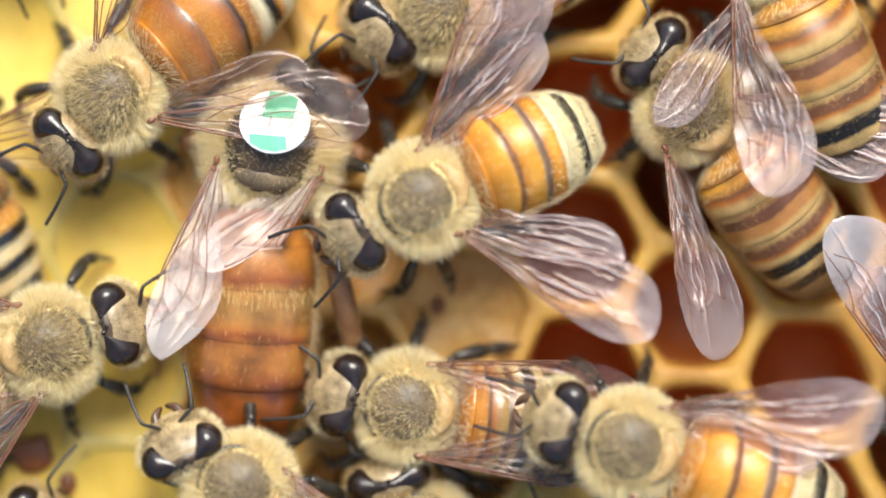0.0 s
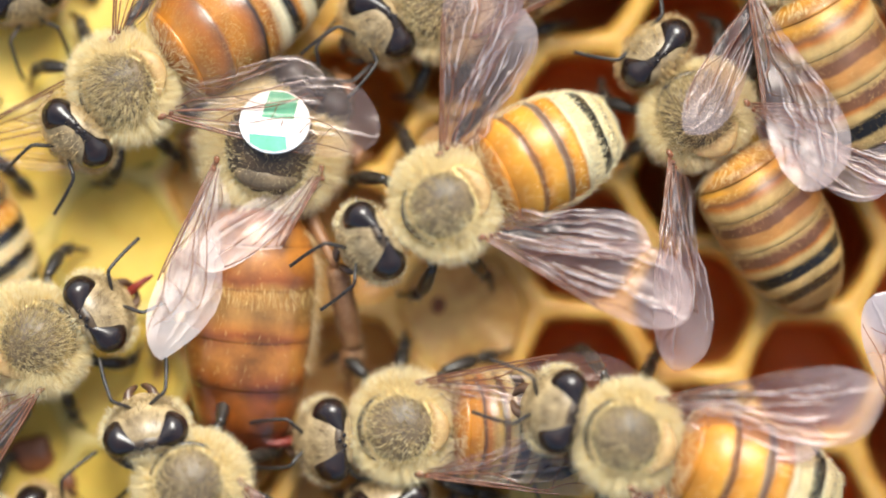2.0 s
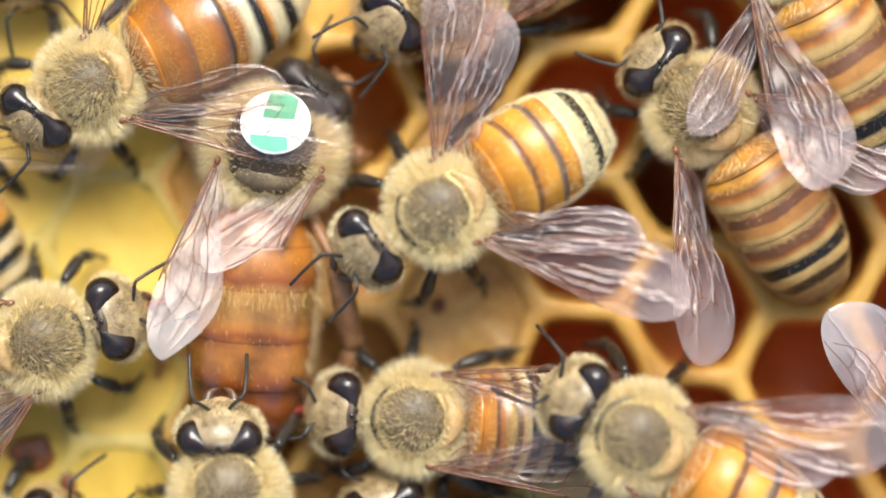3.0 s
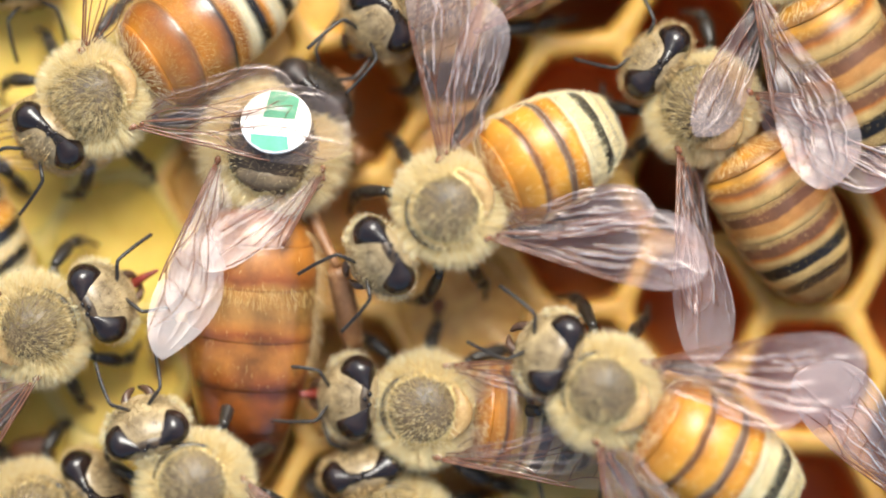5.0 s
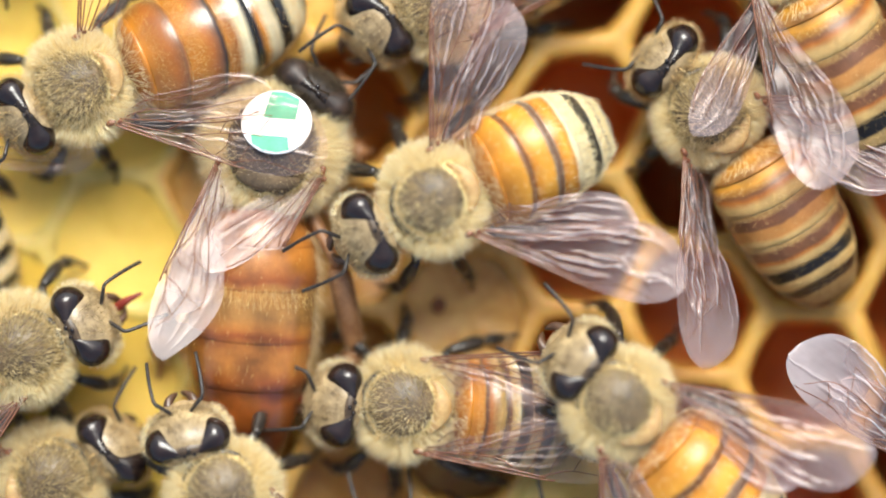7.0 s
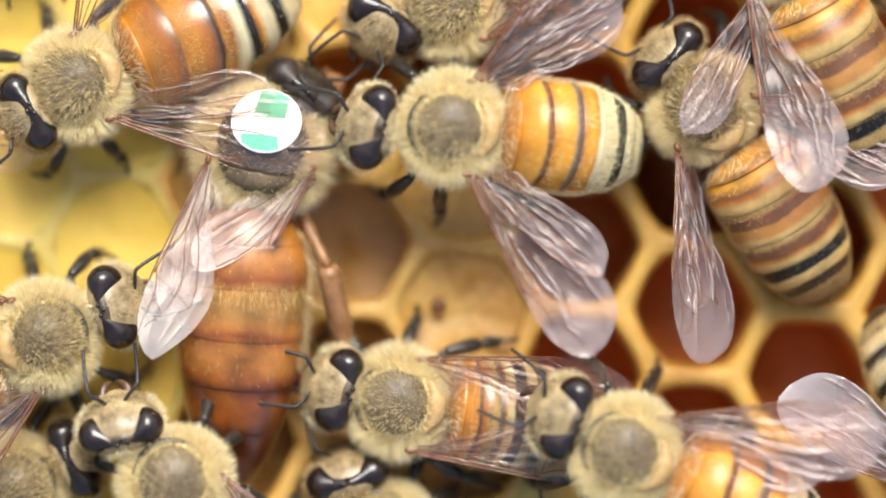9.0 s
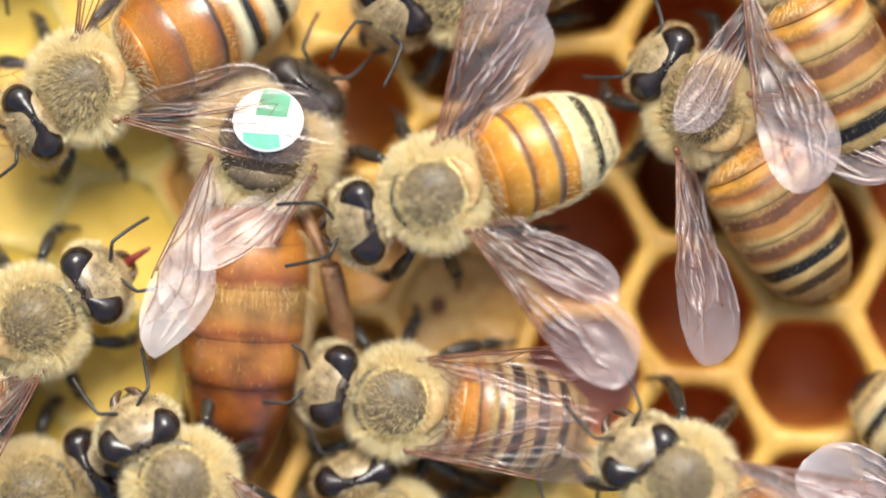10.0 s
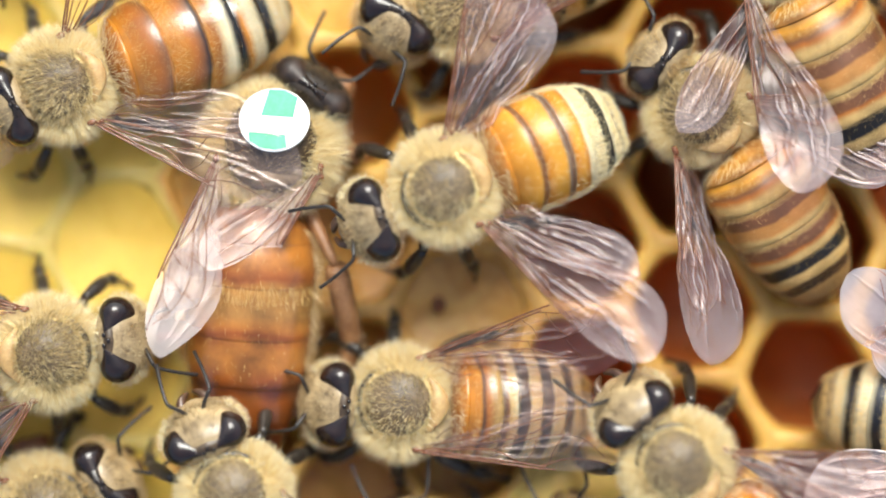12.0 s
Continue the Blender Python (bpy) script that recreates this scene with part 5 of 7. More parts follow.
    walk(b["head"], [
        (0, pose(2.67 * MM, 0.05 * MM, 2.6 * MM, 0, -14, 16.14)), (0.5, pose(2.6 * MM, 0 * MM, 2.6 * MM, 0, -14, 19.4)),
        (1, pose(2.64 * MM, -0.03 * MM, 2.6 * MM, 0, -14, 15.03)), (1.5, pose(2.63 * MM, 0.05 * MM, 2.6 * MM, 0, -14, 11.5)),
        (2, pose(2.92 * MM, 0.09 * MM, 2.6 * MM, 0, -14, 11.45)), (2.5, pose(2.66 * MM, 0.23 * MM, 2.6 * MM, 0, -14, 9.47)),
        (3, pose(2.54 * MM, 0.21 * MM, 2.6 * MM, 0, -14, 9.78)), (5, pose(2.55 * MM, 0.26 * MM, 2.6 * MM, 0, -14, 12.7)),
        (5.5, pose(2.54 * MM, 0.24 * MM, 2.6 * MM, 0, -14, 12.43)), (6, pose(2.6 * MM, 0.24 * MM, 2.6 * MM, 0, -14, 12.78)),
        (6.5, pose(2.67 * MM, 0.2 * MM, 2.6 * MM, 0, -14, 12.24)), (7, pose(2.63 * MM, 0.22 * MM, 2.6 * MM, 0, -14, 13.24)),
        (9, pose(2.52 * MM, 0.1 * MM, 2.6 * MM, 0, -14, 9.24)), (9.5, pose(2.38 * MM, 0.09 * MM, 2.6 * MM, 0, -14, 10.93)),
        (10, pose(2.4 * MM, 0.17 * MM, 2.6 * MM, 0, -14, 16.94)), (10.5, pose(2.46 * MM, 0.13 * MM, 2.6 * MM, 0, -14, 17.67)),
        (11, pose(2.75 * MM, 0.04 * MM, 2.6 * MM, 0, -14, 17.97)), (11.5, pose(2.66 * MM, 0.16 * MM, 2.6 * MM, 0, -14, 15.63)),
        (12, pose(2.6 * MM, 0.13 * MM, 2.6 * MM, 0, -14, 16.04)),
    ])
    walk(b["abdomen"], [(t, b["waist"] @ pose(0, 0, 0, 0, 0, a)) for t, a in (
        (0, 1.5), (0.5, 5.12), (1, 5.02), (1.5, 0.33), (2, -2.72), (2.5, -7.46), (3, -7.14),
        (5, -8.74), (5.5, -7.98), (6, -7.92), (6.5, -6.4), (7, -7.15), (9, -3.3), (9.5, -3.16),
        (10, -6.2), (10.5, -4.56), (11, -1.28), (11.5, -5.02), (12, -4.34),
    )])
    flap(b, "left", (
        (0, 152.37), (0.5, 154.51), (1, 151.11), (1.5, 143.45), (2, 141.95), (2.5, 138.78), (3, 142.22),
        (5, 140.77), (5.5, 141.2), (6, 141.09), (6.5, 141.41), (7, 141.39), (9, 145.63), (9.5, 145.77),
        (10, 144.47), (10.5, 147.88), (11, 151.42), (11.5, 147.51), (12, 147.59),
    ))
    flap(b, "right", (
        (0, -123.77), (0.5, -123.63), (1, -122.56), (1.5, -125.3), (2, -128.15), (2.5, -134.92), (3, -135.02),
        (5, -135.82), (5.5, -135.2), (6, -135.29), (6.5, -134.22), (7, -133.39), (9, -127.15), (9.5, -125.88),
        (10, -128.33), (10.5, -126.8), (11, -124.11), (11.5, -128.34), (12, -127.93),
    ))
    b = BEES["D"]
    walk(b["bee"], [
        (0, pose(12.74 * MM, 11.91 * MM, 1.2 * MM, 0, 0, 117)), (0.5, pose(12.78 * MM, 11.91 * MM, 1.2 * MM, 0, 0, 117)),
        (1, pose(12.87 * MM, 11.91 * MM, 1.2 * MM, 0, 0, 117)), (1.5, pose(13.05 * MM, 11.91 * MM, 1.2 * MM, 0, 0, 117)),
        (2, pose(13.32 * MM, 11.91 * MM, 1.2 * MM, 0, 0, 117)), (2.5, pose(13.54 * MM, 11.91 * MM, 1.2 * MM, 0, 0, 117)),
        (3, pose(13.41 * MM, 11.91 * MM, 1.2 * MM, 0, 0, 117)), (5, pose(13.5 * MM, 11.91 * MM, 1.2 * MM, 0, 0, 117)),
        (5.5, pose(13.5 * MM, 11.91 * MM, 1.2 * MM, 0, 0, 117)), (6, pose(13.51 * MM, 11.91 * MM, 1.2 * MM, 0, 0, 117)),
        (6.5, pose(13.51 * MM, 11.91 * MM, 1.2 * MM, 0, 0, 117)), (7, pose(13.45 * MM, 11.91 * MM, 1.2 * MM, 0, 0, 117)),
        (9, pose(13.27 * MM, 11.91 * MM, 1.2 * MM, 0, 0, 117)), (9.5, pose(13.14 * MM, 11.91 * MM, 1.2 * MM, 0, 0, 117)),
        (10, pose(13.14 * MM, 11.91 * MM, 1.2 * MM, 0, 0, 117)), (10.5, pose(13.18 * MM, 11.91 * MM, 1.2 * MM, 0, 0, 117)),
        (11, pose(13.21 * MM, 11.91 * MM, 1.2 * MM, 0, 0, 117)), (11.5, pose(13.21 * MM, 11.91 * MM, 1.2 * MM, 0, 0, 117)),
        (12, pose(13.18 * MM, 11.91 * MM, 1.2 * MM, 0, 0, 117)),
    ])
    walk(b["head"], [
        (0, pose(2.61 * MM, 0.34 * MM, 2.6 * MM, 0, -10, 3)), (0.5, pose(2.61 * MM, 0.34 * MM, 2.6 * MM, 0, -10, 3)),
        (1, pose(2.61 * MM, 0.34 * MM, 2.6 * MM, 0, -10, 3)), (1.5, pose(2.61 * MM, 0.34 * MM, 2.6 * MM, 0, -10, 3)),
        (2, pose(2.61 * MM, 0.34 * MM, 2.6 * MM, 0, -10, 3)), (2.5, pose(2.61 * MM, 0.34 * MM, 2.6 * MM, 0, -10, 3)),
        (3, pose(2.61 * MM, 0.34 * MM, 2.6 * MM, 0, -10, 3)), (5, pose(2.61 * MM, 0.34 * MM, 2.6 * MM, 0, -10, 3)),
        (5.5, pose(2.61 * MM, 0.34 * MM, 2.6 * MM, 0, -10, 3)), (6, pose(2.61 * MM, 0.34 * MM, 2.6 * MM, 0, -10, 3)),
        (6.5, pose(2.61 * MM, 0.34 * MM, 2.6 * MM, 0, -10, 3)), (7, pose(2.61 * MM, 0.34 * MM, 2.6 * MM, 0, -10, 3)),
        (9, pose(2.61 * MM, 0.34 * MM, 2.6 * MM, 0, -10, 3)), (9.5, pose(2.61 * MM, 0.34 * MM, 2.6 * MM, 0, -10, 3)),
        (10, pose(2.61 * MM, 0.34 * MM, 2.6 * MM, 0, -10, 3)), (10.5, pose(2.61 * MM, 0.34 * MM, 2.6 * MM, 0, -10, 3)),
        (11, pose(2.61 * MM, 0.34 * MM, 2.6 * MM, 0, -10, 3)), (11.5, pose(2.61 * MM, 0.34 * MM, 2.6 * MM, 0, -10, 3)),
        (12, pose(2.61 * MM, 0.34 * MM, 2.6 * MM, 0, -10, 3)),
    ])
    walk(b["abdomen"], [(t, b["waist"] @ pose(0, 0, 0, 0, 0, a)) for t, a in (
        (0, -2.25), (0.5, -2), (1, -1.5), (1.5, -0.5), (2, 1), (2.5, 2.25), (3, 1.5),
        (5, 2), (5.5, 2), (6, 2.1), (6.5, 2.1), (7, 1.75), (9, 0.75), (9.5, 0),
        (10, 0), (10.5, 0.25), (11, 0.4), (11.5, 0.4), (12, 0.25),
    )])
    flap(b, "left", (
        (0, 156.38), (0.5, 156.92), (1, 158), (1.5, 160.13), (2, 163.25), (2.5, 165.77), (3, 164.27),
        (5, 165.27), (5.5, 165.27), (6, 165.47), (6.5, 165.47), (7, 164.77), (9, 162.73), (9.5, 161.18),
        (10, 161.18), (10.5, 161.7), (11, 162.01), (11.5, 162.01), (12, 161.7),
    ))
    flap(b, "right", (
        (0, -72), (0.5, -72), (1, -72), (1.5, -72), (2, -72), (2.5, -72), (3, -72),
        (5, -72), (5.5, -72), (6, -72), (6.5, -72), (7, -72), (9, -72), (9.5, -72),
        (10, -72), (10.5, -72), (11, -72), (11.5, -72), (12, -72),
    ))
    b = BEES["E"]
    walk(b["bee"], [
        (0, pose(-0.14 * MM, 9.43 * MM, -0.3 * MM, 0, 0, -152)), (0.5, pose(0.27 * MM, 9.79 * MM, -0.3 * MM, 0, 0, -152)),
        (1, pose(-0.23 * MM, 10.42 * MM, -0.3 * MM, 0, 0, -152)), (1.5, pose(-0.14 * MM, 10.02 * MM, -0.3 * MM, 0, 0, -152)),
        (2, pose(-0.16 * MM, 9.73 * MM, -0.3 * MM, 0, 0, -152)), (2.5, pose(0.36 * MM, 9.61 * MM, -0.3 * MM, 0, 0, -152)),
        (3, pose(0.36 * MM, 9.88 * MM, -0.3 * MM, 0, 0, -152)), (5, pose(-0.09 * MM, 9.93 * MM, -0.3 * MM, 0, 0, -152)),
        (5.5, pose(0.65 * MM, 10.51 * MM, -0.3 * MM, 0, 0, -152)), (6, pose(0.23 * MM, 10.6 * MM, -0.3 * MM, 0, 0, -152)),
        (6.5, pose(-0.05 * MM, 10.06 * MM, -0.3 * MM, 0, 0, -152)), (7, pose(-0.23 * MM, 9.73 * MM, -0.3 * MM, 0, 0, -152)),
        (9, pose(0.23 * MM, 9.73 * MM, -0.3 * MM, 0, 0, -156)), (9.5, pose(0.74 * MM, 10.29 * MM, -0.3 * MM, 0, 0, -156)),
        (10, pose(0.63 * MM, 10.36 * MM, -0.3 * MM, 0, 0, -156)), (10.5, pose(0.54 * MM, 10.22 * MM, -0.3 * MM, 0, 0, -156)),
        (11, pose(0.68 * MM, 10.38 * MM, -0.3 * MM, 0, 0, -156)), (11.5, pose(0.63 * MM, 10.11 * MM, -0.3 * MM, 0, 0, -156)),
        (12, pose(0.7 * MM, 9.73 * MM, -0.3 * MM, 0, 0, -156)),
    ])
    walk(b["head"], [
        (0, pose(2.59 * MM, -0.36 * MM, 2.6 * MM, 0, -36, 14)), (0.5, pose(2.59 * MM, -0.36 * MM, 2.6 * MM, 0, -36, 14)),
        (1, pose(2.59 * MM, -0.36 * MM, 2.6 * MM, 0, -36, 14)), (1.5, pose(2.59 * MM, -0.36 * MM, 2.6 * MM, 0, -36, 14)),
        (2, pose(2.59 * MM, -0.36 * MM, 2.6 * MM, 0, -36, 14)), (2.5, pose(2.59 * MM, -0.36 * MM, 2.6 * MM, 0, -36, 14)),
        (3, pose(2.59 * MM, -0.36 * MM, 2.6 * MM, 0, -36, 14)), (5, pose(2.59 * MM, -0.36 * MM, 2.6 * MM, 0, -36, 14)),
        (5.5, pose(2.59 * MM, -0.36 * MM, 2.6 * MM, 0, -36, 14)), (6, pose(2.59 * MM, -0.36 * MM, 2.6 * MM, 0, -36, 14)),
        (6.5, pose(2.59 * MM, -0.36 * MM, 2.6 * MM, 0, -36, 14)), (7, pose(2.59 * MM, -0.36 * MM, 2.6 * MM, 0, -36, 14)),
        (9, pose(2.81 * MM, -0.22 * MM, 2.6 * MM, 0, -36, 31)), (9.5, pose(2.81 * MM, -0.22 * MM, 2.6 * MM, 0, -36, 31)),
        (10, pose(2.81 * MM, -0.22 * MM, 2.6 * MM, 0, -36, 31)), (10.5, pose(2.81 * MM, -0.22 * MM, 2.6 * MM, 0, -36, 31)),
        (11, pose(2.81 * MM, -0.22 * MM, 2.6 * MM, 0, -36, 31)), (11.5, pose(2.81 * MM, -0.22 * MM, 2.6 * MM, 0, -36, 31)),
        (12, pose(2.81 * MM, -0.22 * MM, 2.6 * MM, 0, -36, 31)),
    ])
    flap(b, "left", (
        (0, 182), (0.5, 182), (1, 182), (1.5, 182), (2, 182), (2.5, 182), (3, 182),
        (5, 182), (5.5, 182), (6, 182), (6.5, 182), (7, 182), (9, 186), (9.5, 186),
        (10, 186), (10.5, 186), (11, 186), (11.5, 186), (12, 186),
    ))
    flap(b, "right", (
        (0, -148), (0.5, -148), (1, -148), (1.5, -148), (2, -148), (2.5, -148), (3, -148),
        (5, -148), (5.5, -148), (6, -148), (6.5, -148), (7, -148), (9, -144), (9.5, -144),
        (10, -144), (10.5, -144), (11, -144), (11.5, -144), (12, -144),
    ))
    b = BEES["F"]
    walk(b["bee"], [
        (0, pose(-15.62 * MM, -3.78 * MM, 0.9 * MM, 0, 0, 16.16)), (0.5, pose(-15.6 * MM, -3.18 * MM, 0.9 * MM, 0, 0, 25.32)),
        (1, pose(-15.75 * MM, -3.09 * MM, 0.9 * MM, 0, 0, 28.3)), (1.5, pose(-16.25 * MM, -3.69 * MM, 0.9 * MM, 0, 0, 35.14)),
        (2, pose(-16.18 * MM, -3.63 * MM, 0.9 * MM, 0, 0, 29.15)), (2.5, pose(-16 * MM, -3.63 * MM, 0.9 * MM, 0, 0, 21.62)),
        (3, pose(-15.87 * MM, -3.67 * MM, 0.9 * MM, 0, 0, 17.7)), (5, pose(-16.18 * MM, -3.16 * MM, 0.9 * MM, 0, 0, 25.57)),
        (5.5, pose(-16.51 * MM, -3.56 * MM, 0.9 * MM, 0, 0, 20.52)), (6, pose(-16.65 * MM, -3.56 * MM, 0.9 * MM, 0, 0, 24.57)),
        (6.5, pose(-16.65 * MM, -3.87 * MM, 0.9 * MM, 0, 0, 26.39)), (7, pose(-16.69 * MM, -3.96 * MM, 0.9 * MM, 0, 0, 24.99)),
        (9, pose(-15.73 * MM, -3.49 * MM, 0.9 * MM, 0, 0, 20.76)), (9.5, pose(-15.87 * MM, -3.11 * MM, 0.9 * MM, 0, 0, 28.37)),
        (10, pose(-16.2 * MM, -2.89 * MM, 0.9 * MM, 0, 0, 32.59)), (10.5, pose(-15.57 * MM, -2.73 * MM, 0.9 * MM, 0, 0, 34.46)),
        (11, pose(-15.75 * MM, -3.51 * MM, 0.9 * MM, 0, 0, 24)), (11.5, pose(-15.87 * MM, -4.01 * MM, 0.9 * MM, 0, 0, 13.12)),
        (12, pose(-15.64 * MM, -4.12 * MM, 0.9 * MM, 0, 0, 5.7)),
    ])
    walk(b["head"], [
        (0, pose(2.97 * MM, 0.03 * MM, 2.6 * MM, 0, -30, -0.63)), (0.5, pose(3.08 * MM, -0.37 * MM, 2.6 * MM, 0, -30, 6.88)),
        (1, pose(3.04 * MM, -0.28 * MM, 2.6 * MM, 0, -30, 5.22)), (1.5, pose(2.77 * MM, -0.44 * MM, 2.6 * MM, 0, -30, 9.02)),
        (2, pose(2.82 * MM, -0.25 * MM, 2.6 * MM, 0, -30, 5.03)), (2.5, pose(2.99 * MM, -0.05 * MM, 2.6 * MM, 0, -30, 0.95)),
        (3, pose(3.04 * MM, 0.03 * MM, 2.6 * MM, 0, -30, -0.59)), (5, pose(2.89 * MM, -0.16 * MM, 2.6 * MM, 0, -30, 3.14)),
        (5.5, pose(2.83 * MM, 0.26 * MM, 2.6 * MM, 0, -30, -5.16)), (6, pose(2.83 * MM, 0.09 * MM, 2.6 * MM, 0, -30, -1.77)),
        (6.5, pose(2.63 * MM, -0.17 * MM, 2.6 * MM, 0, -30, 3.68)), (7, pose(2.71 * MM, -0.17 * MM, 2.6 * MM, 0, -30, 3.58)),
        (9, pose(3.1 * MM, 0.17 * MM, 2.6 * MM, 0, -30, -3.2)), (9.5, pose(3.02 * MM, 0.07 * MM, 2.6 * MM, 0, -30, -1.31)),
        (10, pose(2.92 * MM, -0.03 * MM, 2.6 * MM, 0, -30, 0.64)), (10.5, pose(2.89 * MM, 0.08 * MM, 2.6 * MM, 0, -30, -1.53)),
        (11, pose(2.94 * MM, 0.38 * MM, 2.6 * MM, 0, -30, -7.45)), (11.5, pose(2.9 * MM, 0.33 * MM, 2.6 * MM, 0, -30, -6.54)),
        (12, pose(3 * MM, 0.24 * MM, 2.6 * MM, 0, -30, -4.6)),
    ])
    flap(b, "left", (
        (0, 148.84), (0.5, 139.68), (1, 136.7), (1.5, 129.86), (2, 135.85), (2.5, 143.38), (3, 147.3),
        (5, 139.43), (5.5, 144.48), (6, 140.43), (6.5, 138.61), (7, 140.01), (9, 144.24), (9.5, 136.63),
        (10, 132.41), (10.5, 130.54), (11, 141), (11.5, 151.88), (12, 159.3),
    ))
    flap(b, "right", (
        (0, -140.16), (0.5, -149.32), (1, -152.3), (1.5, -158.14), (2, -152.15), (2.5, -145.62), (3, -141.7),
        (5, -149.57), (5.5, -144.52), (6, -148.57), (6.5, -152.39), (7, -150.99), (9, -144.76), (9.5, -152.37),
        (10, -152.59), (10.5, -152.46), (11, -146), (11.5, -137.12), (12, -129.7),
    ))
    b = BEES["G"]
    walk(b["bee"], [
        (0, pose(-7.98 * MM, -9.36 * MM, 2.2 * MM, 0, 0, 130.81)), (0.5, pose(-10.43 * MM, -9.14 * MM, 2.2 * MM, 0, 0, 132.9)),
        (1, pose(-9.98 * MM, -9.31 * MM, 2.2 * MM, 0, 0, 117.12)), (1.5, pose(-9.76 * MM, -9.23 * MM, 2.2 * MM, 0, 0, 117.77)),
        (2, pose(-9.87 * MM, -9.27 * MM, 2.2 * MM, 0, 0, 115.21)), (2.5, pose(-8.87 * MM, -9.58 * MM, 2.2 * MM, 0, 0, 94.18)),
        (3, pose(-8.42 * MM, -9.58 * MM, 2.2 * MM, 0, 0, 94.24)), (5, pose(-9.74 * MM, -9.31 * MM, 2.2 * MM, 0, 0, 118.96)),
        (5.5, pose(-9.65 * MM, -9.27 * MM, 2.2 * MM, 0, 0, 127.2)), (6, pose(-9.31 * MM, -9.8 * MM, 2.2 * MM, 0, 0, 114.5)),
        (6.5, pose(-8.76 * MM, -9.58 * MM, 2.2 * MM, 0, 0, 98.19)), (7, pose(-8.62 * MM, -9.58 * MM, 2.2 * MM, 0, 0, 112.9)),
        (9, pose(-10.54 * MM, -9.14 * MM, 2.2 * MM, 0, 0, 117.86)), (9.5, pose(-10.74 * MM, -9.14 * MM, 2.2 * MM, 0, 0, 119.89)),
        (10, pose(-10.31 * MM, -9.23 * MM, 2.2 * MM, 0, 0, 121)), (10.5, pose(-8.42 * MM, -9.49 * MM, 2.2 * MM, 0, 0, 98.4)),
        (11, pose(-8.09 * MM, -9.67 * MM, 2.2 * MM, 0, 0, 101.72)), (11.5, pose(-8.31 * MM, -9.58 * MM, 2.2 * MM, 0, 0, 99.73)),
        (12, pose(-8.2 * MM, -9.67 * MM, 2.2 * MM, 0, 0, 113.78)),
    ])
    walk(b["head"], [
        (0, pose(2.76 * MM, 0.73 * MM, 2.6 * MM, 0, -34, -14.81)), (0.5, pose(3.01 * MM, 0.74 * MM, 2.6 * MM, 0, -34, -13.9)),
        (1, pose(2.65 * MM, 0.52 * MM, 2.6 * MM, 0, -34, -11.12)), (1.5, pose(2.76 * MM, 0.38 * MM, 2.6 * MM, 0, -34, -7.77)),
        (2, pose(2.8 * MM, 0.71 * MM, 2.6 * MM, 0, -34, -14.21)), (2.5, pose(2.58 * MM, 0.19 * MM, 2.6 * MM, 0, -34, -4.18)),
        (3, pose(2.4 * MM, 0.18 * MM, 2.6 * MM, 0, -34, -4.24)), (5, pose(2.88 * MM, 0.61 * MM, 2.6 * MM, 0, -34, -11.96)),
        (5.5, pose(2.76 * MM, 0.86 * MM, 2.6 * MM, 0, -34, -17.2)), (6, pose(2.69 * MM, 0.5 * MM, 2.6 * MM, 0, -34, -10.5)),
        (6.5, pose(2.63 * MM, 0.38 * MM, 2.6 * MM, 0, -34, -8.19)), (7, pose(2.64 * MM, 0.46 * MM, 2.6 * MM, 0, -34, -9.9)),
        (9, pose(2.98 * MM, 0.85 * MM, 2.6 * MM, 0, -34, -15.86)), (9.5, pose(3.02 * MM, 0.69 * MM, 2.6 * MM, 0, -34, -12.89)),
        (10, pose(2.67 * MM, 0.38 * MM, 2.6 * MM, 0, -34, -8)), (10.5, pose(2.73 * MM, 0.4 * MM, 2.6 * MM, 0, -34, -8.4)),
        (11, pose(2.72 * MM, 0.22 * MM, 2.6 * MM, 0, -34, -4.72)), (11.5, pose(2.51 * MM, 0.21 * MM, 2.6 * MM, 0, -34, -4.73)),
        (12, pose(2.73 * MM, 0.13 * MM, 2.6 * MM, 0, -34, -2.78)),
    ])
    flap(b, "left", (
        (0, 89.19), (0.5, 87.1), (1, 102.88), (1.5, 102.23), (2, 104.79), (2.5, 125.82), (3, 125.76),
        (5, 101.04), (5.5, 92.8), (6, 105.5), (6.5, 121.81), (7, 107.1), (9, 102.14), (9.5, 100.11),
        (10, 99), (10.5, 121.6), (11, 118.28), (11.5, 120.27), (12, 106.22),
    ))
    flap(b, "right", (
        (0, -170.81), (0.5, -172.9), (1, -157.12), (1.5, -157.77), (2, -155.21), (2.5, -134.18), (3, -134.24),
        (5, -158.96), (5.5, -167.2), (6, -154.5), (6.5, -138.19), (7, -152.9), (9, -157.86), (9.5, -159.89),
        (10, -161), (10.5, -138.4), (11, -141.72), (11.5, -139.73), (12, -153.78),
    ))
    b = BEES["H"]
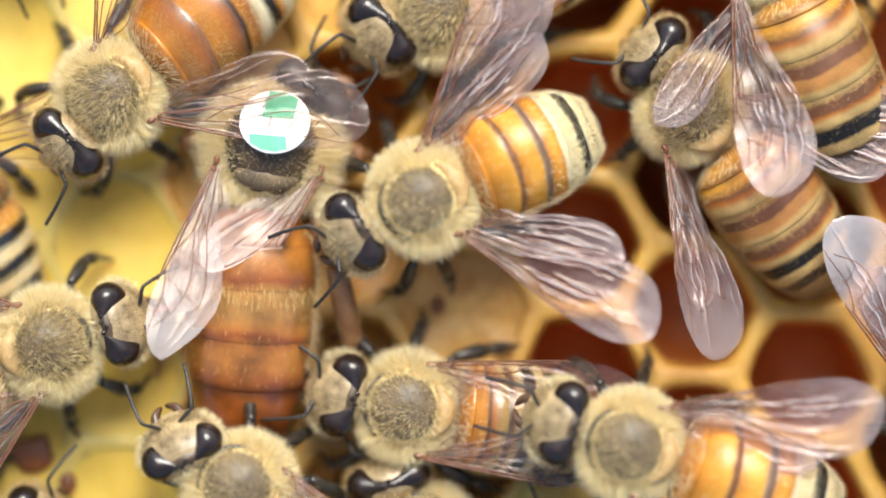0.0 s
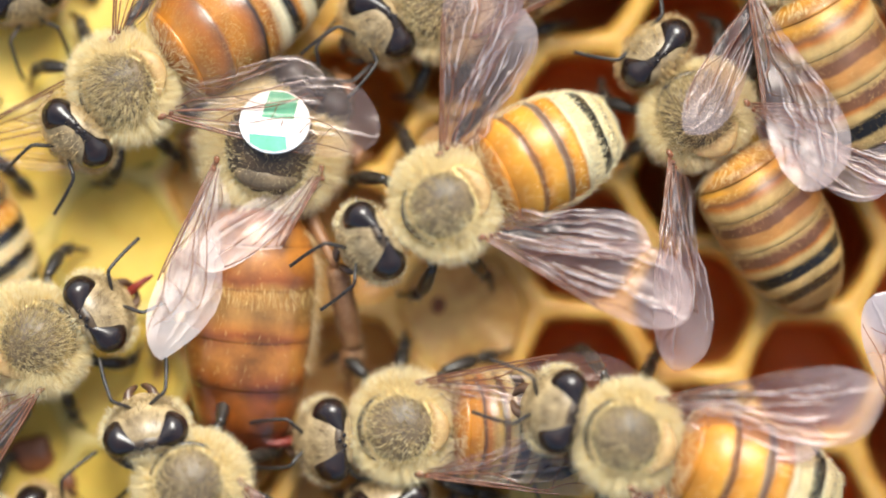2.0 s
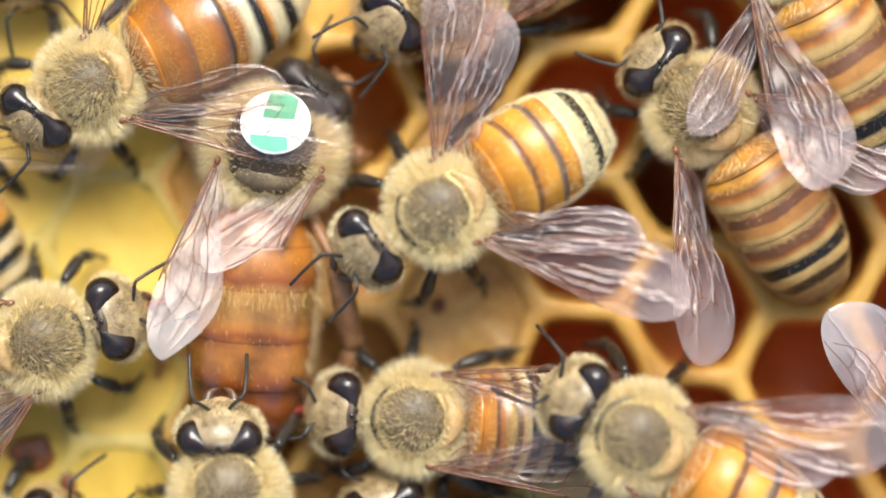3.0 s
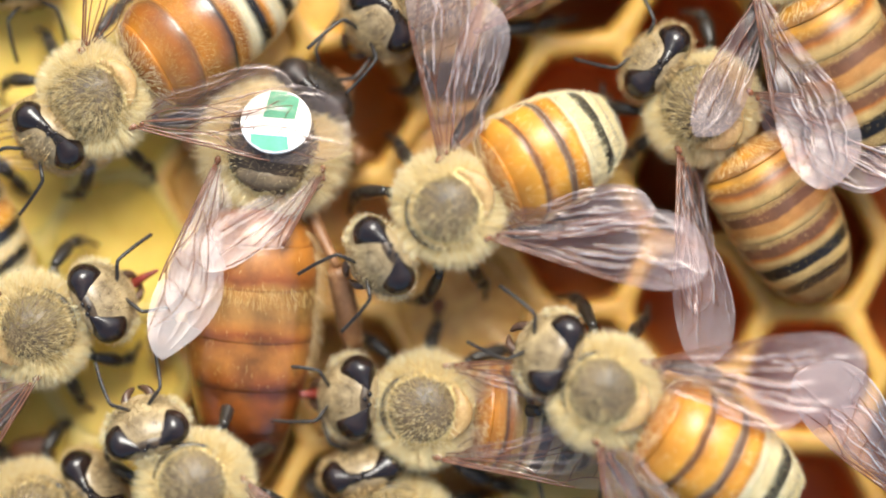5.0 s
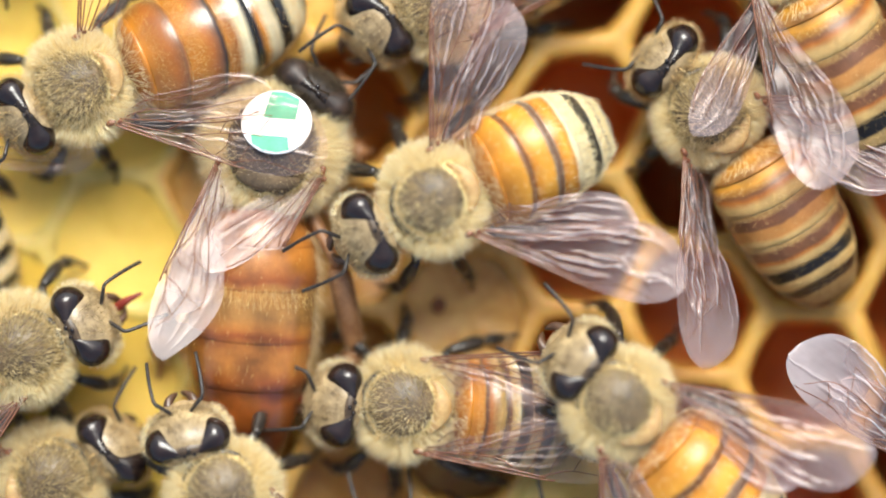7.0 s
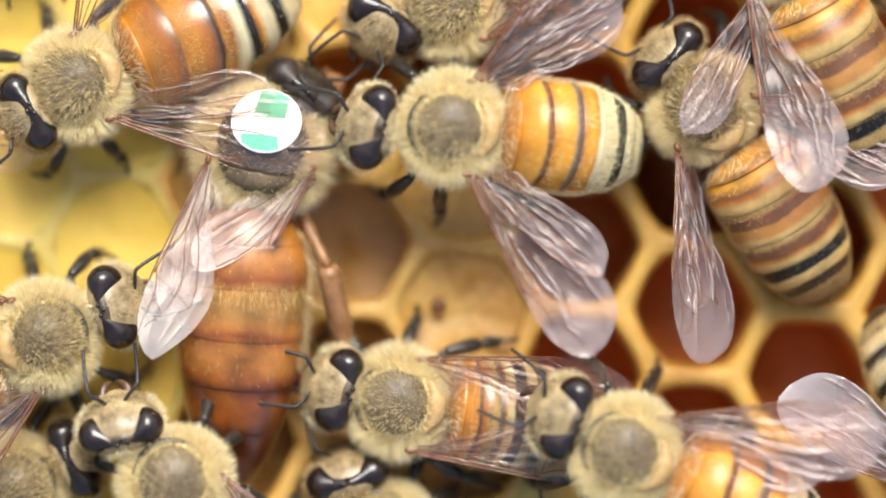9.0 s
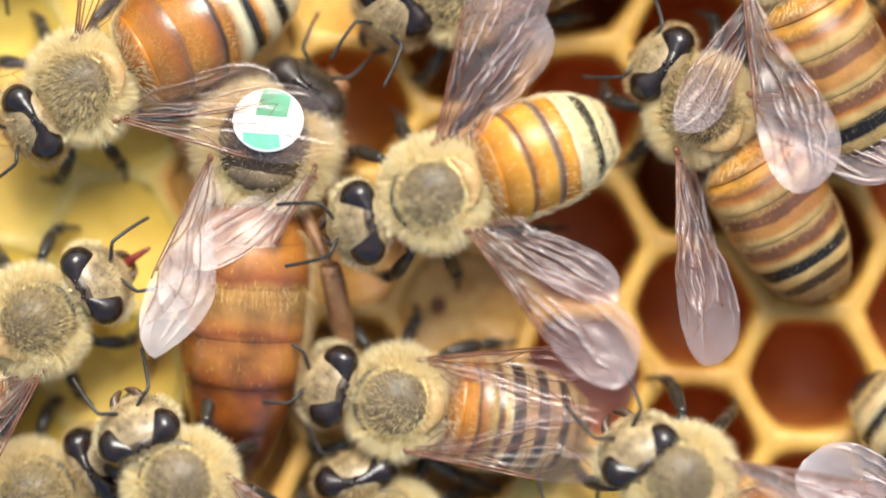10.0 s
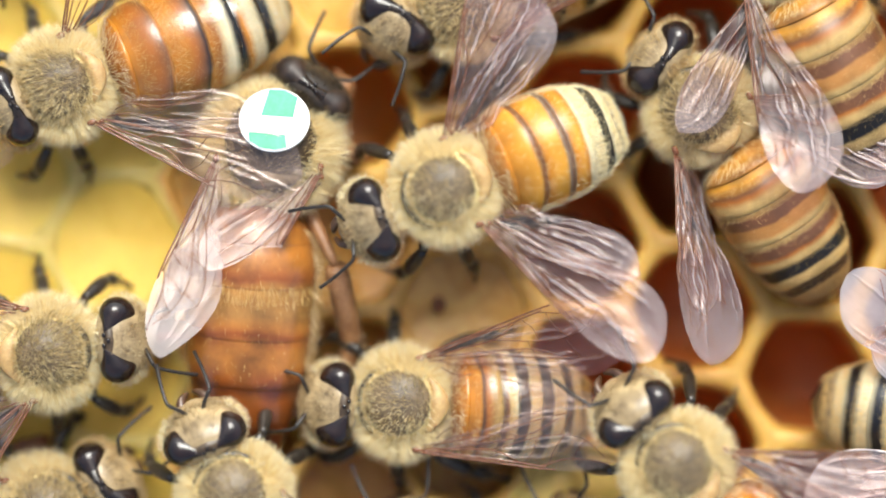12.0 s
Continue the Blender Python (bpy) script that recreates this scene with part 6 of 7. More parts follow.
    walk(b["bee"], [
        (0, pose(-1.44 * MM, -6.32 * MM, -0.2 * MM, 0, 0, 173)), (0.5, pose(-1.55 * MM, -6.28 * MM, -0.2 * MM, 0, 0, 174)),
        (1, pose(-1.62 * MM, -6.44 * MM, -0.2 * MM, 0, 0, 174)), (1.5, pose(-1.49 * MM, -6.39 * MM, -0.2 * MM, 0, 0, 176)),
        (2, pose(-1.62 * MM, -7.11 * MM, -0.2 * MM, 0, 0, 180)), (2.5, pose(-1.67 * MM, -7.4 * MM, -0.2 * MM, 0, 0, 182)),
        (3, pose(-1.1 * MM, -6.77 * MM, -0.2 * MM, 0, 0, 177)), (5, pose(-0.72 * MM, -6.39 * MM, -0.2 * MM, 0, 0, 174)),
        (5.5, pose(-0.99 * MM, -6.39 * MM, -0.2 * MM, 0, 0, 176)), (6, pose(-1.55 * MM, -6.68 * MM, -0.2 * MM, 0, 0, 180)),
        (6.5, pose(-1.4 * MM, -6.46 * MM, -0.2 * MM, 0, 0, 178)), (7, pose(-1.55 * MM, -6.17 * MM, -0.2 * MM, 0, 0, 176)),
        (9, pose(-1.78 * MM, -6.1 * MM, -0.2 * MM, 0, 0, 173)), (9.5, pose(-1.78 * MM, -6.05 * MM, -0.2 * MM, 0, 0, 170)),
        (10, pose(-1.82 * MM, -6.1 * MM, -0.2 * MM, 0, 0, 172)), (10.5, pose(-1.89 * MM, -6.17 * MM, -0.2 * MM, 0, 0, 175)),
        (11, pose(-1.71 * MM, -6.28 * MM, -0.2 * MM, 0, 0, 179)), (11.5, pose(-1.94 * MM, -6.14 * MM, -0.2 * MM, 0, 0, 177)),
        (12, pose(-1.67 * MM, -6.12 * MM, -0.2 * MM, 0, 0, 178)),
    ])
    walk(b["head"], [
        (0, pose(2.77 * MM, -0.22 * MM, 2.6 * MM, 0, -34, -7)), (0.5, pose(2.78 * MM, -0.14 * MM, 2.6 * MM, 0, -34, -6)),
        (1, pose(2.84 * MM, -0.06 * MM, 2.6 * MM, 0, -34, -6)), (1.5, pose(2.99 * MM, 0.13 * MM, 2.6 * MM, 0, -34, -2)),
        (2, pose(3.04 * MM, 0.5 * MM, 2.6 * MM, 0, -34, 3)), (2.5, pose(3.09 * MM, 0.22 * MM, 2.6 * MM, 0, -34, 2)),
        (3, pose(3.1 * MM, -0.06 * MM, 2.6 * MM, 0, -34, -1)), (5, pose(2.98 * MM, -0.19 * MM, 2.6 * MM, 0, -34, 2)),
        (5.5, pose(3.1 * MM, 0.14 * MM, 2.6 * MM, 0, -34, 0)), (6, pose(3.1 * MM, 0.15 * MM, 2.6 * MM, 0, -34, 0)),
        (6.5, pose(2.91 * MM, 0.08 * MM, 2.6 * MM, 0, -34, 2)), (7, pose(2.7 * MM, 0.19 * MM, 2.6 * MM, 0, -34, -4)),
        (9, pose(2.61 * MM, -0.24 * MM, 2.6 * MM, 0, -34, -9)), (9.5, pose(2.75 * MM, -0.49 * MM, 2.6 * MM, 0, -34, -8)),
        (10, pose(2.81 * MM, -0.32 * MM, 2.6 * MM, 0, -34, -8)), (10.5, pose(2.85 * MM, 0.02 * MM, 2.6 * MM, 0, -34, -7)),
        (11, pose(2.95 * MM, 0.1 * MM, 2.6 * MM, 0, -34, -1)), (11.5, pose(2.95 * MM, 0.18 * MM, 2.6 * MM, 0, -34, -1)),
        (12, pose(2.81 * MM, 0.15 * MM, 2.6 * MM, 0, -34, -2)),
    ])
    flap(b, "left", (
        (0, 179), (0.5, 178), (1, 178), (1.5, 178), (2, 176), (2.5, 174), (3, 175),
        (5, 178), (5.5, 178), (6, 176), (6.5, 176), (7, 176), (9, 179), (9.5, 182),
        (10, 180), (10.5, 179), (11, 175), (11.5, 179), (12, 178),
    ))
    flap(b, "right", (
        (0, -175), (0.5, -176), (1, -175), (1.5, -174), (2, -172), (2.5, -172), (3, -177),
        (5, -174), (5.5, -174), (6, -174), (6.5, -176), (7, -176), (9, -176), (9.5, -174),
        (10, -170), (10.5, -169), (11, -164), (11.5, -162), (12, -159),
    ))
    b = BEES["I"]
    walk(b["bee"], [
        (0, pose(7.32 * MM, -7.72 * MM, 3.2 * MM, 0, 0, 161.91)), (0.5, pose(6.66 * MM, -7.67 * MM, 3.2 * MM, 0, 0, 164.17)),
        (1, pose(7.05 * MM, -7.94 * MM, 3.2 * MM, 0, 0, 163.43)), (1.5, pose(7.54 * MM, -8.27 * MM, 3.2 * MM, 0, 0, 164.84)),
        (2, pose(7.25 * MM, -7.39 * MM, 3.2 * MM, 0, 0, 162.31)), (2.5, pose(6.21 * MM, -6.5 * MM, 3.2 * MM, 0, 0, 154.36)),
        (3, pose(7.65 * MM, -7.39 * MM, 3.2 * MM, 0, 0, 148.15)), (5, pose(6.32 * MM, -5.62 * MM, 3.2 * MM, 0, 0, 149.23)),
        (5.5, pose(6.66 * MM, -5.62 * MM, 3.2 * MM, 0, 0, 150.73)), (6, pose(6.28 * MM, -6.17 * MM, 3.2 * MM, 0, 0, 152.49)),
        (6.5, pose(7.32 * MM, -6.61 * MM, 3.2 * MM, 0, 0, 135.82)), (7, pose(6.88 * MM, -6.06 * MM, 3.2 * MM, 0, 0, 136.47)),
        (9, pose(7.14 * MM, -7.94 * MM, 3.2 * MM, 0, 0, 154.19)), (9.5, pose(7.32 * MM, -7.83 * MM, 3.2 * MM, 0, 0, 156.25)),
        (10, pose(9.31 * MM, -9.05 * MM, 3.2 * MM, 0, 0, 135.06)), (10.5, pose(10.08 * MM, -8.49 * MM, 3.2 * MM, 0, 0, 107.12)),
        (11, pose(10.57 * MM, -7.61 * MM, 3.2 * MM, 0, 0, 109.1)), (11.5, pose(9.53 * MM, -8.27 * MM, 3.2 * MM, 0, 0, 123.07)),
        (12, pose(9.2 * MM, -8.49 * MM, 3.2 * MM, 0, 0, 129.71)),
    ])
    walk(b["head"], [
        (0, pose(3.01 * MM, -0.06 * MM, 2.6 * MM, 0, -36, 1.09)), (0.5, pose(2.78 * MM, -0.04 * MM, 2.6 * MM, 0, -36, 0.83)),
        (1, pose(3.09 * MM, -0.03 * MM, 2.6 * MM, 0, -36, 0.57)), (1.5, pose(3.05 * MM, -0.22 * MM, 2.6 * MM, 0, -36, 4.16)),
        (2, pose(3.04 * MM, -0.2 * MM, 2.6 * MM, 0, -36, 3.69)), (2.5, pose(2.78 * MM, -0.32 * MM, 2.6 * MM, 0, -36, 6.64)),
        (3, pose(2.97 * MM, 0.01 * MM, 2.6 * MM, 0, -36, -0.15)), (5, pose(2.64 * MM, -0.27 * MM, 2.6 * MM, 0, -36, 5.77)),
        (5.5, pose(2.6 * MM, -0.1 * MM, 2.6 * MM, 0, -36, 2.27)), (6, pose(2.61 * MM, -0.11 * MM, 2.6 * MM, 0, -36, 2.51)),
        (6.5, pose(3.05 * MM, 0.04 * MM, 2.6 * MM, 0, -36, -0.82)), (7, pose(2.36 * MM, -0.19 * MM, 2.6 * MM, 0, -36, 4.53)),
        (9, pose(2.9 * MM, -0.19 * MM, 2.6 * MM, 0, -36, 3.81)), (9.5, pose(2.84 * MM, 0.16 * MM, 2.6 * MM, 0, -36, -3.25)),
        (10, pose(2.06 * MM, 0.4 * MM, 2.6 * MM, 0, -36, -11.06)), (10.5, pose(2.69 * MM, -0.04 * MM, 2.6 * MM, 0, -36, 0.88)),
        (11, pose(2.64 * MM, 0.1 * MM, 2.6 * MM, 0, -36, -2.1)), (11.5, pose(2.92 * MM, -0.1 * MM, 2.6 * MM, 0, -36, 1.93)),
        (12, pose(2.89 * MM, -0.01 * MM, 2.6 * MM, 0, -36, 0.29)),
    ])
    flap(b, "left", (
        (0, 123.09), (0.5, 120.83), (1, 121.57), (1.5, 120.16), (2, 122.69), (2.5, 125.64), (3, 131.85),
        (5, 132.77), (5.5, 131.27), (6, 129.51), (6.5, 139.18), (7, 138.53), (9, 127.81), (9.5, 123.75),
        (10, 129.94), (10.5, 142.88), (11, 138.9), (11.5, 141.93), (12, 138.29),
    ))
    flap(b, "right", (
        (0, -153.91), (0.5, -156.17), (1, -154.43), (1.5, -154.84), (2, -153.31), (2.5, -142.36), (3, -146.15),
        (5, -141.23), (5.5, -141.73), (6, -146.49), (6.5, -145.82), (7, -148.47), (9, -150.19), (9.5, -154.25),
        (10, -147.06), (10.5, -135.12), (11, -141.1), (11.5, -133.07), (12, -133.71),
    ))
    b = BEES["J"]
    walk(b["bee"], [
        (0, pose(-20.83 * MM, 4.31 * MM, -0.6 * MM, 0, 0, 118)), (0.5, pose(-20.65 * MM, 4.31 * MM, -0.6 * MM, 0, 0, 118)),
        (1, pose(-20.52 * MM, 4.31 * MM, -0.6 * MM, 0, 0, 118)), (1.5, pose(-20.34 * MM, 4.31 * MM, -0.6 * MM, 0, 0, 118)),
        (2, pose(-20.95 * MM, 4.31 * MM, -0.6 * MM, 0, 0, 118)), (2.5, pose(-21.29 * MM, 4.31 * MM, -0.6 * MM, 0, 0, 118)),
        (3, pose(-21.33 * MM, 4.31 * MM, -0.6 * MM, 0, 0, 118)), (5, pose(-21.11 * MM, 4.31 * MM, -0.6 * MM, 0, 0, 118)),
        (5.5, pose(-20.97 * MM, 4.31 * MM, -0.6 * MM, 0, 0, 118)), (6, pose(-20.74 * MM, 4.31 * MM, -0.6 * MM, 0, 0, 118)),
        (6.5, pose(-21.51 * MM, 4.31 * MM, -0.6 * MM, 0, 0, 118)), (7, pose(-21.78 * MM, 4.31 * MM, -0.6 * MM, 0, 0, 118)),
        (9, pose(-24.22 * MM, 4.31 * MM, -0.6 * MM, 0, 0, 118)), (9.5, pose(-24.44 * MM, 4.31 * MM, -0.6 * MM, 0, 0, 118)),
        (10, pose(-24.67 * MM, 4.31 * MM, -0.6 * MM, 0, 0, 118)), (10.5, pose(-24.89 * MM, 4.31 * MM, -0.6 * MM, 0, 0, 118)),
        (11, pose(-25.12 * MM, 4.31 * MM, -0.6 * MM, 0, 0, 118)), (11.5, pose(-25.12 * MM, 4.31 * MM, -0.6 * MM, 0, 0, 118)),
        (12, pose(-25.12 * MM, 4.31 * MM, -0.6 * MM, 0, 0, 118)),
    ])
    walk(b["head"], [
        (0, pose(2.48 * MM, 0.25 * MM, 2.6 * MM, 0, -10, 0)), (0.5, pose(2.48 * MM, 0.25 * MM, 2.6 * MM, 0, -10, 0)),
        (1, pose(2.48 * MM, 0.25 * MM, 2.6 * MM, 0, -10, 0)), (1.5, pose(2.48 * MM, 0.25 * MM, 2.6 * MM, 0, -10, 0)),
        (2, pose(2.48 * MM, 0.25 * MM, 2.6 * MM, 0, -10, 0)), (2.5, pose(2.48 * MM, 0.25 * MM, 2.6 * MM, 0, -10, 0)),
        (3, pose(2.48 * MM, 0.25 * MM, 2.6 * MM, 0, -10, 0)), (5, pose(2.48 * MM, 0.25 * MM, 2.6 * MM, 0, -10, 0)),
        (5.5, pose(2.48 * MM, 0.25 * MM, 2.6 * MM, 0, -10, 0)), (6, pose(2.48 * MM, 0.25 * MM, 2.6 * MM, 0, -10, 0)),
        (6.5, pose(2.48 * MM, 0.25 * MM, 2.6 * MM, 0, -10, 0)), (7, pose(2.48 * MM, 0.25 * MM, 2.6 * MM, 0, -10, 0)),
        (9, pose(2.48 * MM, 0.25 * MM, 2.6 * MM, 0, -10, 0)), (9.5, pose(2.48 * MM, 0.25 * MM, 2.6 * MM, 0, -10, 0)),
        (10, pose(2.48 * MM, 0.25 * MM, 2.6 * MM, 0, -10, 0)), (10.5, pose(2.48 * MM, 0.25 * MM, 2.6 * MM, 0, -10, 0)),
        (11, pose(2.48 * MM, 0.25 * MM, 2.6 * MM, 0, -10, 0)), (11.5, pose(2.48 * MM, 0.25 * MM, 2.6 * MM, 0, -10, 0)),
        (12, pose(2.48 * MM, 0.25 * MM, 2.6 * MM, 0, -10, 0)),
    ])
    walk(b["abdomen"], [(t, b["waist"] @ pose(0, 0, 0, 0, 0, 0)) for t in (0.0, 12.0)])
    flap(b, "left", (
        (0, 142), (0.5, 142), (1, 142), (1.5, 142), (2, 142), (2.5, 142), (3, 142),
        (5, 142), (5.5, 142), (6, 142), (6.5, 142), (7, 142), (9, 142), (9.5, 142),
        (10, 142), (10.5, 142), (11, 142), (11.5, 142), (12, 142),
    ))
    flap(b, "right", (
        (0, -93), (0.5, -93), (1, -93), (1.5, -93), (2, -93), (2.5, -93), (3, -93),
        (5, -93), (5.5, -93), (6, -93), (6.5, -93), (7, -93), (9, -93), (9.5, -93),
        (10, -93), (10.5, -93), (11, -93), (11.5, -93), (12, -93),
    ))
    b = BEES["K"]
    walk(b["bee"], [
        (0, pose(-0.88 * MM, -11.43 * MM, -0.9 * MM, 0, 0, 112.53)), (0.5, pose(-1.11 * MM, -11.61 * MM, -0.9 * MM, 0, 0, 112.53)),
        (1, pose(-1.45 * MM, -11.65 * MM, -0.9 * MM, 0, 0, 112.53)), (1.5, pose(-1.56 * MM, -11.38 * MM, -0.9 * MM, 0, 0, 112.53)),
        (2, pose(-0.88 * MM, -12.28 * MM, -0.9 * MM, 0, 0, 112.53)), (2.5, pose(-0.88 * MM, -12.62 * MM, -0.9 * MM, 0, 0, 112.53)),
        (3, pose(-1.11 * MM, -12.28 * MM, -0.9 * MM, 0, 0, 112.53)), (5, pose(-1.9 * MM, -11.11 * MM, -0.9 * MM, 0, 0, 112.53)),
        (5.5, pose(-2.35 * MM, -11.27 * MM, -0.9 * MM, 0, 0, 112.53)), (6, pose(-1.83 * MM, -12.06 * MM, -0.9 * MM, 0, 0, 112.53)),
        (6.5, pose(-0.88 * MM, -13.87 * MM, -0.9 * MM, 0, 0, 112.53)), (7, pose(-0.65 * MM, -13.87 * MM, -0.9 * MM, 0, 0, 112.53)),
        (9, pose(-2.51 * MM, -11.34 * MM, -0.9 * MM, 0, 0, 112.53)), (9.5, pose(-2.28 * MM, -11.34 * MM, -0.9 * MM, 0, 0, 112.53)),
        (10, pose(-2.19 * MM, -11.29 * MM, -0.9 * MM, 0, 0, 112.53)), (10.5, pose(-1.11 * MM, -12.51 * MM, -0.9 * MM, 0, 0, 112.53)),
        (11, pose(-0.54 * MM, -12.17 * MM, -0.9 * MM, 0, 0, 112.53)), (11.5, pose(-0.2 * MM, -13.19 * MM, -0.9 * MM, 0, 0, 112.53)),
        (12, pose(-0.2 * MM, -13.41 * MM, -0.9 * MM, 0, 0, 112.53)),
    ])
    walk(b["head"], [
        (0, pose(2.56 * MM, 0.34 * MM, 2.6 * MM, 0, -14, -7.53)), (0.5, pose(2.56 * MM, 0.34 * MM, 2.6 * MM, 0, -14, -7.53)),
        (1, pose(2.56 * MM, 0.34 * MM, 2.6 * MM, 0, -14, -7.53)), (1.5, pose(2.56 * MM, 0.34 * MM, 2.6 * MM, 0, -14, -7.53)),
        (2, pose(2.56 * MM, 0.34 * MM, 2.6 * MM, 0, -14, -7.53)), (2.5, pose(2.56 * MM, 0.34 * MM, 2.6 * MM, 0, -14, -7.53)),
        (3, pose(2.56 * MM, 0.34 * MM, 2.6 * MM, 0, -14, -7.53)), (5, pose(2.56 * MM, 0.34 * MM, 2.6 * MM, 0, -14, -7.53)),
        (5.5, pose(2.56 * MM, 0.34 * MM, 2.6 * MM, 0, -14, -7.53)), (6, pose(2.56 * MM, 0.34 * MM, 2.6 * MM, 0, -14, -7.53)),
        (6.5, pose(2.56 * MM, 0.34 * MM, 2.6 * MM, 0, -14, -7.53)), (7, pose(2.56 * MM, 0.34 * MM, 2.6 * MM, 0, -14, -7.53)),
        (9, pose(2.56 * MM, 0.34 * MM, 2.6 * MM, 0, -14, -7.53)), (9.5, pose(2.56 * MM, 0.34 * MM, 2.6 * MM, 0, -14, -7.53)),
        (10, pose(2.56 * MM, 0.34 * MM, 2.6 * MM, 0, -14, -7.53)), (10.5, pose(2.56 * MM, 0.34 * MM, 2.6 * MM, 0, -14, -7.53)),
        (11, pose(2.56 * MM, 0.34 * MM, 2.6 * MM, 0, -14, -7.53)), (11.5, pose(2.56 * MM, 0.34 * MM, 2.6 * MM, 0, -14, -7.53)),
        (12, pose(2.56 * MM, 0.34 * MM, 2.6 * MM, 0, -14, -7.53)),
    ])
    flap(b, "left", (
        (0, 127.47), (0.5, 127.47), (1, 127.47), (1.5, 127.47), (2, 127.47), (2.5, 127.47), (3, 127.47),
        (5, 127.47), (5.5, 127.47), (6, 127.47), (6.5, 127.47), (7, 127.47), (9, 127.47), (9.5, 127.47),
        (10, 127.47), (10.5, 127.47), (11, 127.47), (11.5, 127.47), (12, 127.47),
    ))
    flap(b, "right", (
        (0, -132.53), (0.5, -132.53), (1, -132.53), (1.5, -132.53), (2, -132.53), (2.5, -132.53), (3, -132.53),
        (5, -132.53), (5.5, -132.53), (6, -132.53), (6.5, -132.53), (7, -132.53), (9, -132.53), (9.5, -132.53),
        (10, -132.53), (10.5, -132.53), (11, -132.53), (11.5, -132.53), (12, -132.53),
    ))
    b = BEES["L"]
    walk(b["bee"], [
        (0, pose(20.91 * MM, -7.45 * MM, 0.4 * MM, 0, 0, -94)), (0.5, pose(21.09 * MM, -8.75 * MM, 0.4 * MM, 0, 0, -94)),
        (1, pose(21.05 * MM, -10.49 * MM, 0.4 * MM, 0, 0, -96)), (1.5, pose(20.89 * MM, -11.54 * MM, 0.4 * MM, 0, 0, -98)),
        (2, pose(21.62 * MM, -10.86 * MM, 0.4 * MM, 0, 0, -98)), (2.5, pose(21.62 * MM, -10.48 * MM, 0.4 * MM, 0, 0, -98)),
        (3, pose(21.61 * MM, -10.34 * MM, 0.4 * MM, 0, 0, -88)), (5, pose(21.77 * MM, -11.41 * MM, 0.4 * MM, 0, 0, -75)),
        (5.5, pose(22.08 * MM, -10.93 * MM, 0.4 * MM, 0, 0, -73)), (6, pose(21.76 * MM, -10.9 * MM, 0.4 * MM, 0, 0, -74)),
        (6.5, pose(22.29 * MM, -9.31 * MM, 0.4 * MM, 0, 0, -70)), (7, pose(22.34 * MM, -9.46 * MM, 0.4 * MM, 0, 0, -68)),
        (9, pose(22.51 * MM, -9.87 * MM, 0.4 * MM, 0, 0, -55)), (9.5, pose(23.2 * MM, -10.73 * MM, 0.4 * MM, 0, 0, -48)),
        (10, pose(23.61 * MM, -11.16 * MM, 0.4 * MM, 0, 0, -40)), (10.5, pose(23.63 * MM, -9.09 * MM, 0.4 * MM, 0, 0, -32)),
        (11, pose(24.43 * MM, -7.45 * MM, 0.4 * MM, 0, 0, -14)), (11.5, pose(24.55 * MM, -7.1 * MM, 0.4 * MM, 0, 0, -10)),
        (12, pose(23.75 * MM, -7.37 * MM, 0.4 * MM, 0, 0, -8)),
    ])
    walk(b["head"], [
        (0, pose(1.49 * MM, 1.25 * MM, 2.6 * MM, 0, -20, 0)), (0.5, pose(1.49 * MM, 1.25 * MM, 2.6 * MM, 0, -20, 0)),
        (1, pose(1.49 * MM, 1.25 * MM, 2.6 * MM, 0, -20, 0)), (1.5, pose(1.49 * MM, 1.25 * MM, 2.6 * MM, 0, -20, 0)),
        (2, pose(1.49 * MM, 1.25 * MM, 2.6 * MM, 0, -20, 0)), (2.5, pose(1.49 * MM, 1.25 * MM, 2.6 * MM, 0, -20, 0)),
        (3, pose(1.49 * MM, 1.25 * MM, 2.6 * MM, 0, -20, 0)), (5, pose(1.49 * MM, 1.25 * MM, 2.6 * MM, 0, -20, 0)),
        (5.5, pose(1.49 * MM, 1.25 * MM, 2.6 * MM, 0, -20, 0)), (6, pose(1.49 * MM, 1.25 * MM, 2.6 * MM, 0, -20, 0)),
        (6.5, pose(1.49 * MM, 1.25 * MM, 2.6 * MM, 0, -20, 0)), (7, pose(1.49 * MM, 1.25 * MM, 2.6 * MM, 0, -20, 0)),
        (9, pose(1.49 * MM, 1.25 * MM, 2.6 * MM, 0, -20, 0)), (9.5, pose(1.49 * MM, 1.25 * MM, 2.6 * MM, 0, -20, 0)),
        (10, pose(1.49 * MM, 1.25 * MM, 2.6 * MM, 0, -20, 0)), (10.5, pose(1.65 * MM, 1.03 * MM, 2.6 * MM, 0, -20, 0)),
        (11, pose(1.89 * MM, 0.47 * MM, 2.6 * MM, 0, -20, 0)), (11.5, pose(1.92 * MM, 0.34 * MM, 2.6 * MM, 0, -20, 0)),
        (12, pose(1.93 * MM, 0.27 * MM, 2.6 * MM, 0, -20, 0)),
    ])
    flap(b, "left", (
        (0, 150), (0.5, 150), (1, 150), (1.5, 150), (2, 150), (2.5, 150), (3, 150),
        (5, 150), (5.5, 150), (6, 150), (6.5, 150), (7, 150), (9, 150), (9.5, 150),
        (10, 150), (10.5, 150), (11, 150), (11.5, 150), (12, 150),
    ))
    flap(b, "right", (
        (0, -142.78), (0.5, -142.8), (1, -142.81), (1.5, -142.81), (2, -144.99), (2.5, -144.98), (3, -142.91),
        (5, -144.26), (5.5, -144.27), (6, -144.26), (6.5, -143.15), (7, -143.19), (9, -148.97), (9.5, -151.33),
        (10, -154.8), (10.5, -149.45), (11, -154.87), (11.5, -153.77), (12, -157.57),
    ))
    b = BEES["M"]
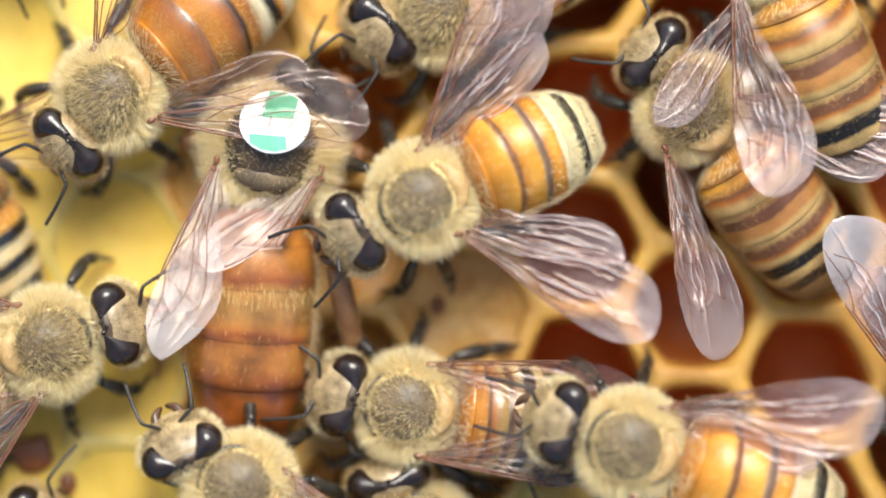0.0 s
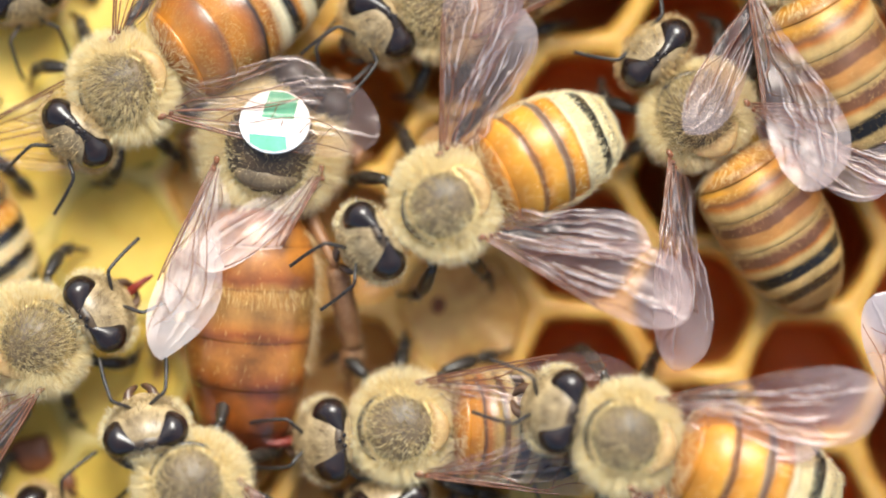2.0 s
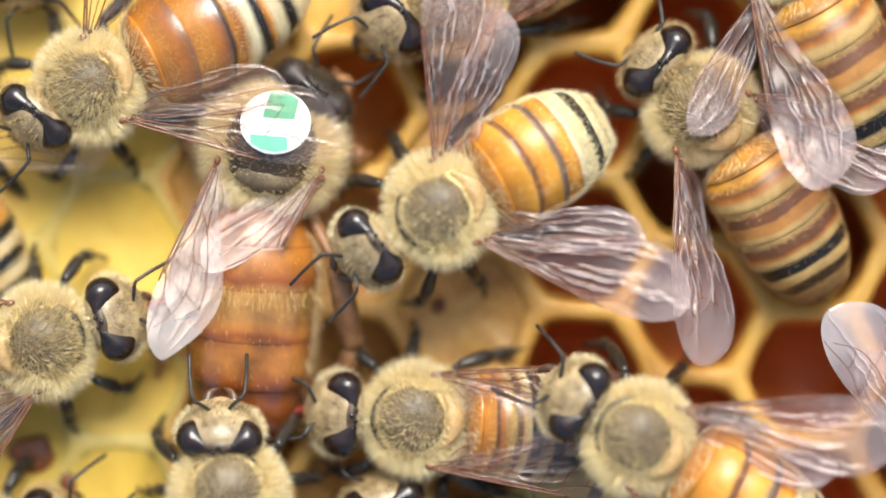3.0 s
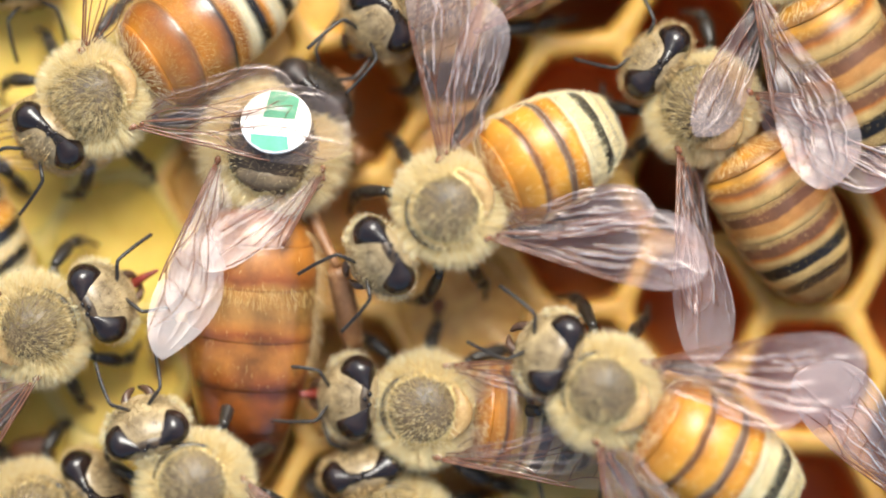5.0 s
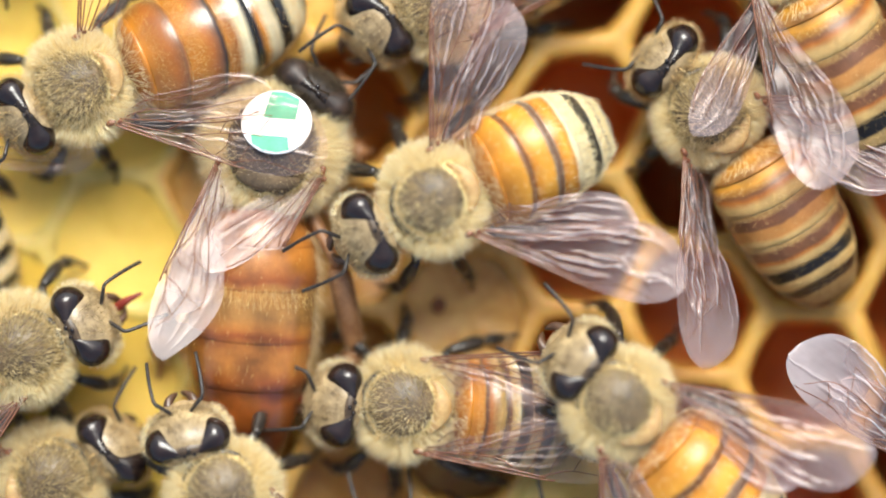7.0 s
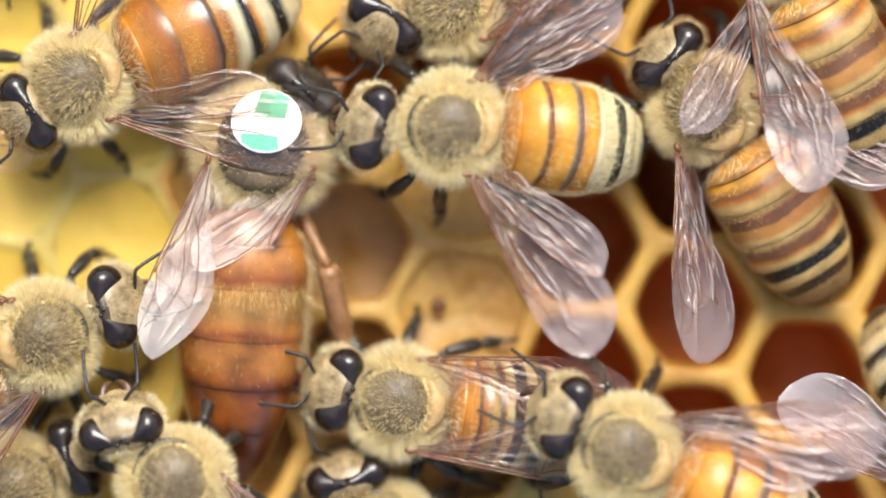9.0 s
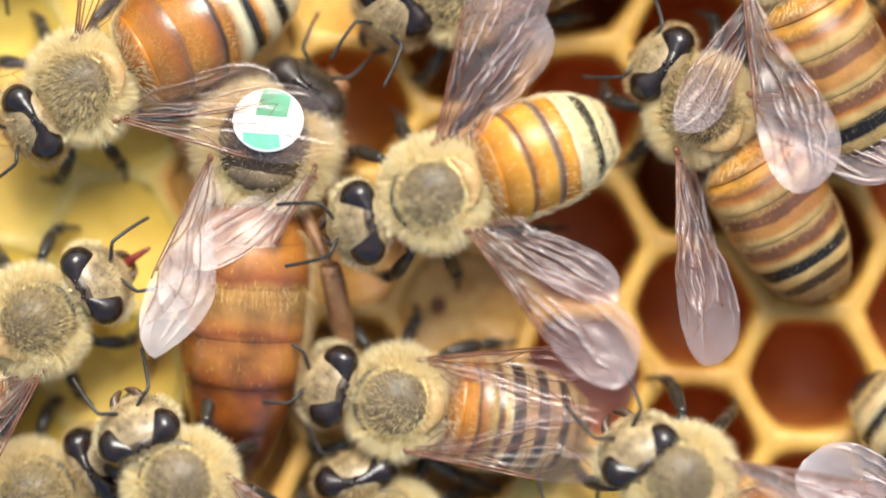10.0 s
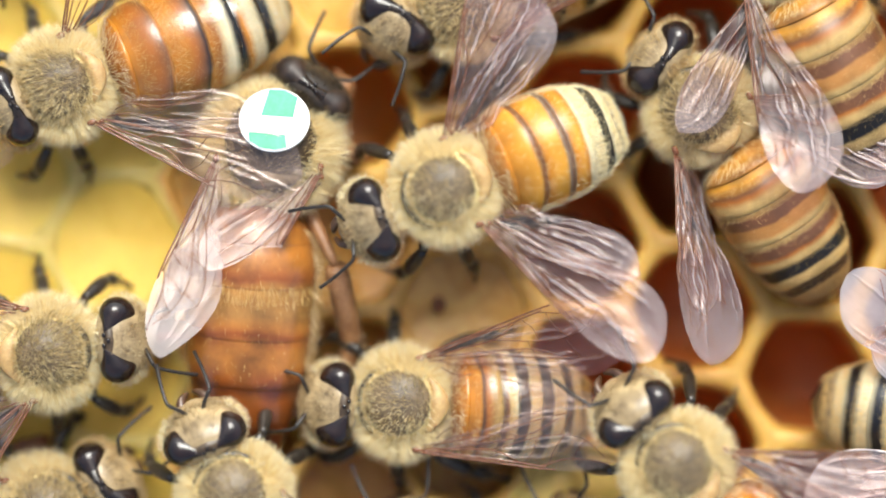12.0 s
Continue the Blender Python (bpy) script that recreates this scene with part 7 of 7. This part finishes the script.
    walk(b["bee"], [
        (0, pose(-18.47 * MM, -12.09 * MM, -0.6 * MM, 0, 0, 33.17)), (0.5, pose(-18.47 * MM, -12.09 * MM, -0.6 * MM, 0, 0, 33.17)),
        (1, pose(-18.35 * MM, -12.09 * MM, -0.6 * MM, 0, 0, 33.17)), (1.5, pose(-18.24 * MM, -12.09 * MM, -0.6 * MM, 0, 0, 33.17)),
        (2, pose(-18.13 * MM, -12.09 * MM, -0.6 * MM, 0, 0, 33.17)), (2.5, pose(-18.02 * MM, -12.2 * MM, -0.6 * MM, 0, 0, 33.17)),
        (3, pose(-17.9 * MM, -12.2 * MM, -0.6 * MM, 0, 0, 33.17)), (5, pose(-16.32 * MM, -10.67 * MM, -0.6 * MM, 0, 0, 33.17)),
        (5.5, pose(-16.66 * MM, -11.12 * MM, -0.6 * MM, 0, 0, 33.17)), (6, pose(-16.66 * MM, -10.89 * MM, -0.6 * MM, 0, 0, 33.17)),
        (6.5, pose(-15.99 * MM, -10.51 * MM, -0.6 * MM, 0, 0, 33.17)), (7, pose(-15.65 * MM, -9.15 * MM, -0.6 * MM, 0, 0, 35.67)),
        (9, pose(-17.11 * MM, -9.54 * MM, -0.6 * MM, 0, 0, 25.67)), (9.5, pose(-17.07 * MM, -9.38 * MM, -0.6 * MM, 0, 0, 25.67)),
        (10, pose(-16.32 * MM, -9.83 * MM, -0.6 * MM, 0, 0, 30.67)), (10.5, pose(-15.04 * MM, -9.72 * MM, -0.6 * MM, 0, 0, 35.67)),
        (11, pose(-14.95 * MM, -9.38 * MM, -0.6 * MM, 0, 0, 34.17)), (11.5, pose(-14.63 * MM, -9.72 * MM, -0.6 * MM, 0, 0, 33.17)),
        (12, pose(-15.87 * MM, -10.39 * MM, -0.6 * MM, 0, 0, 32.17)),
    ])
    walk(b["head"], [
        (0, pose(2.76 * MM, -0.33 * MM, 2.6 * MM, 0, -18, 6.83)), (0.5, pose(2.76 * MM, -0.33 * MM, 2.6 * MM, 0, -18, 6.83)),
        (1, pose(2.76 * MM, -0.33 * MM, 2.6 * MM, 0, -18, 6.83)), (1.5, pose(2.76 * MM, -0.33 * MM, 2.6 * MM, 0, -18, 6.83)),
        (2, pose(2.76 * MM, -0.33 * MM, 2.6 * MM, 0, -18, 6.83)), (2.5, pose(2.76 * MM, -0.33 * MM, 2.6 * MM, 0, -18, 6.83)),
        (3, pose(2.76 * MM, -0.33 * MM, 2.6 * MM, 0, -18, 6.83)), (5, pose(2.76 * MM, -0.33 * MM, 2.6 * MM, 0, -18, 6.83)),
        (5.5, pose(2.76 * MM, -0.33 * MM, 2.6 * MM, 0, -18, 6.83)), (6, pose(2.76 * MM, -0.33 * MM, 2.6 * MM, 0, -18, 6.83)),
        (6.5, pose(2.76 * MM, -0.33 * MM, 2.6 * MM, 0, -18, 6.83)), (7, pose(2.75 * MM, -0.45 * MM, 2.6 * MM, 0, -18, 9.33)),
        (9, pose(2.78 * MM, 0.03 * MM, 2.6 * MM, 0, -18, -0.67)), (9.5, pose(2.78 * MM, 0.03 * MM, 2.6 * MM, 0, -18, -0.67)),
        (10, pose(2.78 * MM, -0.21 * MM, 2.6 * MM, 0, -18, 4.33)), (10.5, pose(2.75 * MM, -0.45 * MM, 2.6 * MM, 0, -18, 9.33)),
        (11, pose(2.76 * MM, -0.38 * MM, 2.6 * MM, 0, -18, 7.83)), (11.5, pose(2.76 * MM, -0.33 * MM, 2.6 * MM, 0, -18, 6.83)),
        (12, pose(2.77 * MM, -0.28 * MM, 2.6 * MM, 0, -18, 5.83)),
    ])
    flap(b, "left", (
        (0, 116.83), (0.5, 116.83), (1, 116.83), (1.5, 116.83), (2, 116.83), (2.5, 116.83), (3, 116.83),
        (5, 116.83), (5.5, 116.83), (6, 116.83), (6.5, 116.83), (7, 114.33), (9, 124.33), (9.5, 124.33),
        (10, 119.33), (10.5, 114.33), (11, 115.83), (11.5, 116.83), (12, 117.83),
    ))
    flap(b, "right", (
        (0, -128.17), (0.5, -128.17), (1, -128.17), (1.5, -128.17), (2, -128.17), (2.5, -128.17), (3, -128.17),
        (5, -128.17), (5.5, -128.17), (6, -128.17), (6.5, -128.17), (7, -130.67), (9, -120.67), (9.5, -120.67),
        (10, -125.67), (10.5, -130.67), (11, -129.17), (11.5, -128.17), (12, -127.17),
    ))
    b = BEES["N"]
    walk(b["bee"], [
        (0, pose(6.01 * MM, -14.09 * MM, -0.9 * MM, 0, 0, 102.97)), (0.5, pose(6.01 * MM, -14.09 * MM, -0.9 * MM, 0, 0, 102.97)),
        (1, pose(6.01 * MM, -14.09 * MM, -0.9 * MM, 0, 0, 102.97)), (1.5, pose(6.01 * MM, -14.09 * MM, -0.9 * MM, 0, 0, 102.97)),
        (2, pose(6.01 * MM, -14.09 * MM, -0.9 * MM, 0, 0, 102.97)), (2.5, pose(6.01 * MM, -14.09 * MM, -0.9 * MM, 0, 0, 102.97)),
        (3, pose(6.01 * MM, -14.09 * MM, -0.9 * MM, 0, 0, 102.97)), (5, pose(6.01 * MM, -14.09 * MM, -0.9 * MM, 0, 0, 102.97)),
        (5.5, pose(6.01 * MM, -14.09 * MM, -0.9 * MM, 0, 0, 102.97)), (6, pose(6.01 * MM, -14.09 * MM, -0.9 * MM, 0, 0, 102.97)),
        (6.5, pose(6.01 * MM, -14.09 * MM, -0.9 * MM, 0, 0, 102.97)), (7, pose(6.01 * MM, -14.09 * MM, -0.9 * MM, 0, 0, 102.97)),
        (9, pose(6.01 * MM, -14.09 * MM, -0.9 * MM, 0, 0, 102.97)), (9.5, pose(6.01 * MM, -14.09 * MM, -0.9 * MM, 0, 0, 102.97)),
        (10, pose(6.01 * MM, -14.09 * MM, -0.9 * MM, 0, 0, 102.97)), (10.5, pose(6.01 * MM, -13.87 * MM, -0.9 * MM, 0, 0, 102.97)),
        (11, pose(6.01 * MM, -13.64 * MM, -0.9 * MM, 0, 0, 102.97)), (11.5, pose(5.89 * MM, -12.24 * MM, -0.9 * MM, 0, 0, 102.97)),
        (12, pose(5.89 * MM, -13.64 * MM, -0.9 * MM, 0, 0, 102.97)),
    ])
    walk(b["head"], [
        (0, pose(2.62 * MM, 0.14 * MM, 2.6 * MM, 0, -20, -2.97)), (0.5, pose(2.62 * MM, 0.14 * MM, 2.6 * MM, 0, -20, -2.97)),
        (1, pose(2.62 * MM, 0.14 * MM, 2.6 * MM, 0, -20, -2.97)), (1.5, pose(2.62 * MM, 0.14 * MM, 2.6 * MM, 0, -20, -2.97)),
        (2, pose(2.62 * MM, 0.14 * MM, 2.6 * MM, 0, -20, -2.97)), (2.5, pose(2.62 * MM, 0.14 * MM, 2.6 * MM, 0, -20, -2.97)),
        (3, pose(2.62 * MM, 0.14 * MM, 2.6 * MM, 0, -20, -2.97)), (5, pose(2.62 * MM, 0.14 * MM, 2.6 * MM, 0, -20, -2.97)),
        (5.5, pose(2.62 * MM, 0.14 * MM, 2.6 * MM, 0, -20, -2.97)), (6, pose(2.62 * MM, 0.14 * MM, 2.6 * MM, 0, -20, -2.97)),
        (6.5, pose(2.62 * MM, 0.14 * MM, 2.6 * MM, 0, -20, -2.97)), (7, pose(2.62 * MM, 0.14 * MM, 2.6 * MM, 0, -20, -2.97)),
        (9, pose(2.62 * MM, 0.14 * MM, 2.6 * MM, 0, -20, -2.97)), (9.5, pose(2.62 * MM, 0.14 * MM, 2.6 * MM, 0, -20, -2.97)),
        (10, pose(2.62 * MM, 0.14 * MM, 2.6 * MM, 0, -20, -2.97)), (10.5, pose(2.62 * MM, 0.14 * MM, 2.6 * MM, 0, -20, -2.97)),
        (11, pose(2.62 * MM, 0.14 * MM, 2.6 * MM, 0, -20, -2.97)), (11.5, pose(2.62 * MM, 0.14 * MM, 2.6 * MM, 0, -20, -2.97)),
        (12, pose(2.62 * MM, 0.14 * MM, 2.6 * MM, 0, -20, -2.97)),
    ])
    flap(b, "left", (
        (0, 137.03), (0.5, 137.03), (1, 137.03), (1.5, 137.03), (2, 137.03), (2.5, 137.03), (3, 137.03),
        (5, 137.03), (5.5, 137.03), (6, 137.03), (6.5, 137.03), (7, 137.03), (9, 137.03), (9.5, 137.03),
        (10, 137.03), (10.5, 137.03), (11, 137.03), (11.5, 137.03), (12, 137.03),
    ))
    flap(b, "right", (
        (0, -162.97), (0.5, -162.97), (1, -162.97), (1.5, -162.97), (2, -162.97), (2.5, -162.97), (3, -162.97),
        (5, -162.97), (5.5, -162.97), (6, -162.97), (6.5, -162.97), (7, -162.97), (9, -162.97), (9.5, -162.97),
        (10, -162.97), (10.5, -162.97), (11, -162.97), (11.5, -162.97), (12, -162.97),
    ))
    b = BEES["O"]
    walk(b["bee"], [
        (0, pose(-17.13 * MM, 15.03 * MM, -0.8 * MM, 0, 0, -81)), (0.5, pose(-17.13 * MM, 14.58 * MM, -0.8 * MM, 0, 0, -81)),
        (1, pose(-17.13 * MM, 13.9 * MM, -0.8 * MM, 0, 0, -81)), (1.5, pose(-17.13 * MM, 13.11 * MM, -0.8 * MM, 0, 0, -81)),
        (2, pose(-17.13 * MM, 12.5 * MM, -0.8 * MM, 0, 0, -81)), (2.5, pose(-17.13 * MM, 12.05 * MM, -0.8 * MM, 0, 0, -81)),
        (3, pose(-17.13 * MM, 13.23 * MM, -0.8 * MM, 0, 0, -81)), (5, pose(-17.13 * MM, 13.23 * MM, -0.8 * MM, 0, 0, -81)),
        (5.5, pose(-17.13 * MM, 13.34 * MM, -0.8 * MM, 0, 0, -81)), (6, pose(-17.13 * MM, 13.23 * MM, -0.8 * MM, 0, 0, -81)),
        (6.5, pose(-17.13 * MM, 15.03 * MM, -0.8 * MM, 0, 0, -81)), (7, pose(-17.13 * MM, 15.26 * MM, -0.8 * MM, 0, 0, -81)),
        (9, pose(-17.13 * MM, 15.26 * MM, -0.8 * MM, 0, 0, -81)), (9.5, pose(-17.13 * MM, 14.81 * MM, -0.8 * MM, 0, 0, -81)),
        (10, pose(-17.13 * MM, 15.03 * MM, -0.8 * MM, 0, 0, -81)), (10.5, pose(-17.13 * MM, 15.26 * MM, -0.8 * MM, 0, 0, -81)),
        (11, pose(-17.13 * MM, 15.26 * MM, -0.8 * MM, 0, 0, -81)), (11.5, pose(-17.13 * MM, 15.26 * MM, -0.8 * MM, 0, 0, -81)),
        (12, pose(-17.13 * MM, 15.26 * MM, -0.8 * MM, 0, 0, -81)),
    ])
    walk(b["head"], [
        (0, pose(2.46 * MM, 0.01 * MM, 2.6 * MM, 0, -10, 6)), (0.5, pose(2.46 * MM, 0.01 * MM, 2.6 * MM, 0, -10, 6)),
        (1, pose(2.46 * MM, 0.01 * MM, 2.6 * MM, 0, -10, 6)), (1.5, pose(2.46 * MM, 0.01 * MM, 2.6 * MM, 0, -10, 6)),
        (2, pose(2.46 * MM, 0.01 * MM, 2.6 * MM, 0, -10, 6)), (2.5, pose(2.46 * MM, 0.01 * MM, 2.6 * MM, 0, -10, 6)),
        (3, pose(2.46 * MM, 0.01 * MM, 2.6 * MM, 0, -10, 6)), (5, pose(2.46 * MM, 0.01 * MM, 2.6 * MM, 0, -10, 6)),
        (5.5, pose(2.46 * MM, 0.01 * MM, 2.6 * MM, 0, -10, 6)), (6, pose(2.46 * MM, 0.01 * MM, 2.6 * MM, 0, -10, 6)),
        (6.5, pose(2.46 * MM, 0.01 * MM, 2.6 * MM, 0, -10, 6)), (7, pose(2.46 * MM, 0.01 * MM, 2.6 * MM, 0, -10, 6)),
        (9, pose(2.46 * MM, 0.01 * MM, 2.6 * MM, 0, -10, 6)), (9.5, pose(2.46 * MM, 0.01 * MM, 2.6 * MM, 0, -10, 6)),
        (10, pose(2.46 * MM, 0.01 * MM, 2.6 * MM, 0, -10, 6)), (10.5, pose(2.46 * MM, 0.01 * MM, 2.6 * MM, 0, -10, 6)),
        (11, pose(2.46 * MM, 0.01 * MM, 2.6 * MM, 0, -10, 6)), (11.5, pose(2.46 * MM, 0.01 * MM, 2.6 * MM, 0, -10, 6)),
        (12, pose(2.46 * MM, 0.01 * MM, 2.6 * MM, 0, -10, 6)),
    ])
    flap(b, "left", (
        (0, 141), (0.5, 141), (1, 141), (1.5, 141), (2, 141), (2.5, 141), (3, 141),
        (5, 141), (5.5, 141), (6, 141), (6.5, 141), (7, 141), (9, 141), (9.5, 141),
        (10, 141), (10.5, 141), (11, 141), (11.5, 141), (12, 141),
    ))
    flap(b, "right", (
        (0, -149), (0.5, -149), (1, -149), (1.5, -149), (2, -149), (2.5, -149), (3, -149),
        (5, -149), (5.5, -149), (6, -149), (6.5, -149), (7, -149), (9, -149), (9.5, -149),
        (10, -149), (10.5, -149), (11, -149), (11.5, -149), (12, -149),
    ))
    for k, b in enumerate(BEES.values()):
        feel(b, k, (26, -28) if b is BEES["C"] else (0, 0))
        tread(b, k + 50, 3 if k == 0 else 9)


motions()
